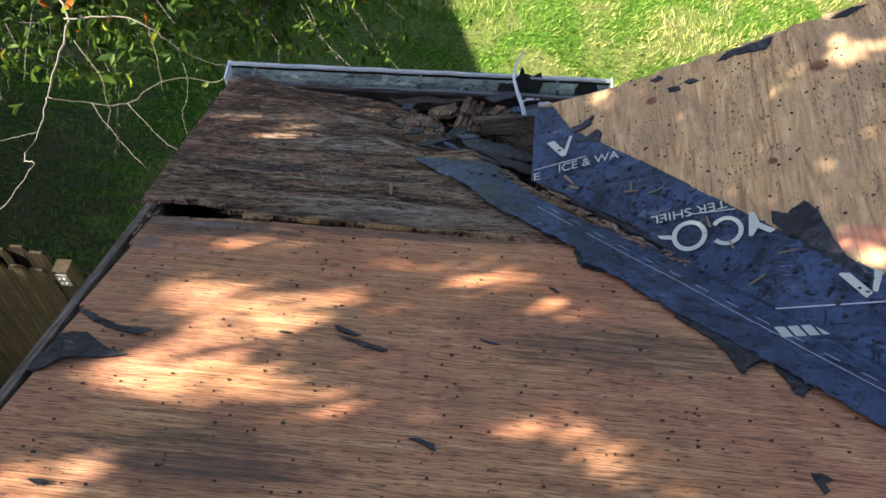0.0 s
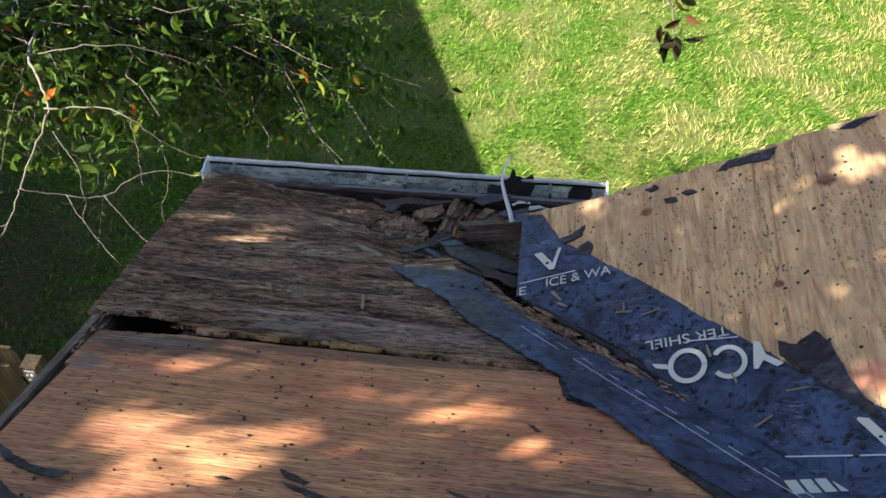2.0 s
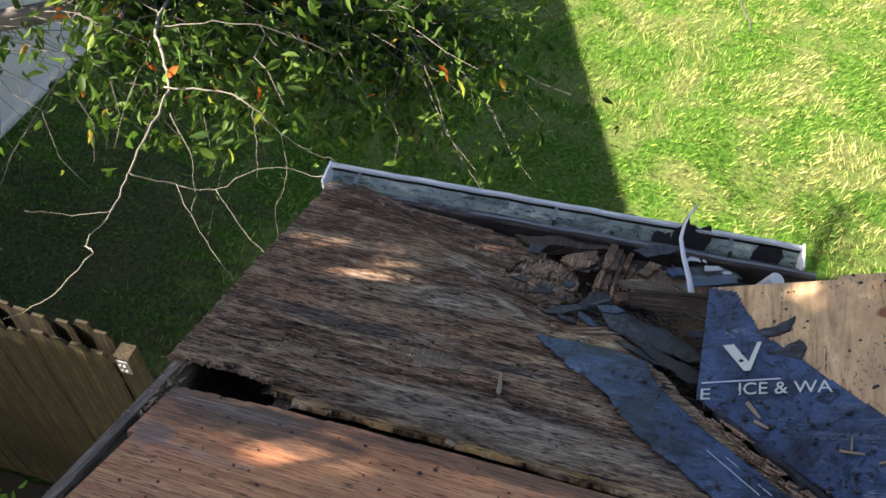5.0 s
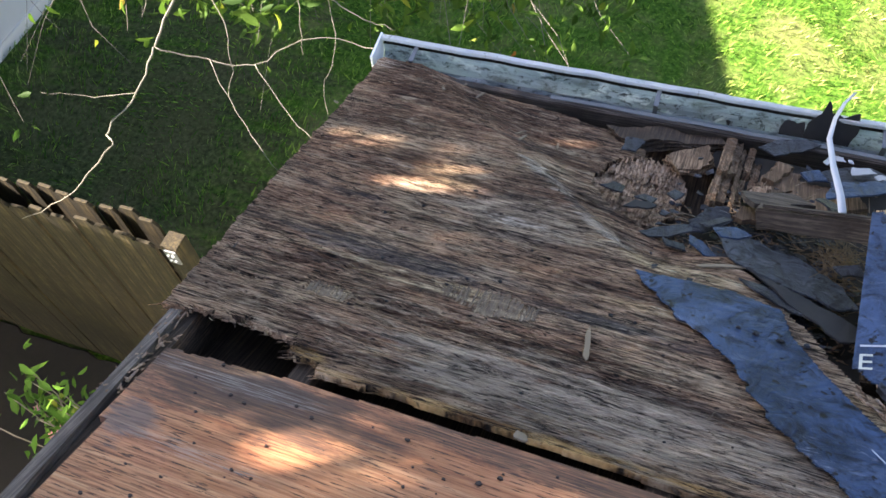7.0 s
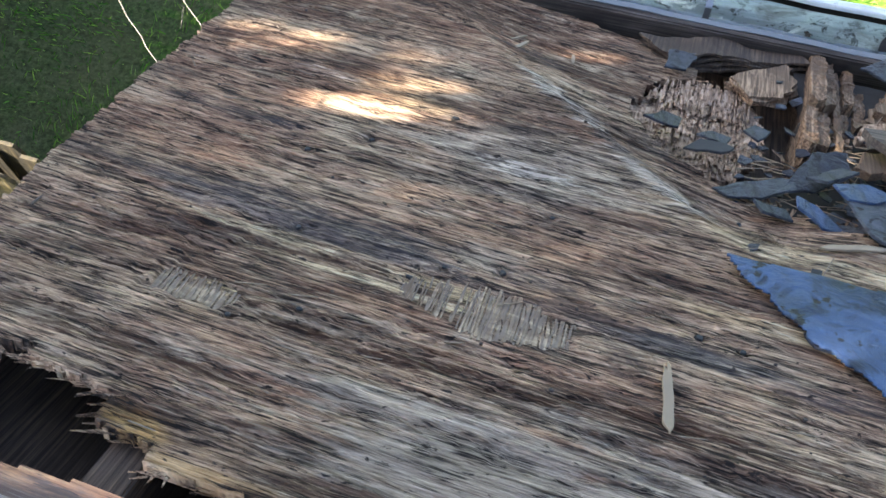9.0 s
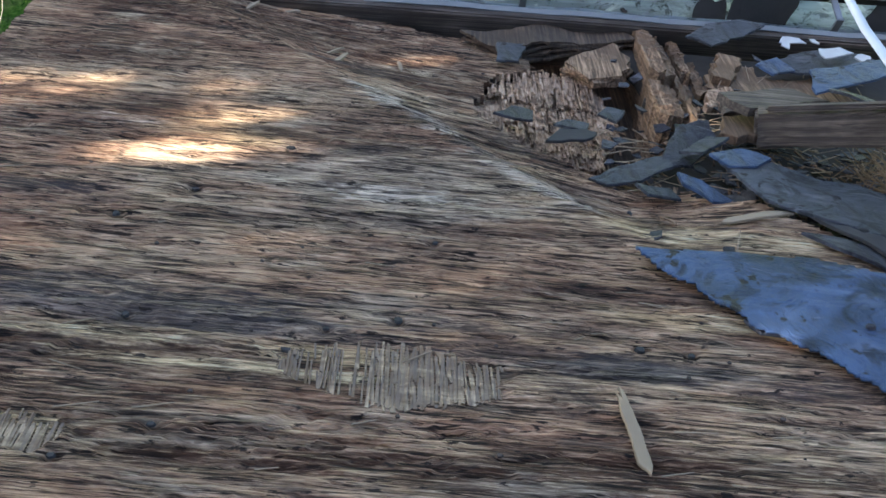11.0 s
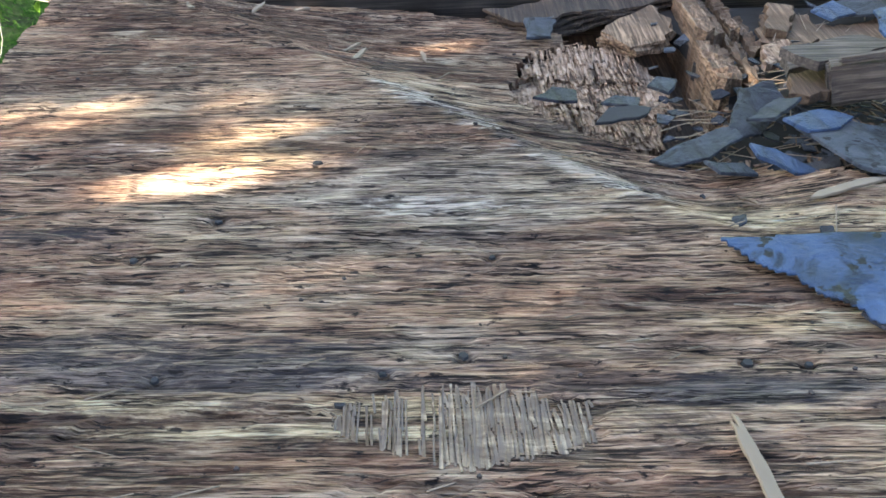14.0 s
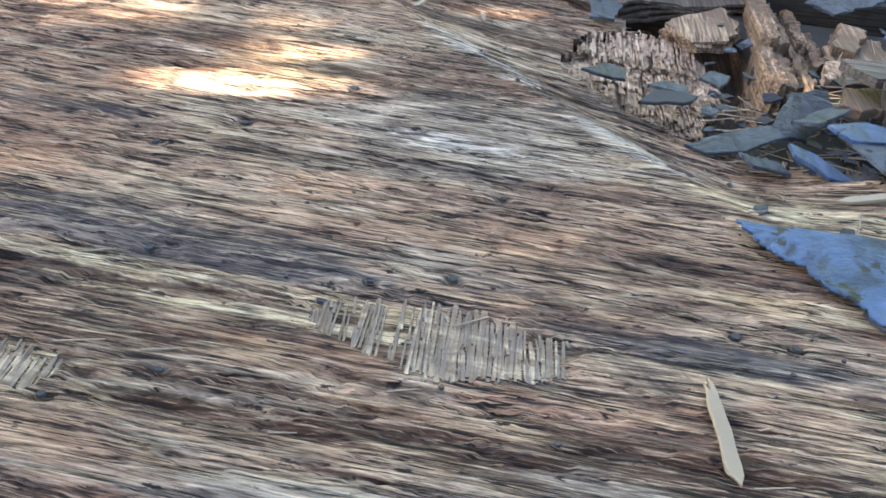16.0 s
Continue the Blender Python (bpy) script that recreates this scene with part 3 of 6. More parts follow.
def grass_mat():
    m = Mat("grass blades", 0.7, 0, 0.08)
    r = m.island()
    patch = m.noise(m.obj, 1.6, 5, 0.65, 0.5)
    fine = m.noise(m.obj, 9, 4, 0.6)
    c = m.ramp(r, (0.0, (0.016, 0.078, 0.009)), (0.6, (0.080, 0.20, 0.020)), (1.0, (0.24, 0.38, 0.060)))
    # Straw tone, brightened to suit the sunlit lawn.
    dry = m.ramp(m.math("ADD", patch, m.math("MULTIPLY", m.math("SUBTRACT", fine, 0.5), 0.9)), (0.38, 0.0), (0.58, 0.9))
    # Left out over the shaded lawn, so the shade deepens in the colour.
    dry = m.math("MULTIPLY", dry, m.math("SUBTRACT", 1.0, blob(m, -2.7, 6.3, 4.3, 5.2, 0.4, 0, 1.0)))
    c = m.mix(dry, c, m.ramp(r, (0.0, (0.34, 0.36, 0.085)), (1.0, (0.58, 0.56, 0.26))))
    m.color(c)
    t = m.node("ShaderNodeBsdfTranslucent")
    m.put(c, t.inputs["Color"])
    mixer = m.node("ShaderNodeMixShader")
    mixer.inputs[0].default_value = 0.3
    m.put(m.b.outputs[0], mixer.inputs[1]), m.put(t.outputs[0], mixer.inputs[2])
    m.put(mixer.outputs[0], m.t.nodes["Material Output"].inputs["Surface"])
    return m.m


def turf_mat():
    m = Mat("turf", 0.95, 0, 0.1)
    a, b = m.noise(m.obj, 1.6, 5, 0.65, 0.5), m.noise(m.obj, 24, 6, 0.7)
    c = m.ramp(b, (0.3, (0.008, 0.030, 0.004)), (0.5, (0.040, 0.105, 0.010)), (0.72, (0.13, 0.21, 0.035)))
    c = m.mix(m.ramp(a, (0.45, 0.0), (0.7, 0.6)), c, (0.17, 0.15, 0.07))
    # Leaf litter; its colour is also darkened for the shade on this lawn.
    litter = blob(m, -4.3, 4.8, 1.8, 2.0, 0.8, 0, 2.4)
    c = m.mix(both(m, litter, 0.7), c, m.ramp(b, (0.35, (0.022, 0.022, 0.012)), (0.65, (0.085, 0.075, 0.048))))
    m.color(c)
    m.bump(b, 0.8, 0.03)
    return m.m


M_ROT, M_RED, M_TAN = weathered_ply(), red_ply(), tan_ply()
M_MEMB = membrane("bitumen membrane", (0.015, 0.032, 0.068), 0.40)
M_TAR = membrane("torn bitumen", (0.014, 0.016, 0.022), 0.5)
M_FELT = membrane("slate-grey felt", (0.021, 0.025, 0.031), 0.62)
M_RAFTER = timber("dark rafter wood", (0.05, 0.035, 0.025), (0.16, 0.11, 0.07), "y")
M_BEAM = timber("grey lumber", (0.065, 0.052, 0.042), (0.22, 0.18, 0.14), "x")
M_STUB = timber("rotten stub wood", (0.12, 0.075, 0.045), (0.36, 0.24, 0.15), "y", bump=0.9)
M_FASCIA = timber("weathered fascia", (0.055, 0.046, 0.040), (0.16, 0.135, 0.115), "x")
M_DRIP = plain("dull painted metal", (0.15, 0.165, 0.17), 0.55, 0, 0.45, 26, 0.3)
M_PICKET = timber("mossy fence wood", (0.017, 0.014, 0.006), (0.064, 0.048, 0.019), "z")
M_SPLINT = plain("splintered wood", (0.24, 0.18, 0.12), 0.85, 0, 0.35, 60, 0.5)
M_CRUMB = crumbled()
M_PALE = plain("pale wood chip", (0.22, 0.17, 0.11), 0.8, 0, 0.2, 60, 0.4)
M_INNER = inner_ply()
M_STRAW = plain("pine straw", (0.14, 0.090, 0.042), 0.8, 0, 0.4, 40, 0.3)
M_GUTTER = gutter_paint()
M_TROUGH = shaded_trough_paint()
M_SOOT = plain("matt black felt", (0.020, 0.021, 0.022), 0.85, 0, 0.5, 50, 0.6)
# Near-black: the shade of cavities is put into this colour.
M_DARK = plain("near-black rot, litter and shade", (0.018, 0.014, 0.011), 0.95, 0, 0.5, 40, 0.9)
M_SHADED_SOIL = plain("shade-dark soil", (0.020, 0.016, 0.010), 0.95, 0, 0.6, 18, 0.9)
M_FLAKE = plain("dirty white paint", (0.36, 0.38, 0.40), 0.6, 0, 0.3, 60, 0.3)
M_STRAP = plain("white plastic", (0.56, 0.58, 0.58), 0.4, 0, 0.1, 30, 0.1)
M_INK = plain("pale ink", (0.50, 0.56, 0.50), 0.6, 0, 0.25, 60, 0.1)
M_LINE = plain("white ink line", (0.48, 0.54, 0.60), 0.6, 0, 0.25, 60, 0.1)
M_NAIL = plain("rusty nail", (0.06, 0.045, 0.04), 0.6, 0.5, 0.4, 80, 0.2)
M_STEEL = plain("galvanised steel", (0.22, 0.23, 0.24), 0.5, 0.7, 0.2, 40, 0.2)
M_STUCCO = plain("off-white stucco", (0.50, 0.50, 0.49), 0.9, 0, 0.08, 14, 0.4)
M_SIDING = plain("pale siding", (0.62, 0.60, 0.56), 0.8, 0, 0.1, 10, 0.2)
M_SHINGLE = plain("grey shingles", (0.10, 0.10, 0.11), 0.95, 0, 0.3, 25, 0.6)
M_BARK = plain("lichen-grey bark", (0.17, 0.155, 0.13), 0.95, 0, 0.5, 24, 0.9)
M_TWIG = plain("bleached dead twig", (0.17, 0.16, 0.125), 0.9, 0, 0.3, 40, 0.4)
M_LEAF = leaf_mat("green leaves", (0.020, 0.054, 0.008), (0.070, 0.135, 0.018), ((0.24, 0.26, 0.03), (0.16, 0.24, 0.03), (0.50, 0.11, 0.02)), 0.06)
# Leaves of the branch over the gable; their shade is in the colour.
M_SHADED_LEAF = leaf_mat("brownish leaves darkened for shade", (0.018, 0.018, 0.009), (0.040, 0.038, 0.018), ((0.09, 0.04, 0.015), (0.06, 0.045, 0.02), (0.06, 0.055, 0.02)), 0.3)
M_SHRUB = leaf_mat("shrub leaves", (0.04, 0.10, 0.015), (0.10, 0.21, 0.03), ((0.30, 0.32, 0.05), (0.2, 0.3, 0.04), (0.2, 0.3, 0.04)), 0.1)
M_PETAL = plain("pink petals", (0.70, 0.30, 0.34), 0.6, 0, 0.25, 40, 0.1)
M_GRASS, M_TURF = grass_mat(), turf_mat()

# ---- ground, house and neighbour ----
SLOPE = math.tan(radians(PITCH))
COS, SIN = math.cos(radians(PITCH)), math.sin(radians(PITCH))
VALLEY = lambda y: 2.849 - COS * y             # x of the valley on the main slope


def gable_valley(u):
    return -COS * u


def make_ground():
    n = 60
    xs = np.concatenate([[-400, -120, -40], np.linspace(-16, 16, n), [40, 120, 400]])
    X, Y = np.meshgrid(xs, xs + 6, indexing="ij")
    Z = 0.02 * wave(X, Y, 5, 0.9, 0.9, 3) * (np.abs(X) < 30)
    k = len(xs)
    faces = [(i * k + j, (i + 1) * k + j, (i + 1) * k + j + 1, i * k + j + 1) for i in range(k - 1) for j in range(k - 1)]
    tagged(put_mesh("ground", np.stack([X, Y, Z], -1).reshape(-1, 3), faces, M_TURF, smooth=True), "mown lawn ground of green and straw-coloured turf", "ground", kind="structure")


def make_grass():
    rnd = np.random.RandomState(3)
    n = 230000
    x, y = rnd.uniform(-6.2, 7.5, n), rnd.uniform(2.6, 15.5, n)
    keep = rnd.uniform(0, 1, n) < 0.62 + 0.38 * wave(x, y, 8, 5, 5, 4)
    bare = np.exp(-(((x + 4.3) / 2.1) ** 2 + ((y - 4.8) / 2.4) ** 2) ** 1.5)
    keep &= rnd.uniform(0, 1, n) > 0.45 * bare
    keep &= ~((np.abs(y - 3.2) < 0.09) & (x < -1.9)) & ~((x > -0.75) & (y < 2.9)) & ~((x < -0.7) & (y < 3.12))
    x, y = x[keep], y[keep]
    n = len(x)
    h, w = rnd.uniform(0.035, 0.085, n), rnd.uniform(0.0022, 0.0050, n)
    a = rnd.uniform(0, 6.283, n)
    lean = rnd.uniform(0.25, 1.15, n)
    b = wave(x, y, 11, 3, 3, 3) * 3 + rnd.normal(0, 0.9, n)
    z = 0.02 * wave(x, y, 5, 0.9, 0.9, 3) - 0.004
    dx, dy = np.cos(a) * w, np.sin(a) * w
    lx, ly = np.cos(b) * lean * h, np.sin(b) * lean * h
    v = np.empty((n, 4, 3))
    v[:, 0] = np.stack([x - dx, y - dy, z], -1)
    v[:, 1] = np.stack([x + dx, y + dy, z], -1)
    v[:, 2] = np.stack([x + dx * 0.7 + lx * 0.5, y + dy * 0.7 + ly * 0.5, z + h * 0.62], -1)
    v[:, 3] = np.stack([x + lx, y + ly, z + h], -1)
    me = bpy.data.meshes.new("grass")
    f = np.arange(4 * n).reshape(n, 4)
    me.vertices.add(4 * n)
    me.vertices.foreach_set("co", v.ravel())
    me.loops.add(4 * n)
    me.loops.foreach_set("vertex_index", f.ravel().astype(np.int32))
    me.polygons.add(n)
    me.polygons.foreach_set("loop_start", np.arange(0, 4 * n, 4, dtype=np.int32))
    me.update(calc_edges=True)
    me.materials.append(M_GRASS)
    tagged(new("grass", me), "short green lawn grass with straw-coloured tufts", "grass", kind="stuff")


def make_shaded_soil():
    """Soil between the fence and the house wall, coloured dark for its shade."""
    outline = rough_outline([(-4.6, 1.5), (-0.56, 1.3), (-0.56, 3.06), (-6.0, 3.06), (-6.0, 1.9)], 0.12, 0.03, 17)
    tagged(part("flower_bed", slab(outline, -0.03, 0.035, 0.01), M_SHADED_SOIL), "soil sheet coloured dark for the shade between fence and house", "soil", kind="structure")


def make_house():
    """The walls under the roof; the gable's front wall rises to its rake."""
    house = tagged(new("house"), "house with stripped roof and pale siding walls", "house", kind="structure")
    part("wall", box(-0.52, 0.42, 2.52, 2.66, 0, 3.30), M_SIDING, house)
    part("wall", box(-0.52, -0.38, -4.5, 2.52, 0, 3.45), M_SIDING, house)
    part("wall", box(-0.38, 5.3, -4.5, -4.36, 0, 3.2), M_SIDING, house)
    part("wall", box(5.16, 5.3, -4.36, 2.66, 0, 3.45), M_SIDING, house)
    bm = bmesh.new()
    pts = [(0.42, 0), (5.3, 0), (5.3, 3.45), (2.85, 4.62), (0.42, 3.50)]
    front = [bm.verts.new((x, 2.62, z)) for x, z in pts]
    back = [bm.verts.new((x, 2.50, z)) for x, z in pts]
    bm.faces.new(front), bm.faces.new(back[::-1])
    for i in range(5):
        bm.faces.new((front[i], back[i], back[(i + 1) % 5], front[(i + 1) % 5]))
    part("gable_wall", bm, M_SIDING, house)
    # attic floor, closing the view through the rotten places
    part("attic_floor", box(-0.50, 2.6, -0.4, 2.55, 3.06, 3.10), M_RAFTER, house)
    part("soffit", box(-0.70, 0.74, 2.62, 3.18, 3.06, 3.08), M_RAFTER, house)
    # far slopes, behind and beside the camera
    part("rear_slope", slab([(-0.5, -4.9), (5.4, -4.9), (5.4, -0.02), (-0.5, -0.02)], -0.02, 0), M_SHINGLE, house, m=pose(0, 0, RIDGE_Z, PITCH, 0, 0))
    part("far_gable_slope", slab([(0.02, -1.0), (2.8, -1.0), (2.8, 2.95), (0.02, 2.95)], -0.02, 0), M_SHINGLE, house, m=pose(2.849, 0, RIDGE_Z, 0, PITCH, 0))
    return house


def make_neighbour():
    """A plain building with its gable end to the lawn."""
    b = empty("neighbour_building", pose(-5.8, 5.2, 0), "off-white stucco building with a shallow gable roof beside the lawn", "building")
    half, eave, rise = 4.48, 3.37, 1.223
    bm = bmesh.new()
    prof = [(-half, 0), (half, 0), (half, eave), (0, eave + rise), (-half, eave)]
    near = [bm.verts.new((0, y, z)) for y, z in prof]
    far = [bm.verts.new((-7.5, y, z)) for y, z in prof]
    bm.faces.new(near), bm.faces.new(far[::-1])
    for i in (0, 1, 4):
        bm.faces.new((near[i], far[i], far[(i + 1) % 5], near[(i + 1) % 5]))
    part("wall", bm, M_STUCCO, b)
    for s in (1, -1):
        ang = math.degrees(math.atan2(rise, half))
        part("roof", box(-7.6, 0.03, -0.02, math.hypot(half, rise) + 0.03, 0, 0.05), M_SHINGLE, b, m=pose(0, 0, eave + rise, -ang, 0, 0) if s > 0 else pose(-7.6, 0, eave + rise, -ang, 0, 180))
    part("base_band", box(-0.5, 0.02, -half, half, 0, 0.12, 0.004), M_SIDING, b)


# ---- roof boards ----
def dip(x, y):
    """How far the rotten sheet has sunk beyond its crease."""
    d = (x + 0.293) * 0.695 + (y - 3.164) * 0.718
    return -0.052 * (1 - np.exp(-np.maximum(d, 0) / 0.13)) * np.clip((y - 2.68 - 1.6 * np.maximum(x, 0)) / 0.25, 0, 1)


# where the top veneer is torn off the rotten sheet
BARE = [(-0.310, 2.632), (-0.296, 2.656), (-0.26, 2.673), (-0.203, 2.676), (-0.167, 2.672), (-0.153, 2.657), (-0.126, 2.657), (-0.128, 2.622), (-0.144, 2.617), (-0.208, 2.601), (-0.229, 2.603), (-0.27, 2.616)]
BARE_LOW = [(-0.52, 2.565), (-0.46, 2.564), (-0.436, 2.562), (-0.434, 2.540), (-0.452, 2.527), (-0.52, 2.530)]


def rot_top(x, y):
    z = dip(x, y) + 0.0009 * grit(x, y, 21, 26, 250, 2) + 0.0014 * grit(x, y, 22, 6, 22, 4)
    peel = grit(x, y, 23, 5, 46, 5, 0.65)
    rough = 1 + 0.8 * np.exp(-(((y - 2.56) / 0.07) ** 2)) * (x < 0.15)
    z = z - rough * (0.0016 * (peel > 0.18) + 0.0016 * (peel > 0.42) + 0.0014 * (peel > 0.62)) + 0.0012 * (peel < -0.35)
    ledge = inside([(-0.51, 2.545), (-0.33, 2.575), (-0.12, 2.60), (0.02, 2.60), (-0.12, 2.625), (-0.13, 2.66), (-0.21, 2.674), (-0.30, 2.655), (-0.46, 2.642), (-0.52, 2.62)], x + 0.016 * grit(x, y, 26, 20, 160, 3), y + 0.005 * grit(x, y, 25, 18, 60, 3))
    z = z - 0.0035 * ledge
    ragged = (x + 0.010 * grit(x, y, 28, 22, 70, 3), y + 0.004 * grit(x, y, 29, 60, 40, 3))
    z = np.where(inside(BARE, *ragged) | inside(BARE_LOW, *ragged), -0.0040 + 0.0004 * grit(x, y, 30, 260, 12, 2), z)
    gouge = inside([(-0.36, 2.548), (-0.06, 2.57), (0.0, 2.585), (-0.1, 2.592), (-0.34, 2.568)], x, y + 0.006 * grit(x, y, 27, 16, 60, 3))
    z = z - 0.003 * gouge
    for hx, hy in ((-0.437, 2.681), (-0.272, 2.683), (-0.214, 2.70), (-0.188, 2.821), (-0.432, 2.525), (-0.009, 2.691), (0.034, 2.689), (-0.379, 2.564), (-0.494, 2.82), (-0.436, 2.884), (-0.357, 2.986)):
        r = np.hypot((x - hx) / 1.5, y - hy)
        z = z - 0.012 * np.exp(-((r / 0.0034) ** 2))
    return z


def make_deck():
    edge = rough_outline([(-0.712, 2.398), (-0.673, 2.403), (-0.629, 2.416), (-0.60, 2.412), (-0.565, 2.429), (-0.548, 2.410), (-0.52, 2.413), (-0.47, 2.406), (-0.463, 2.373), (-0.434, 2.371), (-0.409, 2.374), (-0.407, 2.355)], 0.007, 0.006, 4, False)
    right = rough_outline([(0.31, 2.80), (0.26, 2.88), (0.18, 2.955), (0.10, 3.01), (0.0, 3.045), (-0.06, 3.085), (-0.113, 3.14), (-0.15, 3.2), (-0.13, 3.33), (-0.06, 3.43), (-0.09, 3.50), (-0.2, 3.525), (-0.38, 3.555), (-0.53, 3.57)], 0.02, 0.008, 6, False)
    rim = rough_outline([(-0.75, 3.57), (-0.828, 3.572), (-0.80, 3.30), (-0.765, 2.90)], 0.02, 0.003, 7, False)
    poly = edge + [(-0.30, 2.360), (0.1, 2.353), (0.46, 2.350), (VALLEY(2.35) - 0.01, 2.352), (VALLEY(2.6) - 0.01, 2.6), (VALLEY(2.72) - 0.01, 2.72)] + right + [(-0.53, 3.57)] + rim
    low = tagged(put_mesh("plywood_sheet", *sheet_grid(poly, rot_top, 0.013, 0.005, 0.002), M_ROT, ROOF), "rotten grey-brown plywood roof sheet with peeling veneer", "plywood sheet", "roof sheets")
    # the inner veneer that a torn patch lays bare, its grain across the sheet's
    rnd = random.Random(12)
    vs, fs = [], []
    for patch, share in ((BARE, 0.93), (BARE_LOW, 0.8)):
        x = min(p[0] for p in patch)
        while x < max(p[0] for p in patch):
            w = rnd.uniform(0.0008, 0.0019)
            run = [y for y in np.arange(2.50, 2.70, 0.002) if inside(patch, np.array(x), np.array(y))]
            # towards the left of the large patch most strands are gone
            keep = share * (0.55 if patch is BARE and -0.285 < x < -0.222 else 1.0)
            if run and rnd.random() < keep:
                y0, y1 = run[0] - rnd.uniform(0.0, 0.006), run[-1] + rnd.uniform(-0.012, 0.004)
                while y0 < y1:
                    e = y1 if rnd.random() < 0.55 else min(y1, y0 + rnd.uniform(0.012, 0.035))
                    z = -0.0034 + rnd.uniform(-0.0006, 0.0005)
                    if rnd.random() > 0.08:
                        sliver(vs, fs, (x, y0, z), (x - 0.002 + rnd.uniform(-0.0015, 0.0015), e, z + rnd.uniform(-0.0003, 0.0003)), w * 1.5, 0.0012, rnd.uniform(0.8, 1.0))
                    y0 = e + rnd.uniform(0.0, 0.002)
            x += w + rnd.uniform(-0.0003, 0.0005)
    put_mesh("inner_veneer", vs, fs, M_INNER, parent=low, label="bare grey inner veneer strips in a torn patch")["kind"] = "stuff"
    # splinters along the torn edges
    vs, fs = [], []
    torn = edge + [(-0.40, 2.355), (-0.35, 2.358), (-0.30, 2.36)] * 3 + right[4:40]
    for _ in range(190):
        px, py = rnd.choice(torn)
        l = rnd.uniform(0.008, 0.034)
        s = -1 if py < 2.6 else 1
        z = float(rot_top(np.array(px), np.array(py))) - rnd.uniform(0.001, 0.011)
        sliver(vs, fs, (px - s * 0.012, py - s * 0.004, z), (px + s * l * rnd.uniform(0.2, 1.0) * rnd.choice((1, 1, -1)), py + s * l * rnd.uniform(0.1, 0.5), z + rnd.uniform(-0.004, 0.003)), rnd.uniform(0.002, 0.006), 0.002, 0.2)
    put_mesh("torn_fringe", vs, fs, M_ROT, parent=low)["kind"] = "stuff"
    # upper sheet
    up = rough_outline([(-0.41, 2.322), (-0.52, 2.314), (-0.636, 2.306)], 0.015, 0.003, 9, False)
    poly = [(VALLEY(2.33) - 0.006, 2.331), (0.3, 2.330), (-0.1, 2.329)] + up + [(-0.640, 2.30), (-0.622, 1.9), (-0.600, 1.53), (-0.572, 1.11), (VALLEY(1.11) - 0.006, 1.11)]
    top = lambda x, y: 0.0005 * wave(x, y, 31, 6, 220, 4) + 0.0010 * wave(x, y, 32, 3, 9, 3)
    tagged(put_mesh("plywood_sheet", *sheet_grid(poly, top, 0.013, 0.014, 0.004), M_RED, ROOF), "red-brown plywood roof sheet with dark grain ticks", "plywood sheet", "roof sheets")
    part_top = slab([(-0.57, 1.106), (-0.50, 0.0), (VALLEY(0.0), 0.0), (VALLEY(1.106) - 0.006, 1.106)], -0.013, 0.0)
    tagged(part("plywood_sheet", part_top, M_RED, m=ROOF), "red-brown plywood roof sheet below the ridge", "plywood sheet", "roof sheets")
    # gable sheet
    rake = rough_outline([(-2.702, 2.802), (-2.46, 2.806), (-2.1, 2.84), (-1.84, 2.88), (-1.58, 2.915), (-0.9, 2.95), (-0.02, 2.97)], 0.035, 0.004, 13, False)
    poly = [(-0.02, 0.02), (-0.02, 2.97)] + rake[::-1] + [(-2.702, 2.48), (-2.6, 2.393), (-2.46, 2.283), (-2.386, 2.224), (-2.34, 2.15), (-1.88, gable_valley(-1.88) + 0.006), (-0.03, 0.03)]
    top = lambda x, y: 0.0004 * wave(x, y, 41, 150, 8, 3) + 0.0015 * wave(x, y, 42, 3, 3, 3)
    tagged(put_mesh("plywood_sheet", *sheet_grid(poly, top, 0.013, 0.008, 0.012), M_TAN, GABLE), "pale tan plywood gable sheet with knots and tar specks", "plywood sheet", "roof sheets")


def sliver(vs, fs, a, b, w, t, taper=0.6):
    """Adds a thin tapered stick from a to b, lying on its flat side."""
    a, b = Vector(a), Vector(b)
    d = (b - a).normalized()
    s = d.cross(Vector((0, 0, 1)))
    s = s.normalized() if s.length > 1e-4 else Vector((1, 0, 0))
    u = s.cross(d).normalized()
    k = len(vs)
    for p, q in ((a, 1.0), (b, taper)):
        for i, j in ((-1, -1), (1, -1), (1, 1), (-1, 1)):
            vs.append(p + s * (i * w * q / 2) + u * (j * t * q / 2))
    fs += [(k, k + 3, k + 2, k + 1), (k + 4, k + 5, k + 6, k + 7)]
    fs += [(k + i, k + (i + 1) % 4, k + 4 + (i + 1) % 4, k + 4 + i) for i in range(4)]


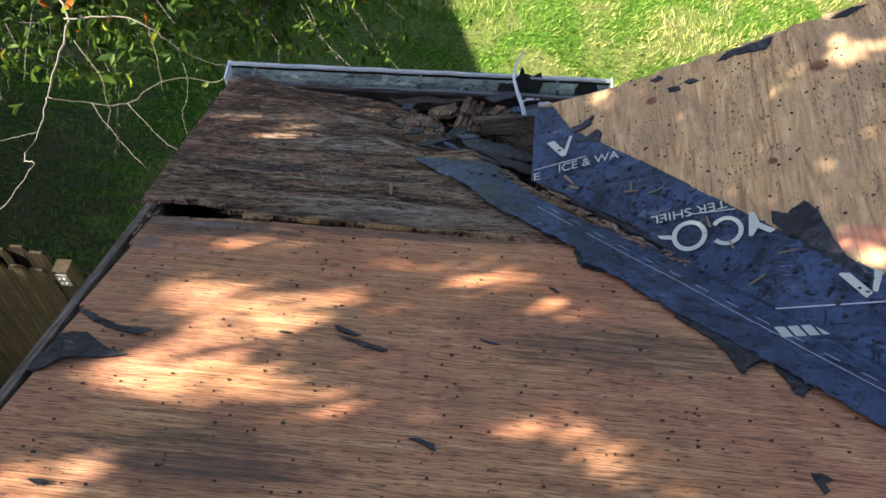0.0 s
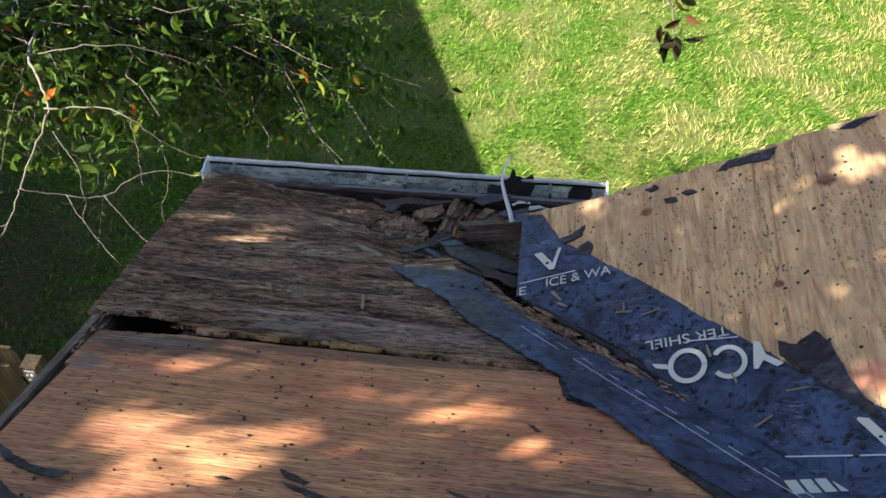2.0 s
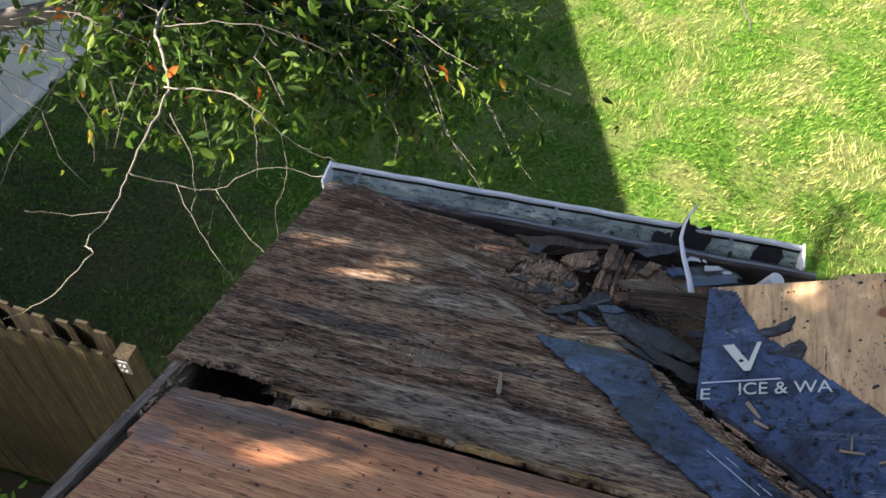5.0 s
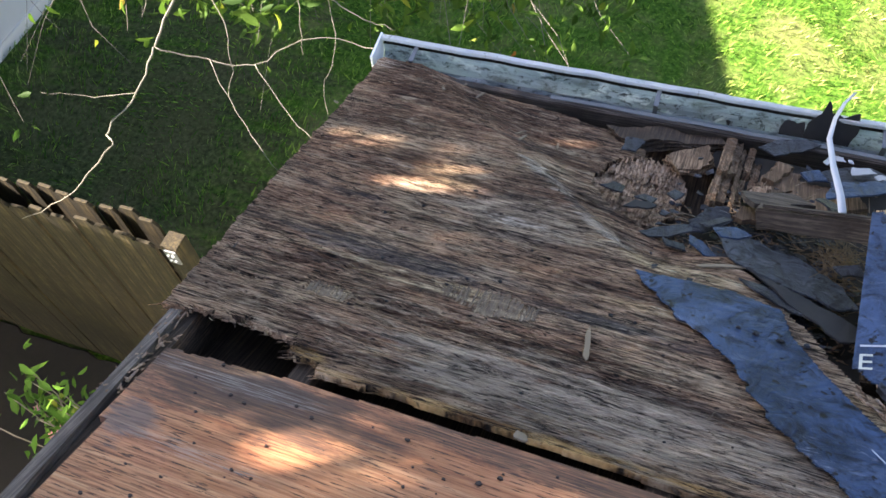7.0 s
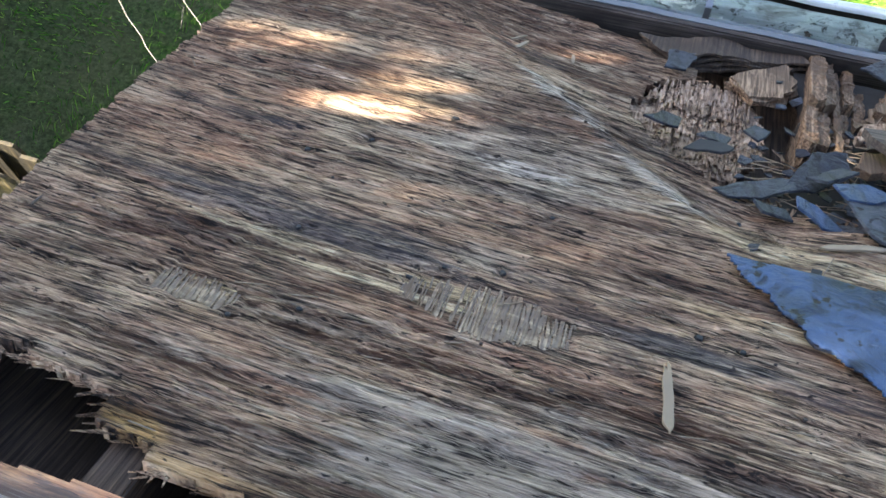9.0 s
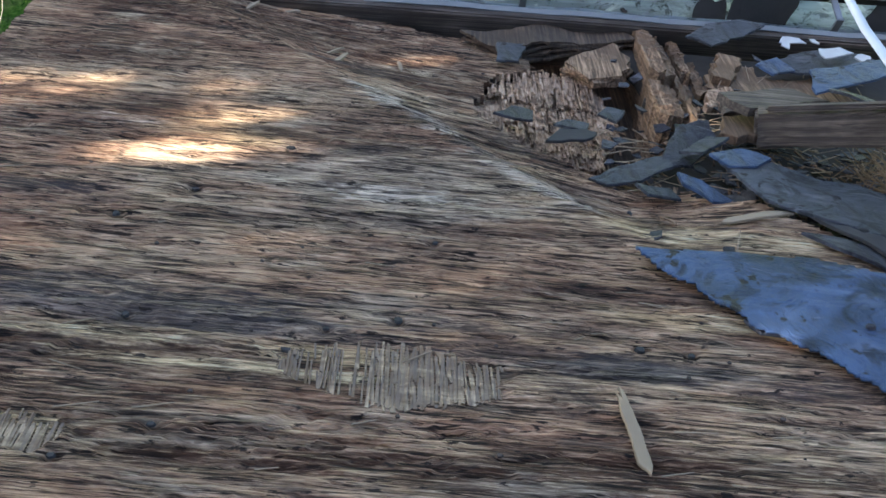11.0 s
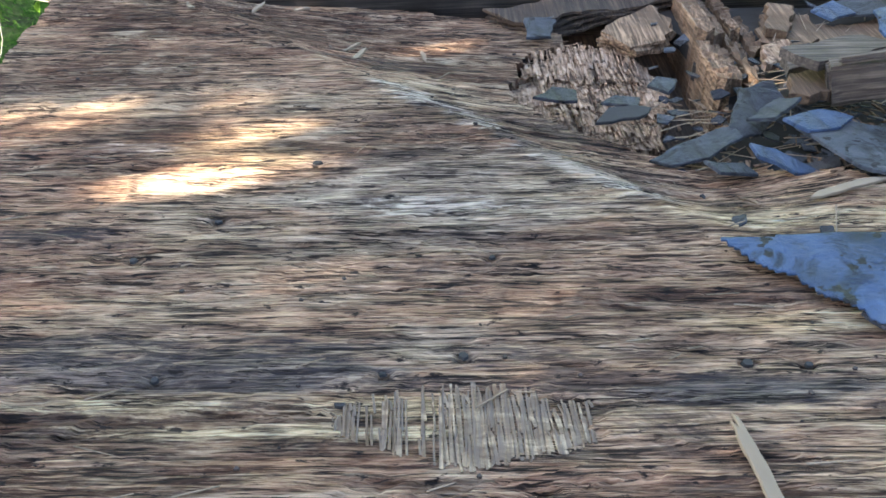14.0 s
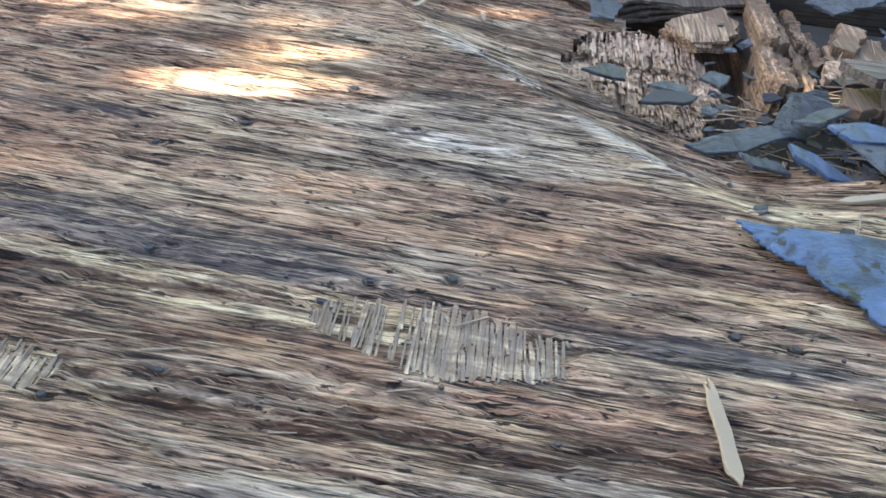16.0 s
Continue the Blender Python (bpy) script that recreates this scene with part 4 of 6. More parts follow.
def make_frame():
    """Rafters, rake boards and fascia under the sheets."""
    rafters = ((-0.43, 0.05, 3.22), (0.13, 0.05, 2.86), (0.45, 0.05, 2.45), (0.95, 0.05, 1.95))
    for x, y0, y1 in rafters:
        tagged(part("rafter", box(x - 0.019, x + 0.019, y0, y1, -0.105, -0.0165, 0.002), M_RAFTER, m=ROOF), "dark weathered rafter under the plywood sheets", "rafter", "rafters")
    for name, x0, w, z1, label in (("rake_board", 0.0, 0.020, -0.004, "grey weathered rake board along the roof edge"), ("rake_rafter", 0.024, 0.020, -0.0165, "dark rake rafter inside the roof edge")):
        bm = bmesh.new()
        ring = []
        for y, x in ((0.05, -0.560), (1.11, -0.612), (1.53, -0.634), (1.9, -0.660), (2.3, -0.688), (2.9, -0.752), (3.5, -0.806)):
            k = x + x0
            ring.append([bm.verts.new(p) for p in ((k, y, -0.11), (k + w, y, -0.11), (k + w, y, z1), (k, y, z1 if y < 2.36 else z1 - 0.013))])
        for a, b in zip(ring, ring[1:]):
            for i in range(4):
                bm.faces.new((a[i], a[(i + 1) % 4], b[(i + 1) % 4], b[i]))
        bm.faces.new(ring[0][::-1]), bm.faces.new(ring[-1])
        tagged(part(name, bm, M_RAFTER if x0 else timber("rake wood", (0.12, 0.10, 0.085), (0.33, 0.28, 0.23), "y"), m=ROOF), label, "trim board")
    # loose strip lying on the rake board, and leaf litter beside the hole
    vs, fs = [], []
    rnd = random.Random(5)
    for _ in range(60):
        y = rnd.uniform(2.20, 2.40)
        x = -0.665 - 0.09 * (y - 2.2) + rnd.uniform(-0.012, 0.028)
        a = rnd.uniform(0, 6.28)
        l = rnd.uniform(0.008, 0.03)
        sliver(vs, fs, (x, y, -0.012 + rnd.uniform(0, 0.006)), (x + l * math.cos(a) * 0.5, y + l * math.sin(a), -0.008 + rnd.uniform(0, 0.006)), rnd.uniform(0.002, 0.006), 0.002)
    tagged(put_mesh("wood_litter", vs, fs, M_CRUMB, ROOF), "dark bits of bark and wood on the roof edge", "litter", kind="stuff")
    # boarding under the rafters
    under = slab([(-0.60, 0.1), (-0.785, 3.60), (0.70, 3.60), (0.70, 2.5), (VALLEY(2.3), 2.3), (VALLEY(0.3), 0.3), (2.4, 0.1)], -0.128, -0.112)
    tagged(part("ceiling", under, M_RAFTER, m=ROOF), "dark boarding under the rafters", "ceiling", kind="structure")
    # fascia behind the gutter, its wood darkened for the shaded near face
    fascia = part("fascia_board", box(-0.80, 0.74, -0.012, 0.010, -0.16, 0.0, 0.003), M_FASCIA, m=pose(0, 3.238, 3.296, 0, 0, 1.9))
    tagged(fascia, "weathered fascia board coloured dark for its shaded face, with a pale metal edge", "fascia")
    bm = box(-0.34, 0.74, 0.0, 0.012, 0.0005, 0.003)
    bmesh.ops.subdivide_edges(bm, edges=[e for e in bm.edges if e.calc_length() > 0.5], cuts=30)
    for v in bm.verts:
        v.co.z += 0.0012 * math.sin(23 * v.co.x) + 0.0008 * math.sin(61 * v.co.x)
    part("drip_edge", bm, M_DRIP, fascia, "pale grey metal drip edge")
    side = box(-2.70, -2.672, 2.46, 2.79, -0.11, -0.0165, 0.003)
    tagged(part("jack_rafter", side, M_RAFTER, m=GABLE), "short dark rafter under the gable sheet's cut edge", "rafter", "rafters")
    bm = bmesh.new()
    pts = [(-2.70, 2.765), (-0.02, 2.93), (-0.02, 2.905), (-2.70, 2.74)]
    part_rake = slab(pts, -0.13, -0.0165)
    tagged(part("gable_rake_board", part_rake, M_BEAM, m=GABLE), "weathered rake board under the gable sheet", "trim board")
    bm.free()


def make_gutter():
    m = pose(-0.853, 3.309, 3.317, 0, 0, 1.9)
    g = empty("gutter", m, "dirty white metal rain gutter along the eave", "gutter")
    L, n = 1.545, 40

    def run(name, prof, mat, t=0.0012, label=""):
        bm = bmesh.new()
        rows = [[bm.verts.new((L * i / n, y + 0.0010 * math.sin(i * 1.7), z + 0.0012 * math.sin(i * 0.9))) for y, z in prof] for i in range(n + 1)]
        for a, b in zip(rows, rows[1:]):
            for k in range(len(prof) - 1):
                bm.faces.new((a[k], b[k], b[k + 1], a[k + 1]))
        bmesh.ops.solidify(bm, geom=bm.faces[:], thickness=t)
        part(name, bm, mat, g, label)

    run("trough", [(-0.068, -0.030), (-0.068, -0.100), (-0.034, -0.100), (-0.026, -0.076), (-0.010, -0.052), (-0.004, -0.022), (-0.003, -0.006)], M_TROUGH, label="weather-stained inside of the gutter, its paint darkened for shade")
    run("front_lip", [(0.0015, -0.020), (0.002, 0.0), (0.0, 0.004), (-0.013, 0.004), (-0.015, 0.001), (-0.015, -0.006)], M_GUTTER, label="white rolled front lip")
    # A dark strip put in for the shadow under the lip's hem.
    run("dirt_line", [(-0.0058, -0.013), (-0.0078, -0.025)], M_DARK, 0.0008, "black strip for the shadow under the lip")
    for x in (-0.0015, L + 0.0015):
        bm = bmesh.new()
        cap = [bm.verts.new((x, y, z)) for y, z in [(-0.087, -0.002), (-0.087, -0.104), (-0.033, -0.104), (-0.024, -0.078), (-0.006, -0.052), (0.001, -0.020), (0.004, 0.006), (-0.02, 0.004)]]
        bm.faces.new(cap)
        r = bmesh.ops.extrude_face_region(bm, geom=bm.faces[:])
        bmesh.ops.translate(bm, verts=[v for v in r["geom"] if isinstance(v, bmesh.types.BMVert)], vec=(0.006 if x > 1 else -0.006, 0, 0))
        part("end_cap", bm, M_GUTTER, g)
    for x in (0.105, 0.782, 1.335):
        bm = box(x - 0.006, x + 0.006, -0.070, -0.010, -0.013, -0.009, 0.001)
        box(x - 0.006, x + 0.006, -0.070, -0.066, -0.045, -0.009, 0.0, bm)
        box(x - 0.004, x + 0.004, -0.013, -0.009, -0.022, -0.009, 0.0, bm)
        part("hanger", bm, M_STEEL, g, "dull metal gutter hanger")
    # wet leaves and grit on the trough's floor
    vs, fs = [], []
    rnd = random.Random(15)
    for _ in range(620):
        x, y = rnd.choice((rnd.gauss(0.97, 0.035), rnd.gauss(1.11, 0.03), rnd.uniform(0.05, 1.5), rnd.gauss(0.40, 0.14))), rnd.uniform(-0.066, -0.036)
        if not 0.02 < x < 1.54:
            continue
        a, l = rnd.uniform(0, 6.28), rnd.uniform(0.003, 0.014)
        heap = 0.045 * math.exp(-(((x - 0.97) / 0.04) ** 2)) + 0.035 * math.exp(-(((x - 1.11) / 0.03) ** 2))
        z = -0.099 + rnd.uniform(0, 0.004) + heap * rnd.random()
        sliver(vs, fs, (x, y, z), (x + l * math.cos(a), max(-0.066, min(-0.034, y + l * math.sin(a))), z + rnd.uniform(0, 0.005)), rnd.uniform(0.003, 0.010), 0.002)
    tagged(put_mesh("gutter_litter", vs, fs, M_DARK, m), "black wet leaf litter in the gutter", "litter", kind="stuff")
    # torn black felt standing in the trough
    for k, (x, w, y0, top, label) in enumerate(((1.215, 0.062, -0.050, 0.030, "torn black felt flap leaning on the gutter lip"), (1.452, 0.048, -0.046, -0.012, "square black felt scrap lying in the gutter"), (1.125, 0.03, -0.052, -0.030, "small black felt scrap in the gutter"))):
        pts = [(-w, 0.0), (-w * 0.95, 0.06), (-w * 0.6, 0.085), (-w * 0.45, 0.115), (-w * 0.2, 0.088), (w * 0.3, 0.078), (w * 0.85, 0.09), (w, 0.05), (w * 0.7, 0.0)]
        bm = slab(rough_outline(pts, 0.012, 0.003, 301 + k), 0, 0.002)
        rise = (top + 0.085) / 0.10
        for v in bm.verts:
            q = v.co.copy()
            v.co = Vector((q.x, y0 + 0.45 * q.y + 0.006 * math.sin(35 * q.x + k) + q.z, -0.085 + rise * q.y + 0.4 * q.z))
        tagged(part("felt_flap", bm, M_SOOT, m=m @ pose(x, 0, 0)), label, "felt scrap", "gutter felt")


make_ground()
make_grass()
make_shaded_soil()
make_house()
make_neighbour()
make_deck()
make_frame()
make_gutter()

# ---- membrane and its print ----
def on_gable(poly, z, dx=0.008, seed=1, amp=0.0022, mat=None):
    top = lambda x, y: z + amp * (0.6 + 0.4 * wave(x, y, seed, 30, 40, 4)) + 0.5 * amp * wave(x, y, seed + 1, 9, 9, 3)
    return sheet_grid(poly, top, 0.0018, dx, dx)


def make_membrane():
    left = [(0.008, 2.836), (0.036, 2.79), (0.088, 2.735), (0.153, 2.686), (0.204, 2.624), (0.268, 2.52), (0.30, 2.485), (0.364, 2.434), (0.461, 2.344), (0.507, 2.301), (0.519, 2.227), (0.613, 2.157), (0.719, 2.033), (0.80, 1.955), (0.86, 1.90), (0.937, 1.815), (0.981, 1.776), (1.075, 1.668), (1.5, 1.215)]
    right = [(VALLEY(1.215) + 0.0, 1.215), (VALLEY(2.22) - 0.004, 2.22), (0.765, 2.285), (0.677, 2.378), (0.544, 2.456), (0.40, 2.60), (0.335, 2.684), (0.289, 2.755), (0.27, 2.82), (0.188, 2.842), (0.10, 2.838)]
    poly = rough_outline(left, 0.014, 0.007, 51, False) + right
    wrinkle = lambda x, y: 0.0110 + np.minimum(dip(x, y), 0) * 0.8 + 0.0014 * wave(x, y, 52, 26, 26, 4) + 0.002 * wave(x, y, 53, 8, 8, 3)
    tagged(put_mesh("membrane_strip", *sheet_grid(poly, wrinkle, 0.002, 0.004, 0.004), M_MEMB, ROOF, smooth=True), "dark blue-black bitumen membrane strip torn along the valley", "membrane")
    up = [(-2.709, 2.800), (-2.646, 2.782), (-2.586, 2.654), (-2.522, 2.602), (-2.394, 2.481), (-2.354, 2.446), (-2.228, 2.315), (-2.165, 2.258), (-2.045, 2.134), (-1.907, 2.015), (-1.827, 1.942), (-1.3, 1.40)]
    low = [(-1.3, gable_valley(-1.3)), (-2.31, gable_valley(-2.31) + 0.004), (-2.35, 2.17), (-2.386, 2.219), (-2.464, 2.279), (-2.60, 2.387), (-2.707, 2.475)]
    poly = rough_outline(up, 0.03, 0.003, 54, False) + low
    sheet = put_mesh("membrane_sheet", *on_gable(poly, 0.0028, 0.005, 55, 0.0018), M_MEMB, GABLE, smooth=True)
    tagged(sheet, "blue-black printed bitumen membrane on the gable slope", "membrane")
    # tar-black remnants
    torn = [
        (GABLE, [(-2.046, 2.150), (-2.046, 2.190), (-2.007, 2.172), (-1.985, 2.19), (-1.963, 2.204), (-1.935, 2.166), (-1.928, 2.12), (-1.918, 2.078), (-1.897, 2.02), (-1.855, 1.940), (-1.84, 1.91), (-1.95, 2.03)]),
        (GABLE, [(-2.60, 2.66), (-2.55, 2.672), (-2.51, 2.70), (-2.52, 2.655), (-2.57, 2.64)]),
        (GABLE, [(-2.55, 2.60), (-2.50, 2.63), (-2.485, 2.61), (-2.495, 2.575), (-2.53, 2.585)]),
        (GABLE, [(-2.13, 2.80), (-2.09, 2.835), (-2.01, 2.838), (-1.96, 2.85), (-1.985, 2.80), (-2.05, 2.805)]),
        (GABLE, [(-2.23, 2.745), (-2.20, 2.75), (-2.185, 2.735), (-2.215, 2.73)]),
        (GABLE, [(-2.28, 2.735), (-2.245, 2.733), (-2.24, 2.715), (-2.275, 2.717)]),
        (GABLE, [(-1.80, 2.86), (-1.74, 2.885), (-1.70, 2.88), (-1.76, 2.85)]),
        (GABLE, [(-2.33, 2.79), (-2.30, 2.80), (-2.29, 2.785), (-2.315, 2.775)]),
        (ROOF, [(0.77, 1.985), (0.83, 1.93), (0.89, 1.895), (0.905, 1.868), (0.875, 1.858), (0.848, 1.835), (0.836, 1.812), (0.826, 1.842), (0.80, 1.92), (0.72, 2.02)]),
        (ROOF, [(0.90, 1.87), (0.945, 1.82), (0.975, 1.79), (0.94, 1.752), (0.925, 1.775), (0.92, 1.815)]),
        (ROOF, [(0.50, 2.30), (0.53, 2.27), (0.60, 2.19), (0.55, 2.20), (0.515, 2.215), (0.505, 2.25)]),
    ]
    for k, (m, poly) in enumerate(torn):
        bm = slab(rough_outline(poly, 0.012, 0.003, 60 + k), 0.0015, (0.0045 if m is GABLE else 0.0065) + 0.0006 * (k % 3), 0.0008)
        tagged(part("torn_membrane", bm, M_TAR, m=m), "torn black remnant of bitumen membrane stuck to plywood", "membrane scrap", "membrane scraps")
    return sheet


def lettering(text, size, m, parent, width=None):
    cu = bpy.data.curves.new("print", "FONT")
    cu.body, cu.size, cu.extrude = text, size, 0.0004
    tmp = new("print", cu)
    bpy.context.view_layer.update()
    me = bpy.data.meshes.new_from_object(tmp)
    bpy.data.objects.remove(tmp)
    me.materials.clear()
    me.materials.append(M_INK)
    ob = new("print", me)
    if width:
        k = width / max(v.co.x for v in me.vertices)
        for v in me.vertices:
            v.co.x *= k
    ob.matrix_basis = m
    ob.parent = parent
    return ob


def make_print(sheet):
    """Pale print on the membrane: words, marks in plain shapes, rules and dashes."""
    z = 0.0066
    lettering("ICE & WA", 0.044, pose(-2.622, 2.483, z, 0, 0, 2), sheet, 0.188)
    lettering("TER SHIEL", 0.040, pose(-2.150, 2.252, z, 0, 0, 183), sheet, 0.200)

    def shape(pts, m=None, ob=sheet, mat=M_INK, label="pale printed mark"):
        part("print_mark", slab(pts, z, z + 0.0008), mat, ob, label)

    shape([(-2.662, 2.618), (-2.638, 2.620), (-2.603, 2.570), (-2.588, 2.624), (-2.578, 2.625), (-2.598, 2.546), (-2.612, 2.546)])
    lettering("E", 0.042, pose(-2.702, 2.470, z, 0, 0, 2), sheet, 0.024)
    ring = lambda cx, cy, rx, ry, w, a0, a1: [(cx + rx * math.cos(a), cy + ry * math.sin(a)) for a in np.linspace(a0, a1, 26)] + [(cx + (rx - w) * math.cos(a), cy + (ry - w) * math.sin(a)) for a in np.linspace(a1, a0, 26)]
    shape(ring(-2.252, 2.154, 0.046, 0.050, 0.013, 0.02, 6.26))
    shape(ring(-2.158, 2.149, 0.042, 0.047, 0.012, -2.5, 2.5))
    shape([(-2.098, 2.195), (-2.085, 2.192), (-2.075, 2.155), (-2.040, 2.125), (-2.055, 2.118), (-2.082, 2.140), (-2.096, 2.118), (-2.106, 2.120)])
    shape([(-2.335, 2.172), (-2.325, 2.158), (-2.295, 2.150), (-2.30, 2.165)])
    shape([(-1.925, 1.968), (-1.898, 1.962), (-1.860, 1.900), (-1.876, 1.888)])
    shape([(-1.845, 1.965), (-1.83, 1.95), (-1.85, 1.90), (-1.86, 1.905)])
    for x0, y0, x1, y1 in ((-2.70, 2.514, -2.535, 2.524), (-2.07, 1.893, -1.84, 1.872), (-2.25, 2.225, -2.13, 2.215)):
        d = Vector((y0 - y1, x1 - x0)).normalized() * 0.0016
        shape([(x0 - d.x, y0 - d.y), (x1 - d.x, y1 - d.y), (x1 + d.x, y1 + d.y), (x0 + d.x, y0 + d.y)], mat=M_LINE, label="pale printed rule")
    # maker's word and edge lines on the strip that lies on the main slope
    strip = bpy.data.objects["membrane_strip"]
    x0, y0, d = 0.950, 1.953, Vector((0.966, 0.258)).normalized()
    n = Vector((-d.y, d.x))
    for k in range(5):
        a = Vector((x0, y0)) + d * (0.033 * k)
        pts = [a, a + d * 0.025, a + d * 0.025 + n * 0.040, a + n * 0.040]
        part("print_mark", slab([(p.x, p.y) for p in pts], z + 0.0055, z + 0.0063), M_INK, strip, "pale printed bar")
    a, b = Vector((0.405, 2.528)), Vector((1.5, 1.372))
    d = (b - a).normalized()
    n = Vector((-d.y, d.x))
    segs = [(0.0, 0.14, 0.0), (0.19, 1.5, 0.0)] + [(0.03 + 0.085 * k, 0.065 + 0.085 * k, 0.022) for k in range(16)]
    for s, e, off in segs:
        m = max(1, int((e - s) / 0.02))
        vs, fs = [], []
        for k in range(m + 1):
            p = a + d * (s + (e - s) * k / m) + n * off
            h = 0.0110 + 0.0014 * float(wave(np.array(p.x), np.array(p.y), 52, 26, 26, 4)) + 0.002 * float(wave(np.array(p.x), np.array(p.y), 53, 8, 8, 3)) + 0.0011
            vs += [(p.x - n.x * 0.0013, p.y - n.y * 0.0013, h), (p.x + n.x * 0.0013, p.y + n.y * 0.0013, h)]
        fs = [(2 * k, 2 * k + 2, 2 * k + 3, 2 * k + 1) for k in range(m)]
        put_mesh("print_line", vs, fs, M_LINE, parent=strip, label="pale printed line")


# ---- rot at the valley's foot ----
def bed(x, y):
    """Height of what debris lies on: the rotten sheet up to its torn edge, the board under it beyond."""
    on_sheet = x + 1.05 * y < 3.13 or (x < 0.0 and y < 3.04)
    return float(rot_top(np.array(x), np.array(y))) if on_sheet else -0.034


def make_rot():
    rnd = random.Random(77)
    poly = rough_outline([(-0.158, 3.235), (-0.11, 3.36), (-0.04, 3.42), (0.03, 3.40), (0.062, 3.33), (0.058, 3.22), (0.02, 3.11), (-0.05, 3.075), (-0.12, 3.13)], 0.015, 0.006, 71)
    crumb_z = lambda x, y: dip(x, y) - 0.014 + 0.003 * wave(x, y, 72, 120, 40, 4) + 0.006 * wave(x, y, 73, 25, 25, 3)
    mat_obj = put_mesh("crumbled_plywood", *sheet_grid(poly, crumb_z, 0.012, 0.004, 0.005), M_CRUMB, ROOF)
    tagged(mat_obj, "crumbled pink-brown rotten plywood beside the stub", "rotten wood")
    # tiers of torn cross veneer, each strand ending where it broke
    vs, fs = [], []
    for x0, x1, y0, y1, lift, slant in ((-0.125, 0.035, 3.275, 3.405, 0.009, 0.35), (-0.105, 0.066, 3.195, 3.295, 0.006, 0.20), (-0.145, 0.055, 3.125, 3.215, 0.003, 0.10), (-0.09, 0.03, 3.085, 3.140, 0.0, 0.05)):
        x, run = x0, 0.0
        while x < x1:
            w = rnd.uniform(0.0014, 0.0042)
            run = 0.6 * run + rnd.gauss(0, 0.009)
            low = y0 + slant * (x - x0) * 0.3 + run
            high = y1 - rnd.uniform(0, 0.02)
            while low < high:
                e = min(high, low + rnd.uniform(0.018, 0.07))
                mx, my = x, (low + e) / 2
                if inside(poly, np.array(mx), np.array(my)) and rnd.random() > 0.07:
                    za, zb = (float(crumb_z(np.array(mx), np.array(q))) + lift + rnd.uniform(-0.0012, 0.0012) for q in (low, e))
                    sliver(vs, fs, (x, low, za + 0.002), (x + rnd.uniform(-0.002, 0.002), e, zb + 0.001), w, rnd.uniform(0.0016, 0.003), rnd.uniform(0.7, 1.0))
                low = e + rnd.uniform(0, 0.003)
            x += w * 0.92 + (rnd.uniform(0.001, 0.005) if rnd.random() < 0.08 else 0)
    put_mesh("wood_fibre", vs, fs, M_CRUMB, parent=mat_obj, label="upright pinkish strands of torn veneer")["kind"] = "stuff"
    # the eave strip beyond the rot: layered dark plates
    for k, poly in enumerate([
        [(-0.01, 3.405), (0.03, 3.47), (0.085, 3.51), (0.105, 3.44), (0.075, 3.38), (0.03, 3.35)],
        [(-0.17, 3.50), (-0.05, 3.55), (0.10, 3.565), (0.12, 3.53), (0.0, 3.49), (-0.1, 3.44)],
        [(0.21, 3.37), (0.24, 3.47), (0.30, 3.46), (0.29, 3.36), (0.245, 3.33)],
        [(0.27, 3.33), (0.30, 3.42), (0.42, 3.44), (0.45, 3.36), (0.36, 3.30)],
    ]):
        vs, fs = [], []
        for layer in range(4):
            ln = rough_outline([(x + rnd.uniform(-0.006, 0.006), y + rnd.uniform(-0.006, 0.006)) for x, y in poly], 0.014, 0.005, 90 + 7 * k + layer)
            b = slab(ln, -0.052 + 0.006 * layer, -0.0475 + 0.006 * layer)
            base = len(vs)
            b.verts.index_update()
            vs += [v.co + Vector((0, 0, 0.004 * math.sin(40 * v.co.x + layer))) for v in b.verts]
            fs += [tuple(base + v.index for v in f.verts) for f in b.faces]
            b.free()
        tagged(put_mesh("rotten_plate", vs, fs, M_STUB if k != 1 else M_RAFTER, ROOF), "layered plate of rotten brown plywood", "rotten wood", "rotten plates")
    # split rafter stub
    stub = empty("rafter_stub", ROOF @ pose(0.150, 3.40, -0.045, -4, 0, -3), "split grey-brown end of a rotten rafter", "rafter")
    for x0, x1, y0, y1, z0, z1, seed in ((-0.034, -0.010, -0.05, 0.19, -0.07, 0.036, 1), (-0.036, -0.018, -0.205, -0.055, -0.07, 0.020, 6), (-0.015, 0.002, -0.17, -0.03, -0.06, 0.012, 7), (-0.008, 0.008, -0.04, 0.185, -0.06, 0.024, 2), (0.010, 0.020, -0.17, 0.15, -0.06, 0.014, 3), (0.024, 0.040, 0.0, 0.16, -0.06, 0.020, 4), (0.020, 0.034, -0.13, -0.02, -0.06, 0.004, 8), (0.043, 0.060, -0.06, 0.10, -0.06, 0.008, 5)):
        n = 22
        r = random.Random(seed)
        bm = bmesh.new()
        ring = []
        for i in range(n + 1):
            y = y0 + (y1 - y0) * i / n
            j = lambda s: r.uniform(-s, s)
            e = 0.010 if i in (0, n) else 0.0025
            ring.append([bm.verts.new((x0 + j(0.0015), y + j(e), z0)), bm.verts.new((x1 + j(0.0015), y + j(e), z0)), bm.verts.new((x1 + j(0.002), y + j(e), z1 + j(0.005))), bm.verts.new(((x0 + x1) / 2 + j(0.002), y + j(e), z1 + j(0.004))), bm.verts.new((x0 + j(0.002), y + j(e), z1 + j(0.003)))])
        for a, b in zip(ring, ring[1:]):
            for i in range(5):
                bm.faces.new((a[i], a[(i + 1) % 5], b[(i + 1) % 5], b[i]))
        bm.faces.new(ring[0][::-1]), bm.faces.new(ring[-1])
        part("split_piece", bm, M_STUB, stub)
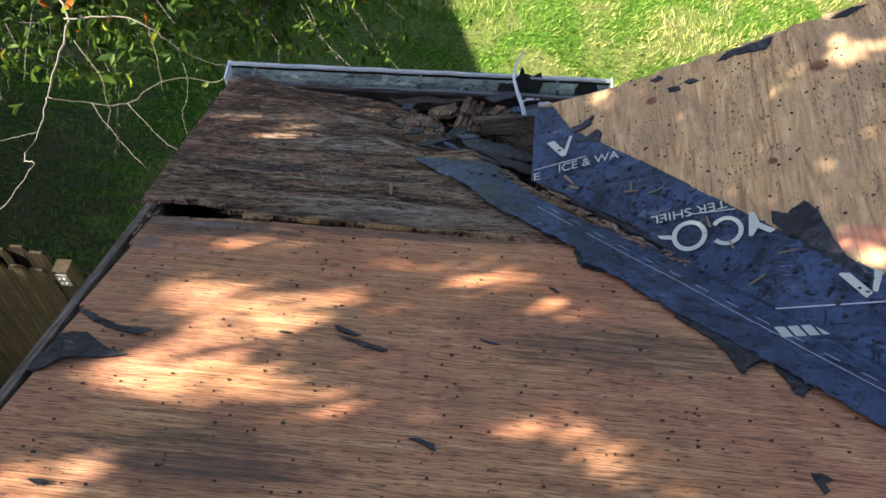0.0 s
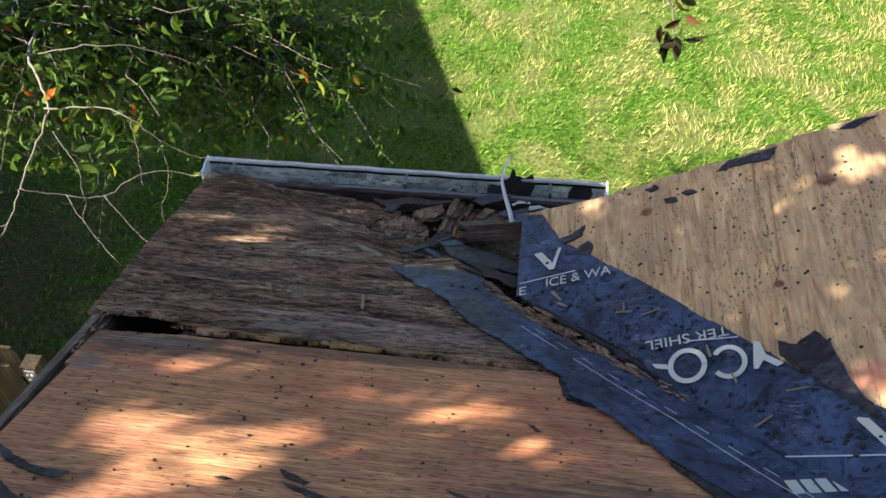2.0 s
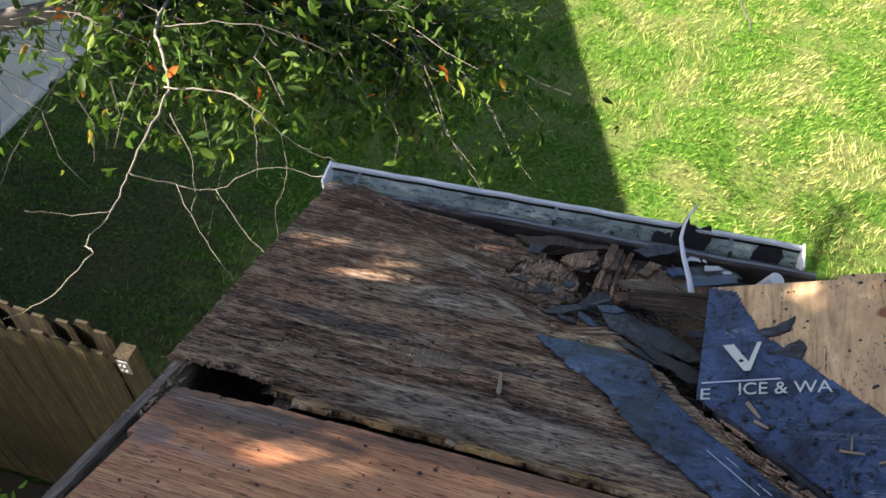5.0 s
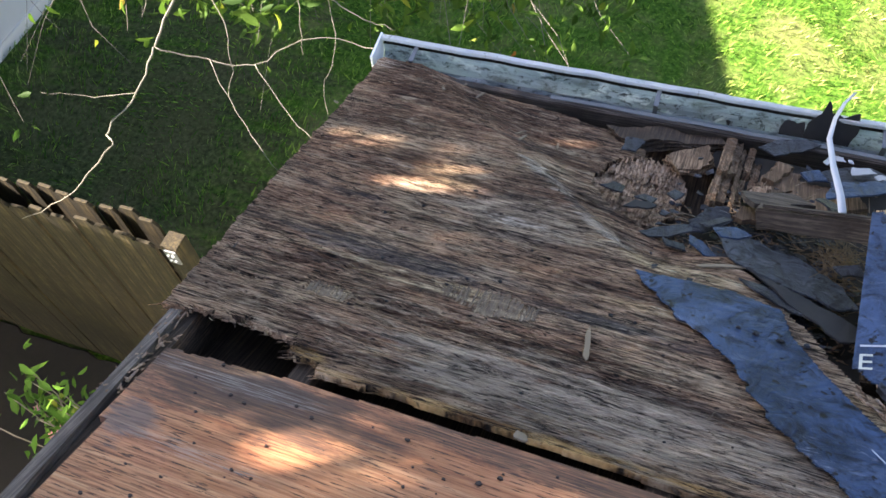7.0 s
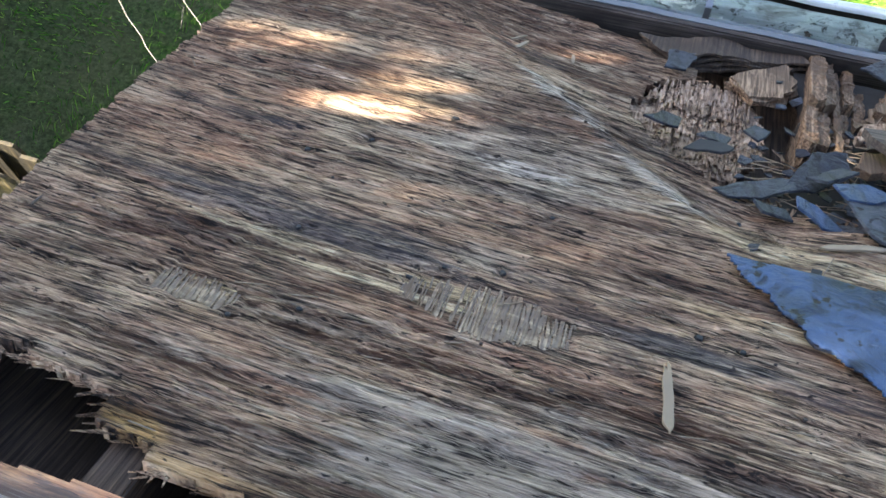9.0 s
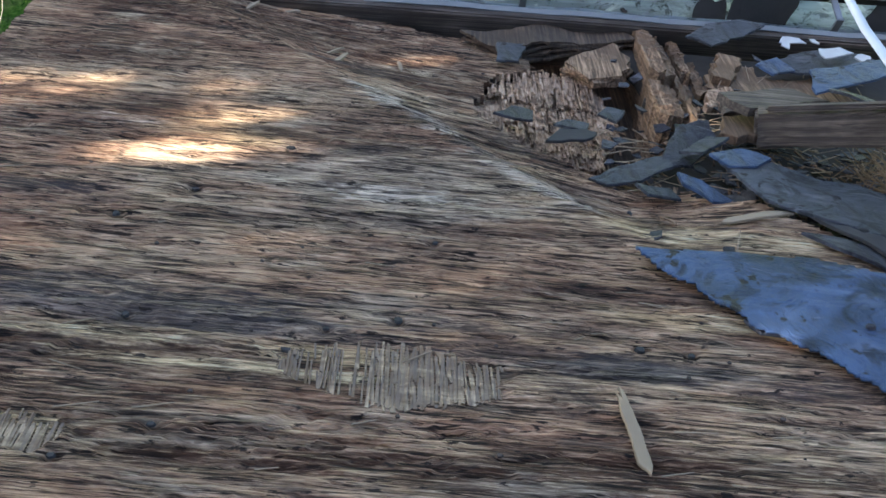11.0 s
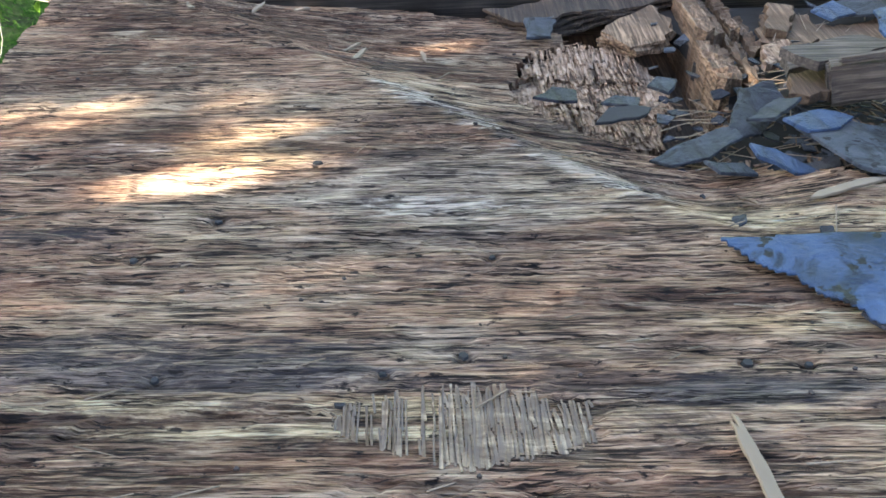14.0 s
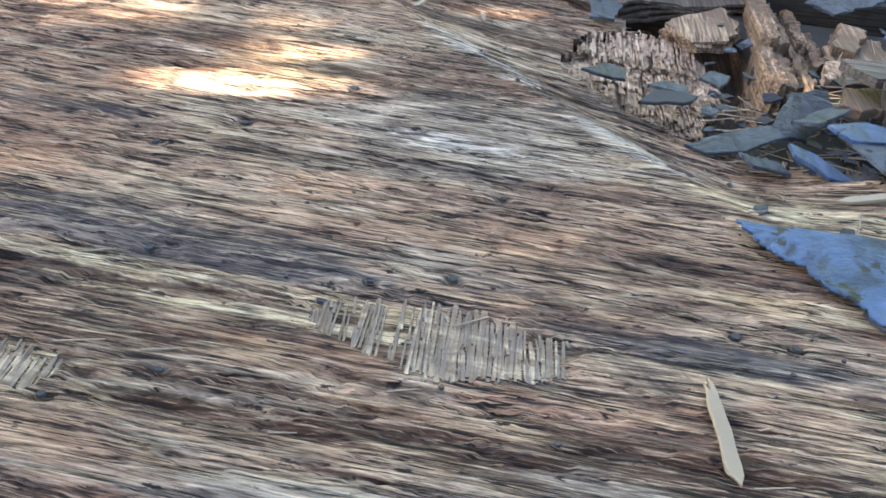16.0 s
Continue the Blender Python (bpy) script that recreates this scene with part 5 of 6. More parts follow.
    # lumber lying across to the gable
    a, b = Vector((0.205, 3.150, 0.0)), Vector((0.50, 3.075, 0.0))
    ang = math.degrees(math.atan2(b.y - a.y, b.x - a.x))
    bm = box(0, (b - a).length, -0.018, 0.018, -0.048, 0, 0.004)
    bmesh.ops.subdivide_edges(bm, edges=[e for e in bm.edges if e.calc_length() > 0.2], cuts=14)
    for v in bm.verts:
        v.co += Vector((0, rnd.uniform(-0.002, 0.002), rnd.uniform(-0.002, 0.002)))
    lum = part("lumber", bm, M_BEAM, m=ROOF @ pose(a.x, a.y, 0.030, 0, -14, ang))
    part("split_strip", box(0.012, (b - a).length - 0.03, -0.017, -0.003, 0.002, 0.010, 0.003), M_BEAM, lum)
    tagged(lum, "grey split lumber lying from the stub to the gable", "lumber")
    bm = slab(rough_outline([(0.17, 3.20), (0.28, 3.235), (0.32, 3.205), (0.20, 3.155)], 0.02, 0.005, 99), 0.018, 0.030)
    tagged(part("wood_shard", bm, M_BEAM, m=ROOF), "broken grey wood shard on the lumber", "wood shard", "wood shards")
    for k, (poly, z, mat) in enumerate((([(0.160, 3.128), (0.182, 3.118), (0.268, 3.156), (0.292, 3.20), (0.24, 3.215), (0.18, 3.18)], 0.004, M_STUB), ([(0.185, 3.20), (0.241, 3.215), (0.295, 3.250), (0.25, 3.265), (0.19, 3.235)], 0.002, M_BEAM), ([(0.183, 3.266), (0.225, 3.297), (0.238, 3.348), (0.20, 3.336)], -0.022, M_CRUMB), ([(0.217, 3.379), (0.245, 3.370), (0.287, 3.470), (0.250, 3.480)], -0.018, M_STUB))):
        bm = slab(rough_outline(poly, 0.010, 0.004, 880 + k), z - 0.012, z, 0.001)
        for v in bm.verts:
            v.co.z += 0.002 * math.sin(60 * v.co.x + 35 * v.co.y + k)
        tagged(part("wood_shard", bm, mat, m=ROOF), "broken brown piece of rotten board", "wood shard", "wood shards")
    # felt shards
    shards = [
        ([(-0.012, 3.025), (0.012, 3.046), (0.060, 3.066), (0.088, 3.074), (0.092, 3.050), (0.050, 3.020), (0.006, 3.012)], -0.012, 5, -4, M_FELT),
        ([(0.129, 3.050), (0.171, 3.066), (0.205, 3.056), (0.180, 3.028), (0.147, 3.022)], 0.012, 3, 4, M_MEMB),
        ([(0.140, 3.040), (0.180, 3.055), (0.245, 3.032), (0.300, 3.024), (0.370, 2.965), (0.405, 2.90), (0.36, 2.875), (0.309, 2.893), (0.262, 2.905), (0.221, 2.921), (0.169, 2.95)], 0.004, -3, 3, M_FELT),
        ([(0.088, 3.022), (0.114, 3.016), (0.150, 2.981), (0.121, 2.974), (0.089, 2.996)], -0.006, 3, 5, M_MEMB),
        ([(0.036, 3.000), (0.080, 3.008), (0.088, 2.984), (0.047, 2.977)], -0.010, -3, 5, M_FELT),
        ([(-0.125, 3.166), (-0.073, 3.160), (-0.070, 3.186), (-0.1, 3.196)], -0.012, 4, 3, M_TAR),
        ([(-0.045, 3.155), (-0.005, 3.138), (0.004, 3.168), (-0.026, 3.178)], -0.014, -4, 6, M_FELT),
        ([(-0.060, 3.098), (-0.01, 3.104), (0.008, 3.128), (-0.04, 3.13)], -0.010, 5, 2, M_SOOT),
        ([(0.02, 3.207), (0.042, 3.185), (0.058, 3.215), (0.035, 3.228)], -0.016, 4, -6, M_FELT),
        ([(-0.113, 3.46), (-0.066, 3.468), (-0.079, 3.396), (-0.115, 3.391)], -0.024, 3, 2, M_FELT),
        ([(0.195, 3.500), (0.248, 3.552), (0.302, 3.571), (0.340, 3.560), (0.285, 3.515), (0.237, 3.480)], 0.012, 12, 0, M_FELT),
        ([(0.353, 3.318), (0.362, 3.387), (0.496, 3.442), (0.500, 3.385)], 0.004, 3, -5, M_MEMB),
        ([(0.33, 3.44), (0.37, 3.50), (0.46, 3.53), (0.52, 3.47), (0.42, 3.42)], -0.010, 3, -5, M_FELT),
        ([(0.30, 3.44), (0.34, 3.47), (0.36, 3.43), (0.32, 3.41)], -0.008, 8, 5, M_MEMB),
        ([(0.315, 3.205), (0.340, 3.245), (0.372, 3.190), (0.345, 3.150)], 0.040, -14, 8, M_TAR),
        ([(0.355, 2.99), (0.40, 3.01), (0.41, 2.975), (0.37, 2.965)], 0.022, 6, -8, M_TAR),
        ([(0.19, 2.895), (0.25, 2.89), (0.33, 2.845), (0.29, 2.835), (0.22, 2.865)], 0.000, -3, 4, M_TAR),
        ([(0.075, 3.048), (0.105, 3.138), (0.151, 3.166), (0.162, 3.124), (0.116, 3.066)], 0.000, 16, 12, M_TAR),
        ([(0.100, 3.075), (0.145, 3.118), (0.165, 3.096), (0.125, 3.055)], 0.010, -12, -14, M_FELT),
        ([(0.21, 2.93), (0.30, 2.89), (0.40, 2.84), (0.42, 2.80), (0.37, 2.79), (0.29, 2.85)], -0.004, 2, 2, M_SOOT),
    ]
    for k, (poly, z, rx, ry, mat) in enumerate(shards):
        cx, cy = sum(p[0] for p in poly) / len(poly), sum(p[1] for p in poly) / len(poly)
        bm = slab(rough_outline([(x - cx, y - cy) for x, y in poly], 0.014, 0.003, 200 + k), 0, 0.004, 0.0008)
        for v in bm.verts:
            v.co.z += 0.0030 * math.sin(48 * v.co.x + k) * math.cos(40 * v.co.y)
        d = float(dip(np.array(cx), np.array(cy)))
        tagged(part("felt_shard", bm, mat, m=ROOF @ pose(cx, cy, max(z + d * 0.2, d - 0.01 + 0.012), rx, ry, 0)), "broken shard of slate-grey roofing felt", "felt shard", "felt shards")
    # straw nest in the gap
    vs, fs = [], []
    for _ in range(260):
        x, y = rnd.gauss(0.375, 0.022), rnd.gauss(3.07, 0.045)
        x = min(x, 0.43)
        a, l = rnd.uniform(0, 6.28), rnd.uniform(0.03, 0.08)
        z = rnd.uniform(-0.045, 0.006)
        sliver(vs, fs, (x, y, z), (x + l * math.cos(a) * 0.6, y + l * math.sin(a), z + rnd.uniform(-0.012, 0.02)), 0.0014, 0.0012, 0.5)
    tagged(put_mesh("pine_straw", vs, fs, M_STRAW, ROOF), "dry brown pine straw packed in the valley gap", "straw", kind="stuff")
    # debris over the soffit
    vs, fs = [], []
    for _ in range(1500):
        x, y = rnd.uniform(0.04, 0.62), rnd.uniform(2.78, 3.54)
        if x > VALLEY(y) + 0.35 or (x < 0.2 and y < 2.9) or (x < 0.13 and y > 3.17):
            continue
        a, l = rnd.uniform(0, 6.28), rnd.uniform(0.005, 0.022)
        z = bed(x, y) + rnd.uniform(-0.003, 0.006)
        sliver(vs, fs, (x, y, z), (x + l * math.cos(a), y + l * math.sin(a), z + rnd.uniform(-0.005, 0.006)), rnd.uniform(0.0015, 0.006), rnd.uniform(0.001, 0.003))
    tagged(put_mesh("rot_debris", vs, fs, M_STUB, ROOF), "dark crumbs of rotten wood and felt", "debris", kind="stuff")
    vs, fs = [], []
    for _ in range(420):
        x, y = rnd.gauss(0.24, 0.14), rnd.gauss(3.06, 0.14)
        if x < 0.02 or x > 0.56 or y > 3.5 or y < 2.78:
            continue
        k, n, r = len(vs), rnd.randint(4, 6), rnd.uniform(0.004, 0.016)
        z, a0, tx, ty = bed(x, y) + rnd.uniform(0.0, 0.006), rnd.uniform(0, 6.28), rnd.gauss(0, 0.25), rnd.gauss(0, 0.25)
        ring = [(r * rnd.uniform(0.5, 1.5) * math.cos(a0 + 6.28 * q / n), r * rnd.uniform(0.4, 1.2) * math.sin(a0 + 6.28 * q / n)) for q in range(n)]
        for h in (0.0, 0.0022):
            vs += [(x + p, y + q, z + h + tx * p + ty * q) for p, q in ring]
        fs += [tuple(range(k + n - 1, k - 1, -1)), tuple(range(k + n, k + 2 * n))] + [(k + q, k + (q + 1) % n, k + n + (q + 1) % n, k + n + q) for q in range(n)]
    tagged(put_mesh("felt_crumbs", vs, fs, M_TAR, ROOF), "small broken bits of black roofing felt", "felt", kind="stuff")
    # thin straw and fibres through the debris
    vs, fs = [], []
    for _ in range(330):
        x, y = rnd.uniform(0.0, 0.55), rnd.gauss(3.10, 0.16)
        if y > 3.5 or y < 2.8 or (x < 0.1 and y < 3.0) or (x < 0.12 and y > 3.17):
            continue
        a, l = rnd.gauss(0.2, 0.9), rnd.uniform(0.012, 0.06)
        z = bed(x, y) + rnd.uniform(0.001, 0.008)
        sliver(vs, fs, (x, y, z), (x + l * math.cos(a), y + l * math.sin(a), z + rnd.uniform(0.0, 0.008)), rnd.uniform(0.0006, 0.0018), 0.001, 0.6)
    tagged(put_mesh("fibre_litter", vs, fs, M_SPLINT, ROOF), "dull straw and wood fibres through the debris", "litter", kind="stuff")
    # Board coloured near-black for the dark void under the debris.
    bm = slab(rough_outline([(0.02, 2.95), (0.12, 3.2), (0.10, 3.54), (0.66, 3.52), (0.62, 3.2), (0.44, 2.9), (0.43, 2.62), (0.30, 2.70), (0.17, 2.82)], 0.03, 0.008, 400), -0.066, -0.045)
    tagged(part("valley_board", bm, M_DARK, m=ROOF), "rotten board darkened for the shaded void at the valley's foot", "board")
    vs, fs = [], []
    # slit along the valley: torn edge of ply and splinters
    for _ in range(150):
        f = rnd.uniform(0, 1)
        x, y = 0.40 + 0.37 * f + rnd.gauss(0, 0.010), 2.66 - 0.40 * f + rnd.gauss(0, 0.012)
        l = rnd.uniform(0.01, 0.05)
        z = rnd.uniform(0.0, 0.012)
        sliver(vs, fs, (x, y, z), (x + l * 0.7 + rnd.gauss(0, 0.006), y - l * 0.7 + rnd.gauss(0, 0.006), z + rnd.uniform(-0.004, 0.008)), rnd.uniform(0.002, 0.008), 0.003)
    tagged(put_mesh("valley_splinters", vs, fs, M_CRUMB, ROOF), "brown splinters along the torn valley slit", "splinters", kind="stuff")
    bm = slab(rough_outline([(0.43, 2.70), (0.51, 2.615), (0.61, 2.50), (0.71, 2.405), (0.775, 2.335), (0.762, 2.318), (0.695, 2.385), (0.592, 2.49), (0.495, 2.60), (0.42, 2.68)], 0.02, 0.006, 410), 0.004, 0.016, 0.001)
    tagged(part("torn_edge", bm, M_TAR, m=ROOF), "black torn membrane edge along the valley slit", "membrane scrap", "membrane scraps")


def make_loose():
    """Scraps, chips and nails lying about."""
    rnd = random.Random(31)
    scraps = [
        ([(-0.613, 1.60), (-0.618, 1.64), (-0.60, 1.68), (-0.605, 1.72), (-0.585, 1.735), (-0.556, 1.748), (-0.54, 1.735), (-0.50, 1.705), (-0.441, 1.683), (-0.50, 1.665), (-0.56, 1.645), (-0.585, 1.61)], 0.006, "large curled black felt scrap on the red plywood"),
        ([(-0.615, 1.829), (-0.60, 1.835), (-0.54, 1.80), (-0.47, 1.775), (-0.422, 1.77), (-0.44, 1.752), (-0.50, 1.765), (-0.564, 1.791)], 0.004, "narrow grey felt strip on the red plywood"),
        ([(-0.045, 1.858), (-0.02, 1.848), (0.024, 1.828), (0.01, 1.822), (-0.03, 1.838)], 0.004, "thin black felt sliver on the red plywood"),
        ([(-0.037, 1.825), (0.03, 1.805), (0.088, 1.785), (0.08, 1.775), (0.03, 1.79), (-0.02, 1.812)], 0.004, "thin black felt sliver on the red plywood"),
        ([(0.278, 1.856), (0.30, 1.85), (0.326, 1.84), (0.30, 1.842)], 0.003, "small black felt crumb on the red plywood"),
        ([(0.168, 1.516), (0.19, 1.518), (0.216, 1.508), (0.222, 1.488), (0.212, 1.49), (0.20, 1.502)], 0.003, "small black felt crumb on the red plywood"),
        ([(-0.162, 1.814), (-0.14, 1.818), (-0.122, 1.812), (-0.14, 1.808)], 0.003, "small black felt crumb on the red plywood"),
        ([(0.43, 2.102), (0.445, 2.10), (0.46, 2.078), (0.447, 2.08)], 0.003, "small black felt crumb on the red plywood"),
        ([(0.895, 1.528), (0.915, 1.53), (0.93, 1.515), (0.912, 1.505), (0.918, 1.488), (0.905, 1.478), (0.90, 1.50)], 0.003, "small black felt crumb on the red plywood"),
        ([(-0.457, 1.322), (-0.43, 1.325), (-0.408, 1.315), (-0.43, 1.31)], 0.003, "small black felt crumb on the red plywood"),
        ([(0.090, 2.74), (0.105, 2.752), (0.125, 2.745), (0.12, 2.722), (0.10, 2.722)], 0.006, "small black felt crumb beside the membrane"),
    ]
    for k, (poly, t, label) in enumerate(scraps):
        bm = slab(rough_outline(poly, 0.01, 0.0022, 500 + k), 0.0012, 0.0012 + t * 0.6, 0.0006)
        big = k < 2
        for v in bm.verts:
            v.co.z += (0.008 if big else 0.002) * max(0.0, math.sin(25 * v.co.x + 17 * v.co.y + k))
        tagged(part("felt_scrap", bm, M_FELT if k == 1 else M_TAR, m=ROOF), label, "felt scrap", "felt scraps")
    chips = [
        (-0.031, 2.595, 0.085, 0.0105, 98, "pale splintered wood chip on the rotten plywood"),
        (0.156, 2.927, 0.095, 0.010, 19, "pale broken stick beside the felt shards"),
        (-0.571, 3.55, 0.045, 0.008, 75, "pale wood chip near the eave"), (-0.515, 3.50, 0.06, 0.007, 82, "brown wood chip near the eave"), (-0.60, 3.44, 0.035, 0.007, 120, "brown wood chip near the eave"),
        (-0.347, 3.30, 0.05, 0.008, 65, "pale wood chip near the eave"), (-0.36, 3.335, 0.04, 0.005, 40, "brown wood chip near the eave"), (-0.454, 3.52, 0.03, 0.01, 10, "brown wood chip near the eave"), (-0.26, 3.33, 0.04, 0.006, 100, "brown wood chip near the eave"),
        (-0.075, 2.351, 0.022, 0.016, 0, "small pale chip on the seam"), (-0.808, 3.235, 0.012, 0.010, 30, "small white paint flake on the roof edge"),
    ]
    for k, (x, y, l, w, ang, label) in enumerate(chips):
        z = float(rot_top(np.array(x), np.array(y))) + 0.004
        h = l / 2
        pts = [(-h, -w * 0.1), (-h * 0.82, -w * 0.45), (-h * 0.3, -w * 0.5), (h * 0.35, -w * 0.42), (h * 0.9, -w * 0.25), (h, 0.0), (h * 0.7, w * 0.1), (h * 0.86, w * 0.3), (h * 0.3, w * 0.5), (-h * 0.4, w * 0.42), (-h * 0.75, w * 0.5), (-h * 0.88, w * 0.15)]
        bm = slab(rough_outline(pts, 0.006, w * 0.07, 640 + k), 0, 0.003, 0.0006)
        for v in bm.verts:
            v.co.z += 0.002 * math.sin(2.2 * v.co.x / h + k)
        tagged(part("wood_chip", bm, M_PALE if "pale" in label or "white" in label else M_SPLINT, m=ROOF @ pose(x, y, z - 0.002, 0, 0, ang)), label, "wood chip", "wood chips")
    for k, (u, v, l, w, ang) in enumerate(((-2.585, 2.44, 0.05, 0.010, -55), (-2.568, 2.405, 0.035, 0.008, -35), (-2.40, 2.345, 0.045, 0.006, -10), (-2.40, 2.365, 0.03, 0.004, 85), (-2.33, 2.33, 0.05, 0.004, 12), (-2.02, 2.05, 0.05, 0.004, 2), (-2.20, 2.185, 0.035, 0.007, 100), (-2.15, 2.10, 0.03, 0.006, 110), (-2.10, 1.98, 0.045, 0.005, 30))):
        vs, fs = [], []
        d = Vector((math.cos(radians(ang)), math.sin(radians(ang)), 0)) * l / 2
        sliver(vs, fs, Vector((u, v, 0.009)) - d, Vector((u, v, 0.012)) + d, w, 0.004)
        tagged(put_mesh("wood_chip", vs, fs, M_PALE if k % 3 < 2 else M_SPLINT, GABLE), "pale splinter lying on the dark membrane", "wood chip", "membrane splinters")
    # nails, staples and tar crumbs, too many to count
    def crumbs(name, n, place, m, mat, label, cat, size):
        vs, fs = [], []
        for _ in range(n):
            p = place()
            if p is None:
                continue
            x, y, z = p
            r, k, a0 = rnd.uniform(*size), len(vs), rnd.uniform(0, 6)
            e = rnd.uniform(0.55, 1.0)
            for j in range(6):
                vs.append((x + r * math.cos(a0 + j * 1.047) * rnd.uniform(0.7, 1.2), y + e * r * math.sin(a0 + j * 1.047) * rnd.uniform(0.7, 1.2), z))
            for j in range(6):
                vs.append((vs[k + j][0] * 0.8 + x * 0.2, vs[k + j][1] * 0.8 + y * 0.2, z + r * 0.45 + 0.0006))
            fs.append(tuple(range(k + 6, k + 12)))
            fs += [(k + j, k + (j + 1) % 6, k + 6 + (j + 1) % 6, k + 6 + j) for j in range(6)]
        tagged(put_mesh(name, vs, fs, mat, m), label, cat, kind="stuff")

    def red_place():
        x, y = rnd.uniform(-0.58, 1.2), rnd.uniform(1.12, 2.31)
        return None if x > VALLEY(y) - 0.2 else (x, y, 0.0006)

    def rot_place():
        x, y = rnd.uniform(-0.75, 0.3), rnd.uniform(2.38, 3.5)
        return (x, y, float(rot_top(np.array(x), np.array(y)))) if x + 0.6 * (y - 2.4) < 0.45 else None

    def tan_place():
        u, v = rnd.uniform(-2.66, -1.3), rnd.uniform(1.6, 2.88)
        return (u, v, 0.0012) if v > 0.98 * -u + 0.19 and v < 2.79 + 0.1 * (u + 2.7) else None

    crumbs("nail_heads", 430, red_place, ROOF, M_NAIL, "dark nail heads and holes in the red plywood", "nails", (0.0016, 0.0050))
    holes = iter([(-0.437, 2.681), (-0.272, 2.683), (-0.214, 2.70), (-0.188, 2.821), (-0.432, 2.525), (-0.009, 2.691), (0.034, 2.689), (-0.379, 2.564), (-0.494, 2.82), (-0.436, 2.884), (-0.357, 2.986), (-0.30, 2.655), (0.12, 2.43), (-0.1, 2.44)])

    def hole_place():
        x, y = next(holes)
        return (x, y, float(rot_top(np.array(x + 0.012), np.array(y))) - 0.0008)

    # Black specks stand in for the dark inside the nail holes.
    crumbs("nail_holes", 14, hole_place, ROOF, M_SOOT, "black specks for the dark of nail holes in the rotten plywood", "nail holes", (0.0032, 0.0052))
    crumbs("nail_heads", 70, rot_place, ROOF, M_NAIL, "dark nail heads and specks in the rotten plywood", "nails", (0.0012, 0.003))
    def strip_place():
        x, y = rnd.uniform(0.1, 1.3), rnd.uniform(1.35, 2.75)
        return (x, y, 0.0120) if -0.30 < x - VALLEY(y) < -0.01 and x + y * 1.05 > 3.06 else None

    def sheet_place():
        u = rnd.uniform(-2.68, -1.4)
        v = rnd.uniform(0.0, 0.27) + gable_valley(u)
        return (u, v, 0.0062) if v < 2.78 and v < 2.80 - 1.02 * (u + 2.70) and v > 2.475 - 0.9 * (u + 2.70) else None

    crumbs("tar_crumbs", 420, strip_place, ROOF, M_TAR, "black tar crumbs on the membrane strip", "tar", (0.0016, 0.008))
    crumbs("tar_crumbs", 160, sheet_place, GABLE, M_TAR, "black tar crumbs on the printed membrane", "tar", (0.0016, 0.008))
    crumbs("tar_crumbs", 620, tan_place, GABLE, M_TAR, "black tar crumbs stuck on the tan plywood", "tar", (0.0014, 0.005))
    # loose splinters over the rotten sheet
    vs, fs = [], []
    for _ in range(150):
        p = rot_place()
        if p is None:
            continue
        x, y, z = p
        a = rnd.gauss(0, 0.25) if rnd.random() < 0.75 else rnd.uniform(0, 6.28)
        l = rnd.uniform(0.008, 0.035)
        sliver(vs, fs, (x, y, z + 0.0012), (x + l * math.cos(a), y + l * math.sin(a), z + rnd.uniform(0.001, 0.004)), rnd.uniform(0.0006, 0.0018), 0.001)
    tagged(put_mesh("splinters", vs, fs, M_SPLINT, ROOF), "loose splinters on the rotten plywood", "splinters", kind="stuff")
    # white strap standing up from the eave
    pts = [Vector((0.352, 3.085, 0.088)), Vector((0.342, 3.117, 0.109)), Vector((0.322, 3.185, 0.134)), Vector((0.306, 3.246, 0.163)), Vector((0.309, 3.285, 0.192)), Vector((0.320, 3.312, 0.218)), Vector((0.335, 3.329, 0.237))]
    vs, fs = [], []
    for k, p in enumerate(pts):
        w = 0.0075 * (1 - 0.11 * k)
        vs += [p + Vector((-w, 0, 0)), p + Vector((w, 0, 0.002)), p + Vector((w, 0.002, 0.004)), p + Vector((-w, 0.002, 0.002))]
    for k in range(len(pts) - 1):
        fs += [(4 * k + i, 4 * k + (i + 1) % 4, 4 * k + 4 + (i + 1) % 4, 4 * k + 4 + i) for i in range(4)]
    fs += [(3, 2, 1, 0), tuple(4 * (len(pts) - 1) + i for i in range(4))]
    tagged(put_mesh("plastic_strap", vs, fs, M_STRAP, ROOF, smooth=True), "bent white plastic strap sticking up at the eave", "strap")
    bm = tube([(0, 0, -0.06), (0, 0, 0.028), (0, 0, 0.03)], [0.024, 0.024, 0.019], 16)
    tagged(part("pipe_end", bm, M_STRAP, m=pose(0.61, 3.19, 3.305, 12, 18, 0)), "short white plastic pipe end beside the gutter", "pipe")
    for k, (x, y, s, mat) in enumerate(((0.375, 3.52, 0.022, M_FLAKE), (0.43, 3.475, 0.030, M_FLAKE), (0.47, 3.455, 0.016, M_FLAKE), (0.35, 3.475, 0.012, M_FLAKE), (0.405, 3.50, 0.010, M_FLAKE))):
        bm = slab(rough_outline([(-s, -s * 0.5), (-s * 0.5, s * 0.6), (s * 0.8, s * 0.4), (s, -s * 0.5)], 0.01, 0.004, 700 + k), 0, 0.002)
        tagged(part("paint_flake", bm, mat, m=ROOF @ pose(x, y, 0.002 + 0.002 * k, 3, -4, 25 * k)), "flake of white paint or flashing on the debris", "flake", "paint flakes")


SHEET = make_membrane()
make_print(SHEET)
make_rot()
make_loose()

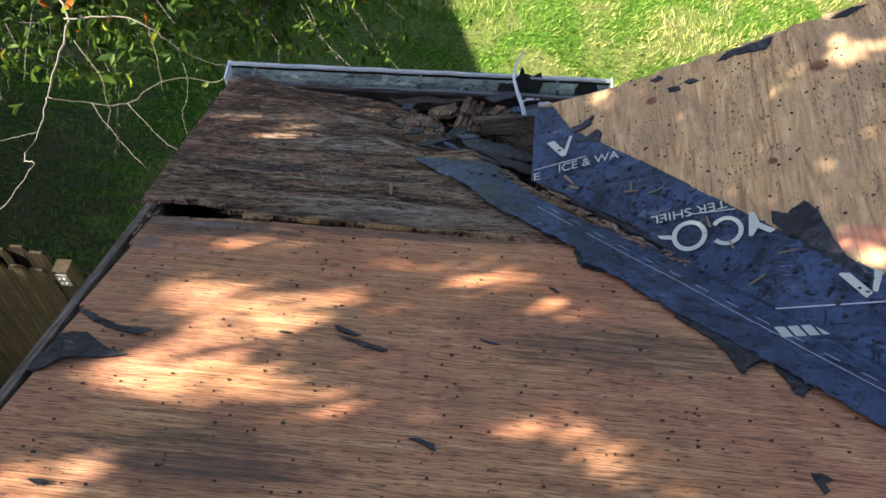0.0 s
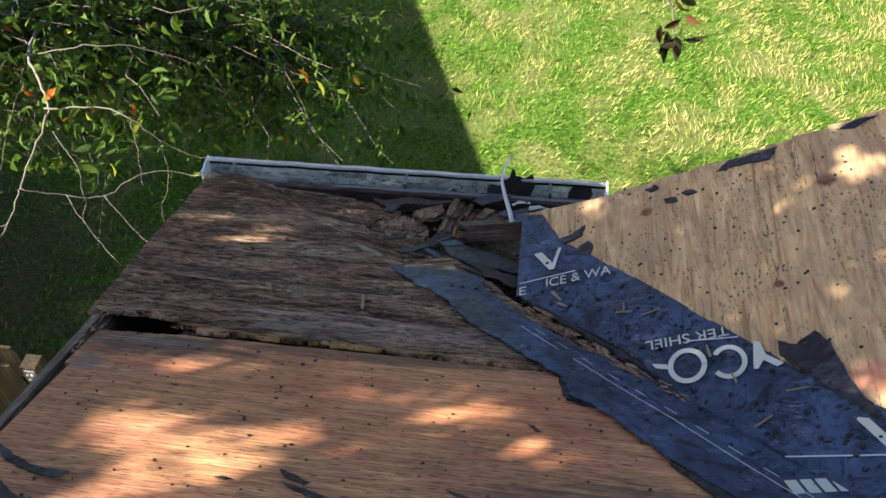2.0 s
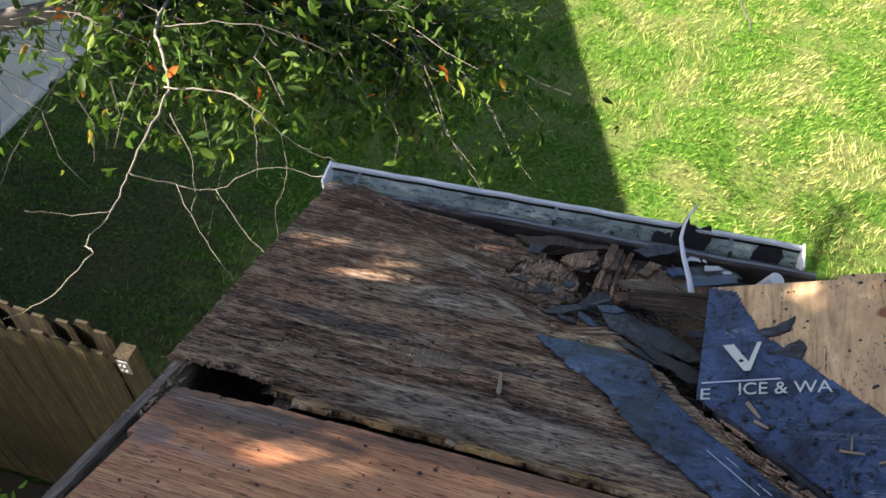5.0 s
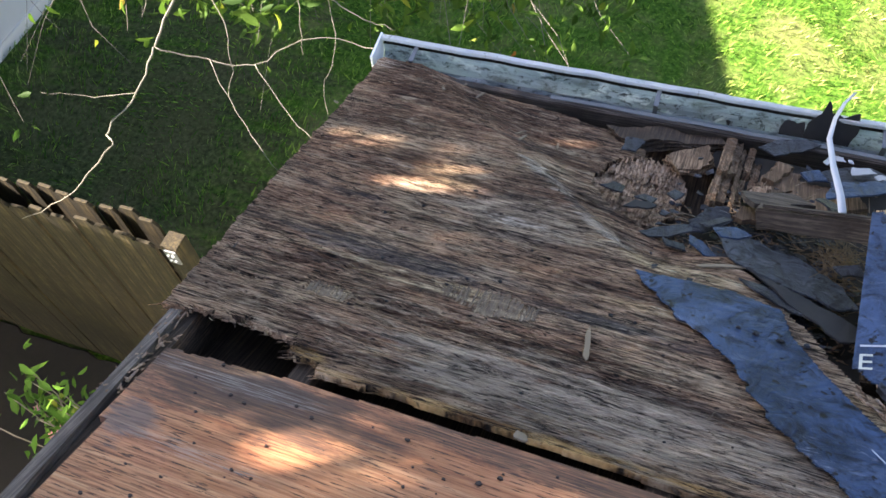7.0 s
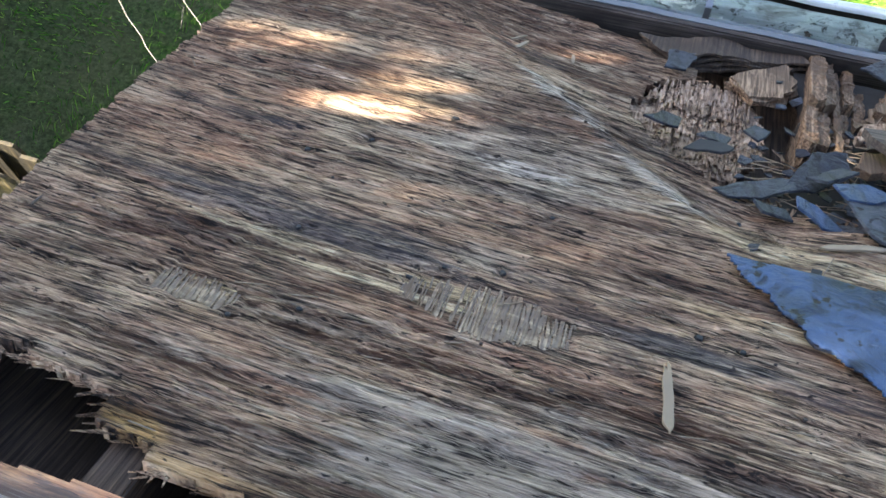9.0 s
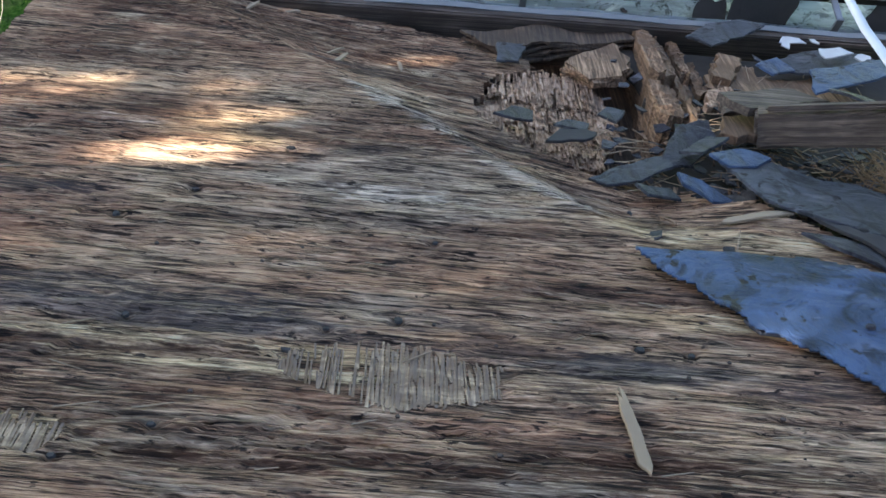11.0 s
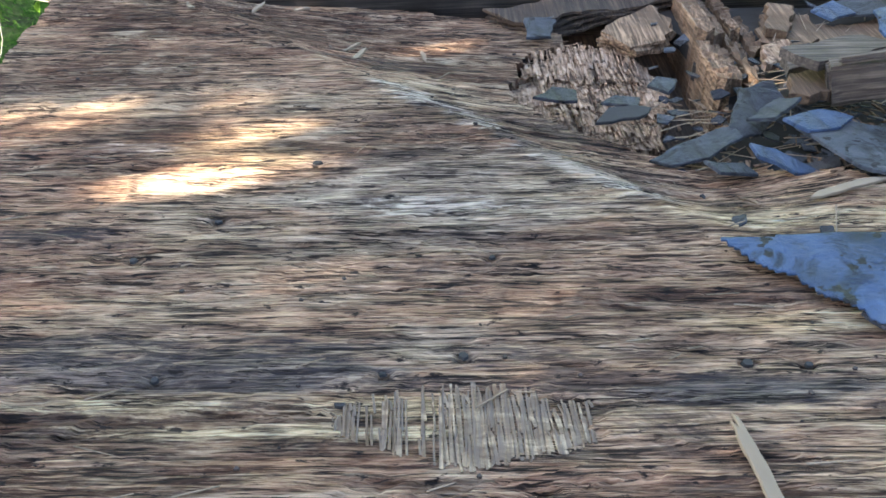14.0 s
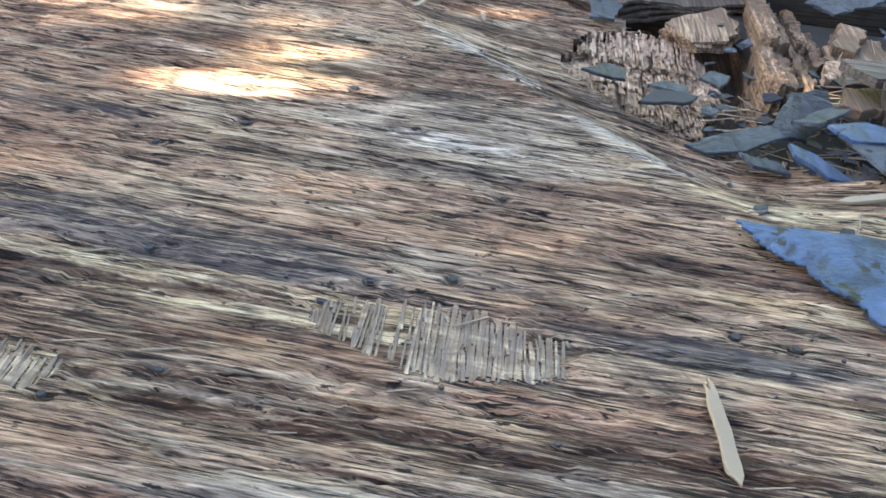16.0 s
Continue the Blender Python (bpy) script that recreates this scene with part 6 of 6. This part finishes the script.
# ---- fence ----
def make_fence():
    f = empty("fence", pose(-2.0, 3.15, 0), "weathered brown double-sided picket fence beside the house", "fence")
    top, half = 1.985, 0.056
    bm = slab([(-half, 0), (half, 0), (half, top - 0.030), (half - 0.022, top), (-half + 0.022, top), (-half, top - 0.030)], -0.008, 0.008)
    me = bpy.data.meshes.new("picket")
    bmesh.ops.rotate(bm, verts=bm.verts, matrix=Euler((radians(90), 0, 0)).to_matrix())
    bm.to_mesh(me)
    bm.free()
    me.materials.append(M_PICKET)
    rnd = random.Random(8)
    for y, shift in ((-0.055, 0.0), (0.055, 0.05)):
        for k in range(36):
            ob = new("picket", me)
            ob.matrix_basis = pose(-0.13 - shift - 0.1155 * k + rnd.uniform(-0.0015, 0.0015), y + rnd.uniform(-0.003, 0.003), rnd.uniform(-0.014, 0.010), rnd.uniform(-0.5, 0.5), rnd.uniform(-0.2, 0.2), rnd.uniform(-2, 2))
            ob.parent = f
    for z in (0.35, 1.0, 1.72):
        part("rail", box(-4.25, -0.02, -0.043, 0.043, z - 0.02, z + 0.02, 0.003), M_PICKET, f)
    for x in (-0.03, -2.1, -4.2):
        post = part("post", box(x - 0.045, x + 0.045, -0.045, 0.045, 0, 1.94, 0.004), M_PICKET, f)
        if x > -1:
            part("bracket", box(x - 0.025, x + 0.04, -0.056, -0.048, 1.83, 1.93, 0.002), M_STEEL, post, "small steel latch bracket")
            for dx, dz in ((0, 0), (0.025, 0), (0, 0.04), (0.025, 0.04)):
                part("screw", tube([(x - 0.005 + dx, -0.062, 1.86 + dz), (x - 0.005 + dx, -0.056, 1.86 + dz)], [0.006, 0.007], 8), M_STRAP, post)


# ---- leaves and branches ----
def leaves(name, centres, mat, size, parent=None, seed=0, hang=0.6, label=""):
    """Many pointed leaves in one mesh; each is folded along its rib."""
    rnd = np.random.RandomState(seed)
    c = np.asarray(centres, float)
    n = len(c)
    d = rnd.normal(0, 1, (n, 3))
    d[:, 2] -= hang
    d /= np.linalg.norm(d, axis=1)[:, None]
    s = np.cross(d, rnd.normal(0, 1, (n, 3)))
    s /= np.linalg.norm(s, axis=1)[:, None]
    u = np.cross(s, d)
    l = rnd.uniform(size[0], size[1], n)[:, None]
    w = l * rnd.uniform(0.15, 0.24, (n, 1))
    curl = rnd.uniform(0.0, 0.25, (n, 1)) * l
    v = np.stack([c, c + d * l * 0.3 - s * w * 0.85 + u * w * 0.4, c + d * l * 0.62 - s * w * 0.8 + u * w * 0.3, c + d * l - u * curl, c + d * l * 0.62 + s * w * 0.8 + u * w * 0.3, c + d * l * 0.3 + s * w * 0.85 + u * w * 0.4, c + d * l * 0.3, c + d * l * 0.62 - u * curl * 0.3], 1).reshape(-1, 3)
    tri = np.array([(0, 6, 1), (0, 5, 6), (1, 6, 7), (1, 7, 2), (6, 5, 4), (6, 4, 7), (2, 7, 3), (7, 4, 3)])
    f = (np.arange(n)[:, None, None] * 8 + tri).reshape(-1, 3)
    me = bpy.data.meshes.new(name)
    me.vertices.add(len(v))
    me.vertices.foreach_set("co", v.ravel())
    me.loops.add(f.size)
    me.loops.foreach_set("vertex_index", f.ravel().astype(np.int32))
    me.polygons.add(len(f))
    me.polygons.foreach_set("loop_start", np.arange(0, f.size, 3, dtype=np.int32))
    me.update(calc_edges=True)
    me.materials.append(mat)
    ob = new(name, me)
    if parent is not None:
        ob.parent = parent
    if label:
        ob["label"] = label
    return ob


def bend(a, b, n, wob, rnd, sag=0.0):
    """A crooked line from a to b."""
    a, b = Vector(a), Vector(b)
    out = []
    for k in range(n + 1):
        f = k / n
        e = math.sin(math.pi * f)
        out.append(a.lerp(b, f) + Vector((rnd.gauss(0, wob), rnd.gauss(0, wob), rnd.gauss(0, wob) - sag * e)) * (e + 0.15 if 0 < k < n else 0))
    return out


def smooth_line(pts, n=4, wob=0.0, rnd=None):
    """A rounder line through the points."""
    p = [Vector(q) for q in pts]
    out = []
    for i in range(len(p) - 1):
        a, b, c, d = p[max(i - 1, 0)], p[i], p[i + 1], p[min(i + 2, len(p) - 1)]
        for k in range(n):
            t = k / n
            q = 0.5 * (2 * b + (c - a) * t + (2 * a - 5 * b + 4 * c - d) * t * t + (3 * b - a - 3 * c + d) * t**3)
            if wob and rnd:
                q = q + Vector((rnd.gauss(0, wob), rnd.gauss(0, wob), rnd.gauss(0, wob)))
            out.append(q)
    return out + [p[-1]]


# gaps in the crown through which the sun falls: middle and half axes on the main slope
GAPS_MAIN = [(-.44, 3.064, .075, .055), (-.415, 2.98, .06, .02), (-.50, 2.915, .03, .010), (-.56, 2.80, .04, .02), (-.66, 3.10, .06, .02), (-.25, 3.35, .035, .025), (.035, 2.605, .035, .012), (.045, 3.205, .03, .005), (-.08, 3.11, .035, .005), (-.29, 2.20, .11, .03),
             (-.28, 1.90, .16, .10), (-.37, 1.63, .18, .07), (-.42, 1.33, .10, .05), (.31, 2.14, .11, .05), (.08, 2.17, .08, .03), (-.15, 1.80, .07, .04), (.47, 2.03, .06, .03), (.05, 1.59, .10, .03), (-.10, 1.64, .09, .03), (.44, 1.60, .08, .03), (.63, 1.49, .10, .03), (.02, 1.98, .08, .03)]
GAPS_GABLE = [(-1.765, 2.715, .045, .04), (-1.86, 2.30, .004, .004), (-2.215, 2.494, .001, .001), (-1.84, 2.03, .02, .02), (-2.46, 2.755, .001, .001)]


def shade_leaves(n, seed):
    """Places in the crown between the sun and the two slopes."""
    rnd = random.Random(seed)
    out = []
    while len(out) < n:
        main = rnd.random() < 0.66
        if main:
            x, y = rnd.uniform(-0.9, 1.5), rnd.uniform(0.6, 3.78)
            if (x > 0.8 and y > 2.9) or x > VALLEY(y) + (1.25 if y > 2.75 else 0.03):
                continue
            p = ROOF @ Vector((x, y, 0))
            gaps = GAPS_MAIN
        else:
            x, y = rnd.uniform(-2.7, -0.9), rnd.uniform(1.3, 2.90)
            if y < gable_valley(x) - 0.03:
                continue
            p = GABLE @ Vector((x, y, 0))
            gaps = GAPS_GABLE
        grow = 0.052 if main and y > 2.5 else 0.050
        near = min(math.hypot((x - gx) / (rx + grow), (y - gy) / (ry + grow * 0.85)) for gx, gy, rx, ry in gaps)
        if near < 1 and rnd.random() > 0.03:
            continue
        d = rnd.uniform(3.3, 5.8)
        out.append(p + TO_SUN * d)
    return out


def make_tree():
    rnd = random.Random(19)
    t = empty("tree", pose(0, 0, 0), "leafy broad tree with lichen-grey limbs over the fence", "tree")
    part("trunk", tube(smooth_line([(-4.9, 2.3, -0.1), (-4.88, 2.3, 1.2), (-4.92, 2.25, 2.6), (-4.8, 2.1, 4.2), (-4.5, 1.9, 6.0), (-4.0, 1.7, 7.6)], 5), [0.19 - 0.006 * k for k in range(26)], 12), M_BARK, t, smooth=True)
    limbs = [
        ([(-4.92, 2.25, 2.5), (-4.3, 3.0, 2.9), (-3.6, 3.7, 3.0), (-3.0, 4.17, 2.96), (-2.45, 4.68, 2.92), (-2.06, 4.88, 2.81), (-1.6, 5.15, 2.68), (-1.2, 5.3, 2.55)], 0.085, 0.014),
        ([(-3.3, 3.95, 3.0), (-2.9, 4.9, 3.2), (-2.5, 5.7, 3.2), (-2.0, 6.5, 3.0)], 0.04, 0.01),
        ([(-4.75, 2.1, 4.4), (-3.9, 1.9, 5.2), (-3.0, 1.6, 5.9), (-2.2, 1.7, 6.2)], 0.08, 0.02),
        ([(-4.6, 2.0, 5.4), (-3.9, 1.0, 6.2), (-3.2, 0.6, 6.9)], 0.07, 0.02),
        ([(-4.85, 2.15, 3.9), (-4.0, 2.6, 4.8), (-3.1, 2.8, 5.3), (-2.6, 3.0, 5.4)], 0.07, 0.02),
        ([(-2.6, 3.0, 5.4), (-1.8, 3.5, 5.95), (-0.7, 3.7, 5.75), (0.05, 3.55, 4.95), (0.34, 3.27, 4.30)], 0.02, 0.006),
        ([(0.34, 3.27, 4.30), (0.50, 3.26, 4.28), (0.63, 3.24, 4.26), (0.70, 3.20, 4.235), (0.755, 3.17, 4.19), (0.772, 3.13, 4.12)], 0.006, 0.002),
        ([(0.05, 3.55, 4.95), (0.16, 3.46, 4.40), (0.22, 3.42, 4.22), (0.30, 3.38, 4.12), (0.36, 3.34, 4.04)], 0.006, 0.0015),
    ]
    for pts, r0, r1 in limbs:
        line = smooth_line(pts, 6, 0.006 if r0 > 0.03 else 0.002, rnd)
        part("limb", tube(line, [r0 + (r1 - r0) * k / (len(line) - 1) for k in range(len(line))], 9), M_BARK, t, smooth=True)
    # bleached dead twigs between the limb and the gutter
    twigs = [
        ([(-2.30, 4.75, 2.9), (-2.12, 4.35, 3.12), (-2.0, 4.04, 3.18), (-1.86, 3.86, 3.16), (-1.776, 3.725, 3.134), (-1.75, 3.5, 3.09), (-1.744, 3.316, 3.033)], 0.018, 0.007),
        ([(-1.744, 3.316, 3.033), (-1.74, 3.15, 2.98), (-1.70, 2.95, 3.03), (-1.60, 2.86, 3.10), (-1.70, 2.72, 3.0), (-1.86, 2.62, 2.93)], 0.007, 0.002),
        ([(-1.776, 3.725, 3.134), (-1.55, 3.74, 3.16), (-1.38, 3.714, 3.13), (-1.267, 3.697, 3.033), (-1.15, 3.70, 2.96), (-1.04, 3.717, 2.917)], 0.008, 0.002),
        ([(-1.744, 3.316, 3.033), (-1.60, 3.38, 2.95), (-1.46, 3.435, 2.914), (-1.295, 3.587, 2.941), (-1.089, 3.632, 2.90), (-0.93, 3.50, 3.12), (-0.87, 3.40, 3.22)], 0.005, 0.0016),
        ([(-1.70, 3.60, 3.12), (-1.58, 3.5, 3.02), (-1.55, 3.42, 2.90), (-1.56, 3.36, 2.80)], 0.004, 0.0015),
        ([(-1.38, 3.714, 3.13), (-1.34, 3.6, 3.0), (-1.33, 3.55, 2.88)], 0.004, 0.0015),
        ([(-1.267, 3.697, 3.033), (-1.22, 3.6, 2.9), (-1.25, 3.5, 2.78), (-1.21, 3.42, 2.66)], 0.003, 0.001),
        ([(-2.0, 4.04, 3.18), (-1.75, 4.05, 3.25), (-1.5, 4.1, 3.24), (-1.2, 4.15, 3.12)], 0.006, 0.002),
        ([(-1.46, 3.435, 2.914), (-1.30, 3.34, 2.80), (-1.12, 3.25, 2.74), (-1.0, 3.18, 2.75)], 0.003, 0.001),
        ([(-1.60, 3.38, 2.95), (-1.42, 3.24, 2.82), (-1.25, 3.12, 2.76), (-1.08, 3.05, 2.72)], 0.003, 0.001),
        ([(-1.74, 3.15, 2.98), (-1.90, 3.12, 2.95), (-2.05, 3.05, 3.0)], 0.003, 0.001),
        ([(-2.45, 4.68, 2.92), (-2.2, 4.3, 3.0), (-2.1, 3.9, 2.95), (-2.05, 3.6, 2.85)], 0.008, 0.002),
    ]
    ends = []
    for pts, r0, r1 in twigs:
        line = smooth_line(pts, 5, 0.004, rnd)
        r0, r1 = r0 * 0.5, r1 * 0.55
        part("twig", tube(line, [r0 + (r1 - r0) * k / (len(line) - 1) for k in range(len(line))], 6), M_TWIG, t, smooth=True)
        ends.append(line[-1])
    # leafy sprays off the low limb
    centres = []
    base = smooth_line(limbs[0][0], 8) + smooth_line(limbs[1][0], 6)
    bm = bmesh.new()
    for _ in range(1000):
        o = Vector(rnd.choice(base[18:]))
        end = o + Vector((rnd.gauss(0.18, 0.42), rnd.gauss(0.0, 0.55), rnd.gauss(-0.28, 0.34)))
        if ((end.x < -1.2 and end.y < 3.75 + 0.95 * (2.8 - end.z)) or end.x < -2.55) and rnd.random() > 0.15:
            continue
        line = bend(o, end, 5, 0.03, rnd, -0.05)
        tube(line, [0.0035 - 0.0005 * k for k in range(6)], 4, bm)
        for _ in range(rnd.randint(15, 28)):
            q = rnd.choice(line[1:])
            if q.x + 1.3 * q.z > -0.1 and q.y + 0.26 * q.z > 6.4:
                continue
            bare = (q.x < -1.2 and q.y < 3.75 + 0.95 * (2.8 - q.z)) or q.x < -2.55
            if bare and rnd.random() > 0.12:
                continue
            centres.append(q + Vector((rnd.gauss(0, 0.05), rnd.gauss(0, 0.05), rnd.gauss(-0.02, 0.04))))
    tw = part("twig_spray", bm, M_BARK, t)
    tw["kind"] = "stuff"
    for e in (Vector((-1.45, 3.6, 3.1)), Vector((-1.3, 3.9, 3.2))):
        for _ in range(9):
            centres.append(e + Vector((rnd.gauss(0, 0.05), rnd.gauss(0, 0.05), rnd.gauss(-0.03, 0.04))))
    leaves("leaves", centres, M_LEAF, (0.055, 0.105), t, 3, 0.9, "green leaves turning yellow and orange")["kind"] = "stuff"
    # leaves at the tip of the branch over the gable
    tips = []
    for x, y, z, n in ((0.76, 3.15, 4.15, 6), (0.772, 3.12, 4.11, 7), (0.66, 3.22, 4.25, 2), (0.20, 3.43, 4.28, 2), (0.14, 3.46, 4.33, 3), (0.75, 3.18, 4.22, 3), (0.55, 3.25, 4.27, 1)):
        tips += [(x + rnd.gauss(0, 0.018), y + rnd.gauss(0, 0.018), z + rnd.gauss(0, 0.015)) for _ in range(n)]
    leaves("leaves", tips, M_SHADED_LEAF, (0.055, 0.085), t, 4, 1.4, "brown-green leaves coloured dark for shade")
    # the unseen crown over the roof, with more leaves added to shade other things
    crown = shade_leaves(28000, 23)
    # added up-sun of the low sprays to shade them
    for q in centres[::3]:
        crown.append(q + TO_SUN * rnd.uniform(1.3, 3.0))
    # added out of view to keep the fence's front in shade
    for _ in range(3600):
        p = Vector((rnd.uniform(-4.2, -2.02), 3.08, rnd.uniform(0.0, 1.90)))
        crown.append(p + TO_SUN * rnd.uniform(1.9, 3.2))
    # added out of view to shade the ground beside the house
    for _ in range(5200):
        p = Vector((rnd.uniform(-4.2, -0.9), rnd.uniform(0.3, 3.1), 0))
        crown.append(p + TO_SUN * rnd.uniform(2.9, 4.0))
    leaves("crown", crown, M_LEAF, (0.07, 0.115), t, 5, 0.4, "dense green crown with small gaps, its unseen leaves set to cast shade")["kind"] = "stuff"
    return t


def make_shrub():
    rnd = random.Random(41)
    s = empty("flowering_shrub", pose(-2.62, 2.42, 0), "green shrub with pink flowers beside the fence", "shrub")
    bm = bmesh.new()
    centres, heads = [], []
    for _ in range(26):
        a, r = rnd.uniform(0, 6.28), rnd.uniform(0.05, 0.42)
        end = Vector((r * math.cos(a), r * math.sin(a) * 0.7, rnd.uniform(0.75, 1.35)))
        line = bend((0.05 * math.cos(a), 0.05 * math.sin(a), 0), end, 5, 0.03, rnd)
        tube(line, [0.008 - 0.001 * k for k in range(6)], 5, bm)
        for _ in range(22):
            q = rnd.choice(line[2:])
            centres.append(q + Vector((rnd.gauss(0, 0.05), rnd.gauss(0, 0.05), rnd.gauss(0, 0.05))))
        heads.append(line[-1])
    part("stems", bm, M_BARK, s)
    leaves("leaves", centres, M_SHRUB, (0.06, 0.11), s, 6, -0.1)
    for h in heads[:9]:
        bm = bmesh.new()
        for k in range(6):
            a = k * 1.047
            q = [Vector((0, 0, 0)), Vector((0.014 * math.cos(a - 0.5), 0.014 * math.sin(a - 0.5), 0.008)), Vector((0.024 * math.cos(a), 0.024 * math.sin(a), 0.012)), Vector((0.014 * math.cos(a + 0.5), 0.014 * math.sin(a + 0.5), 0.008))]
            bm.faces.new([bm.verts.new(h + p) for p in q])
        part("flower", bm, M_PETAL, s, "small pink flower")


make_fence()
make_tree()
make_shrub()
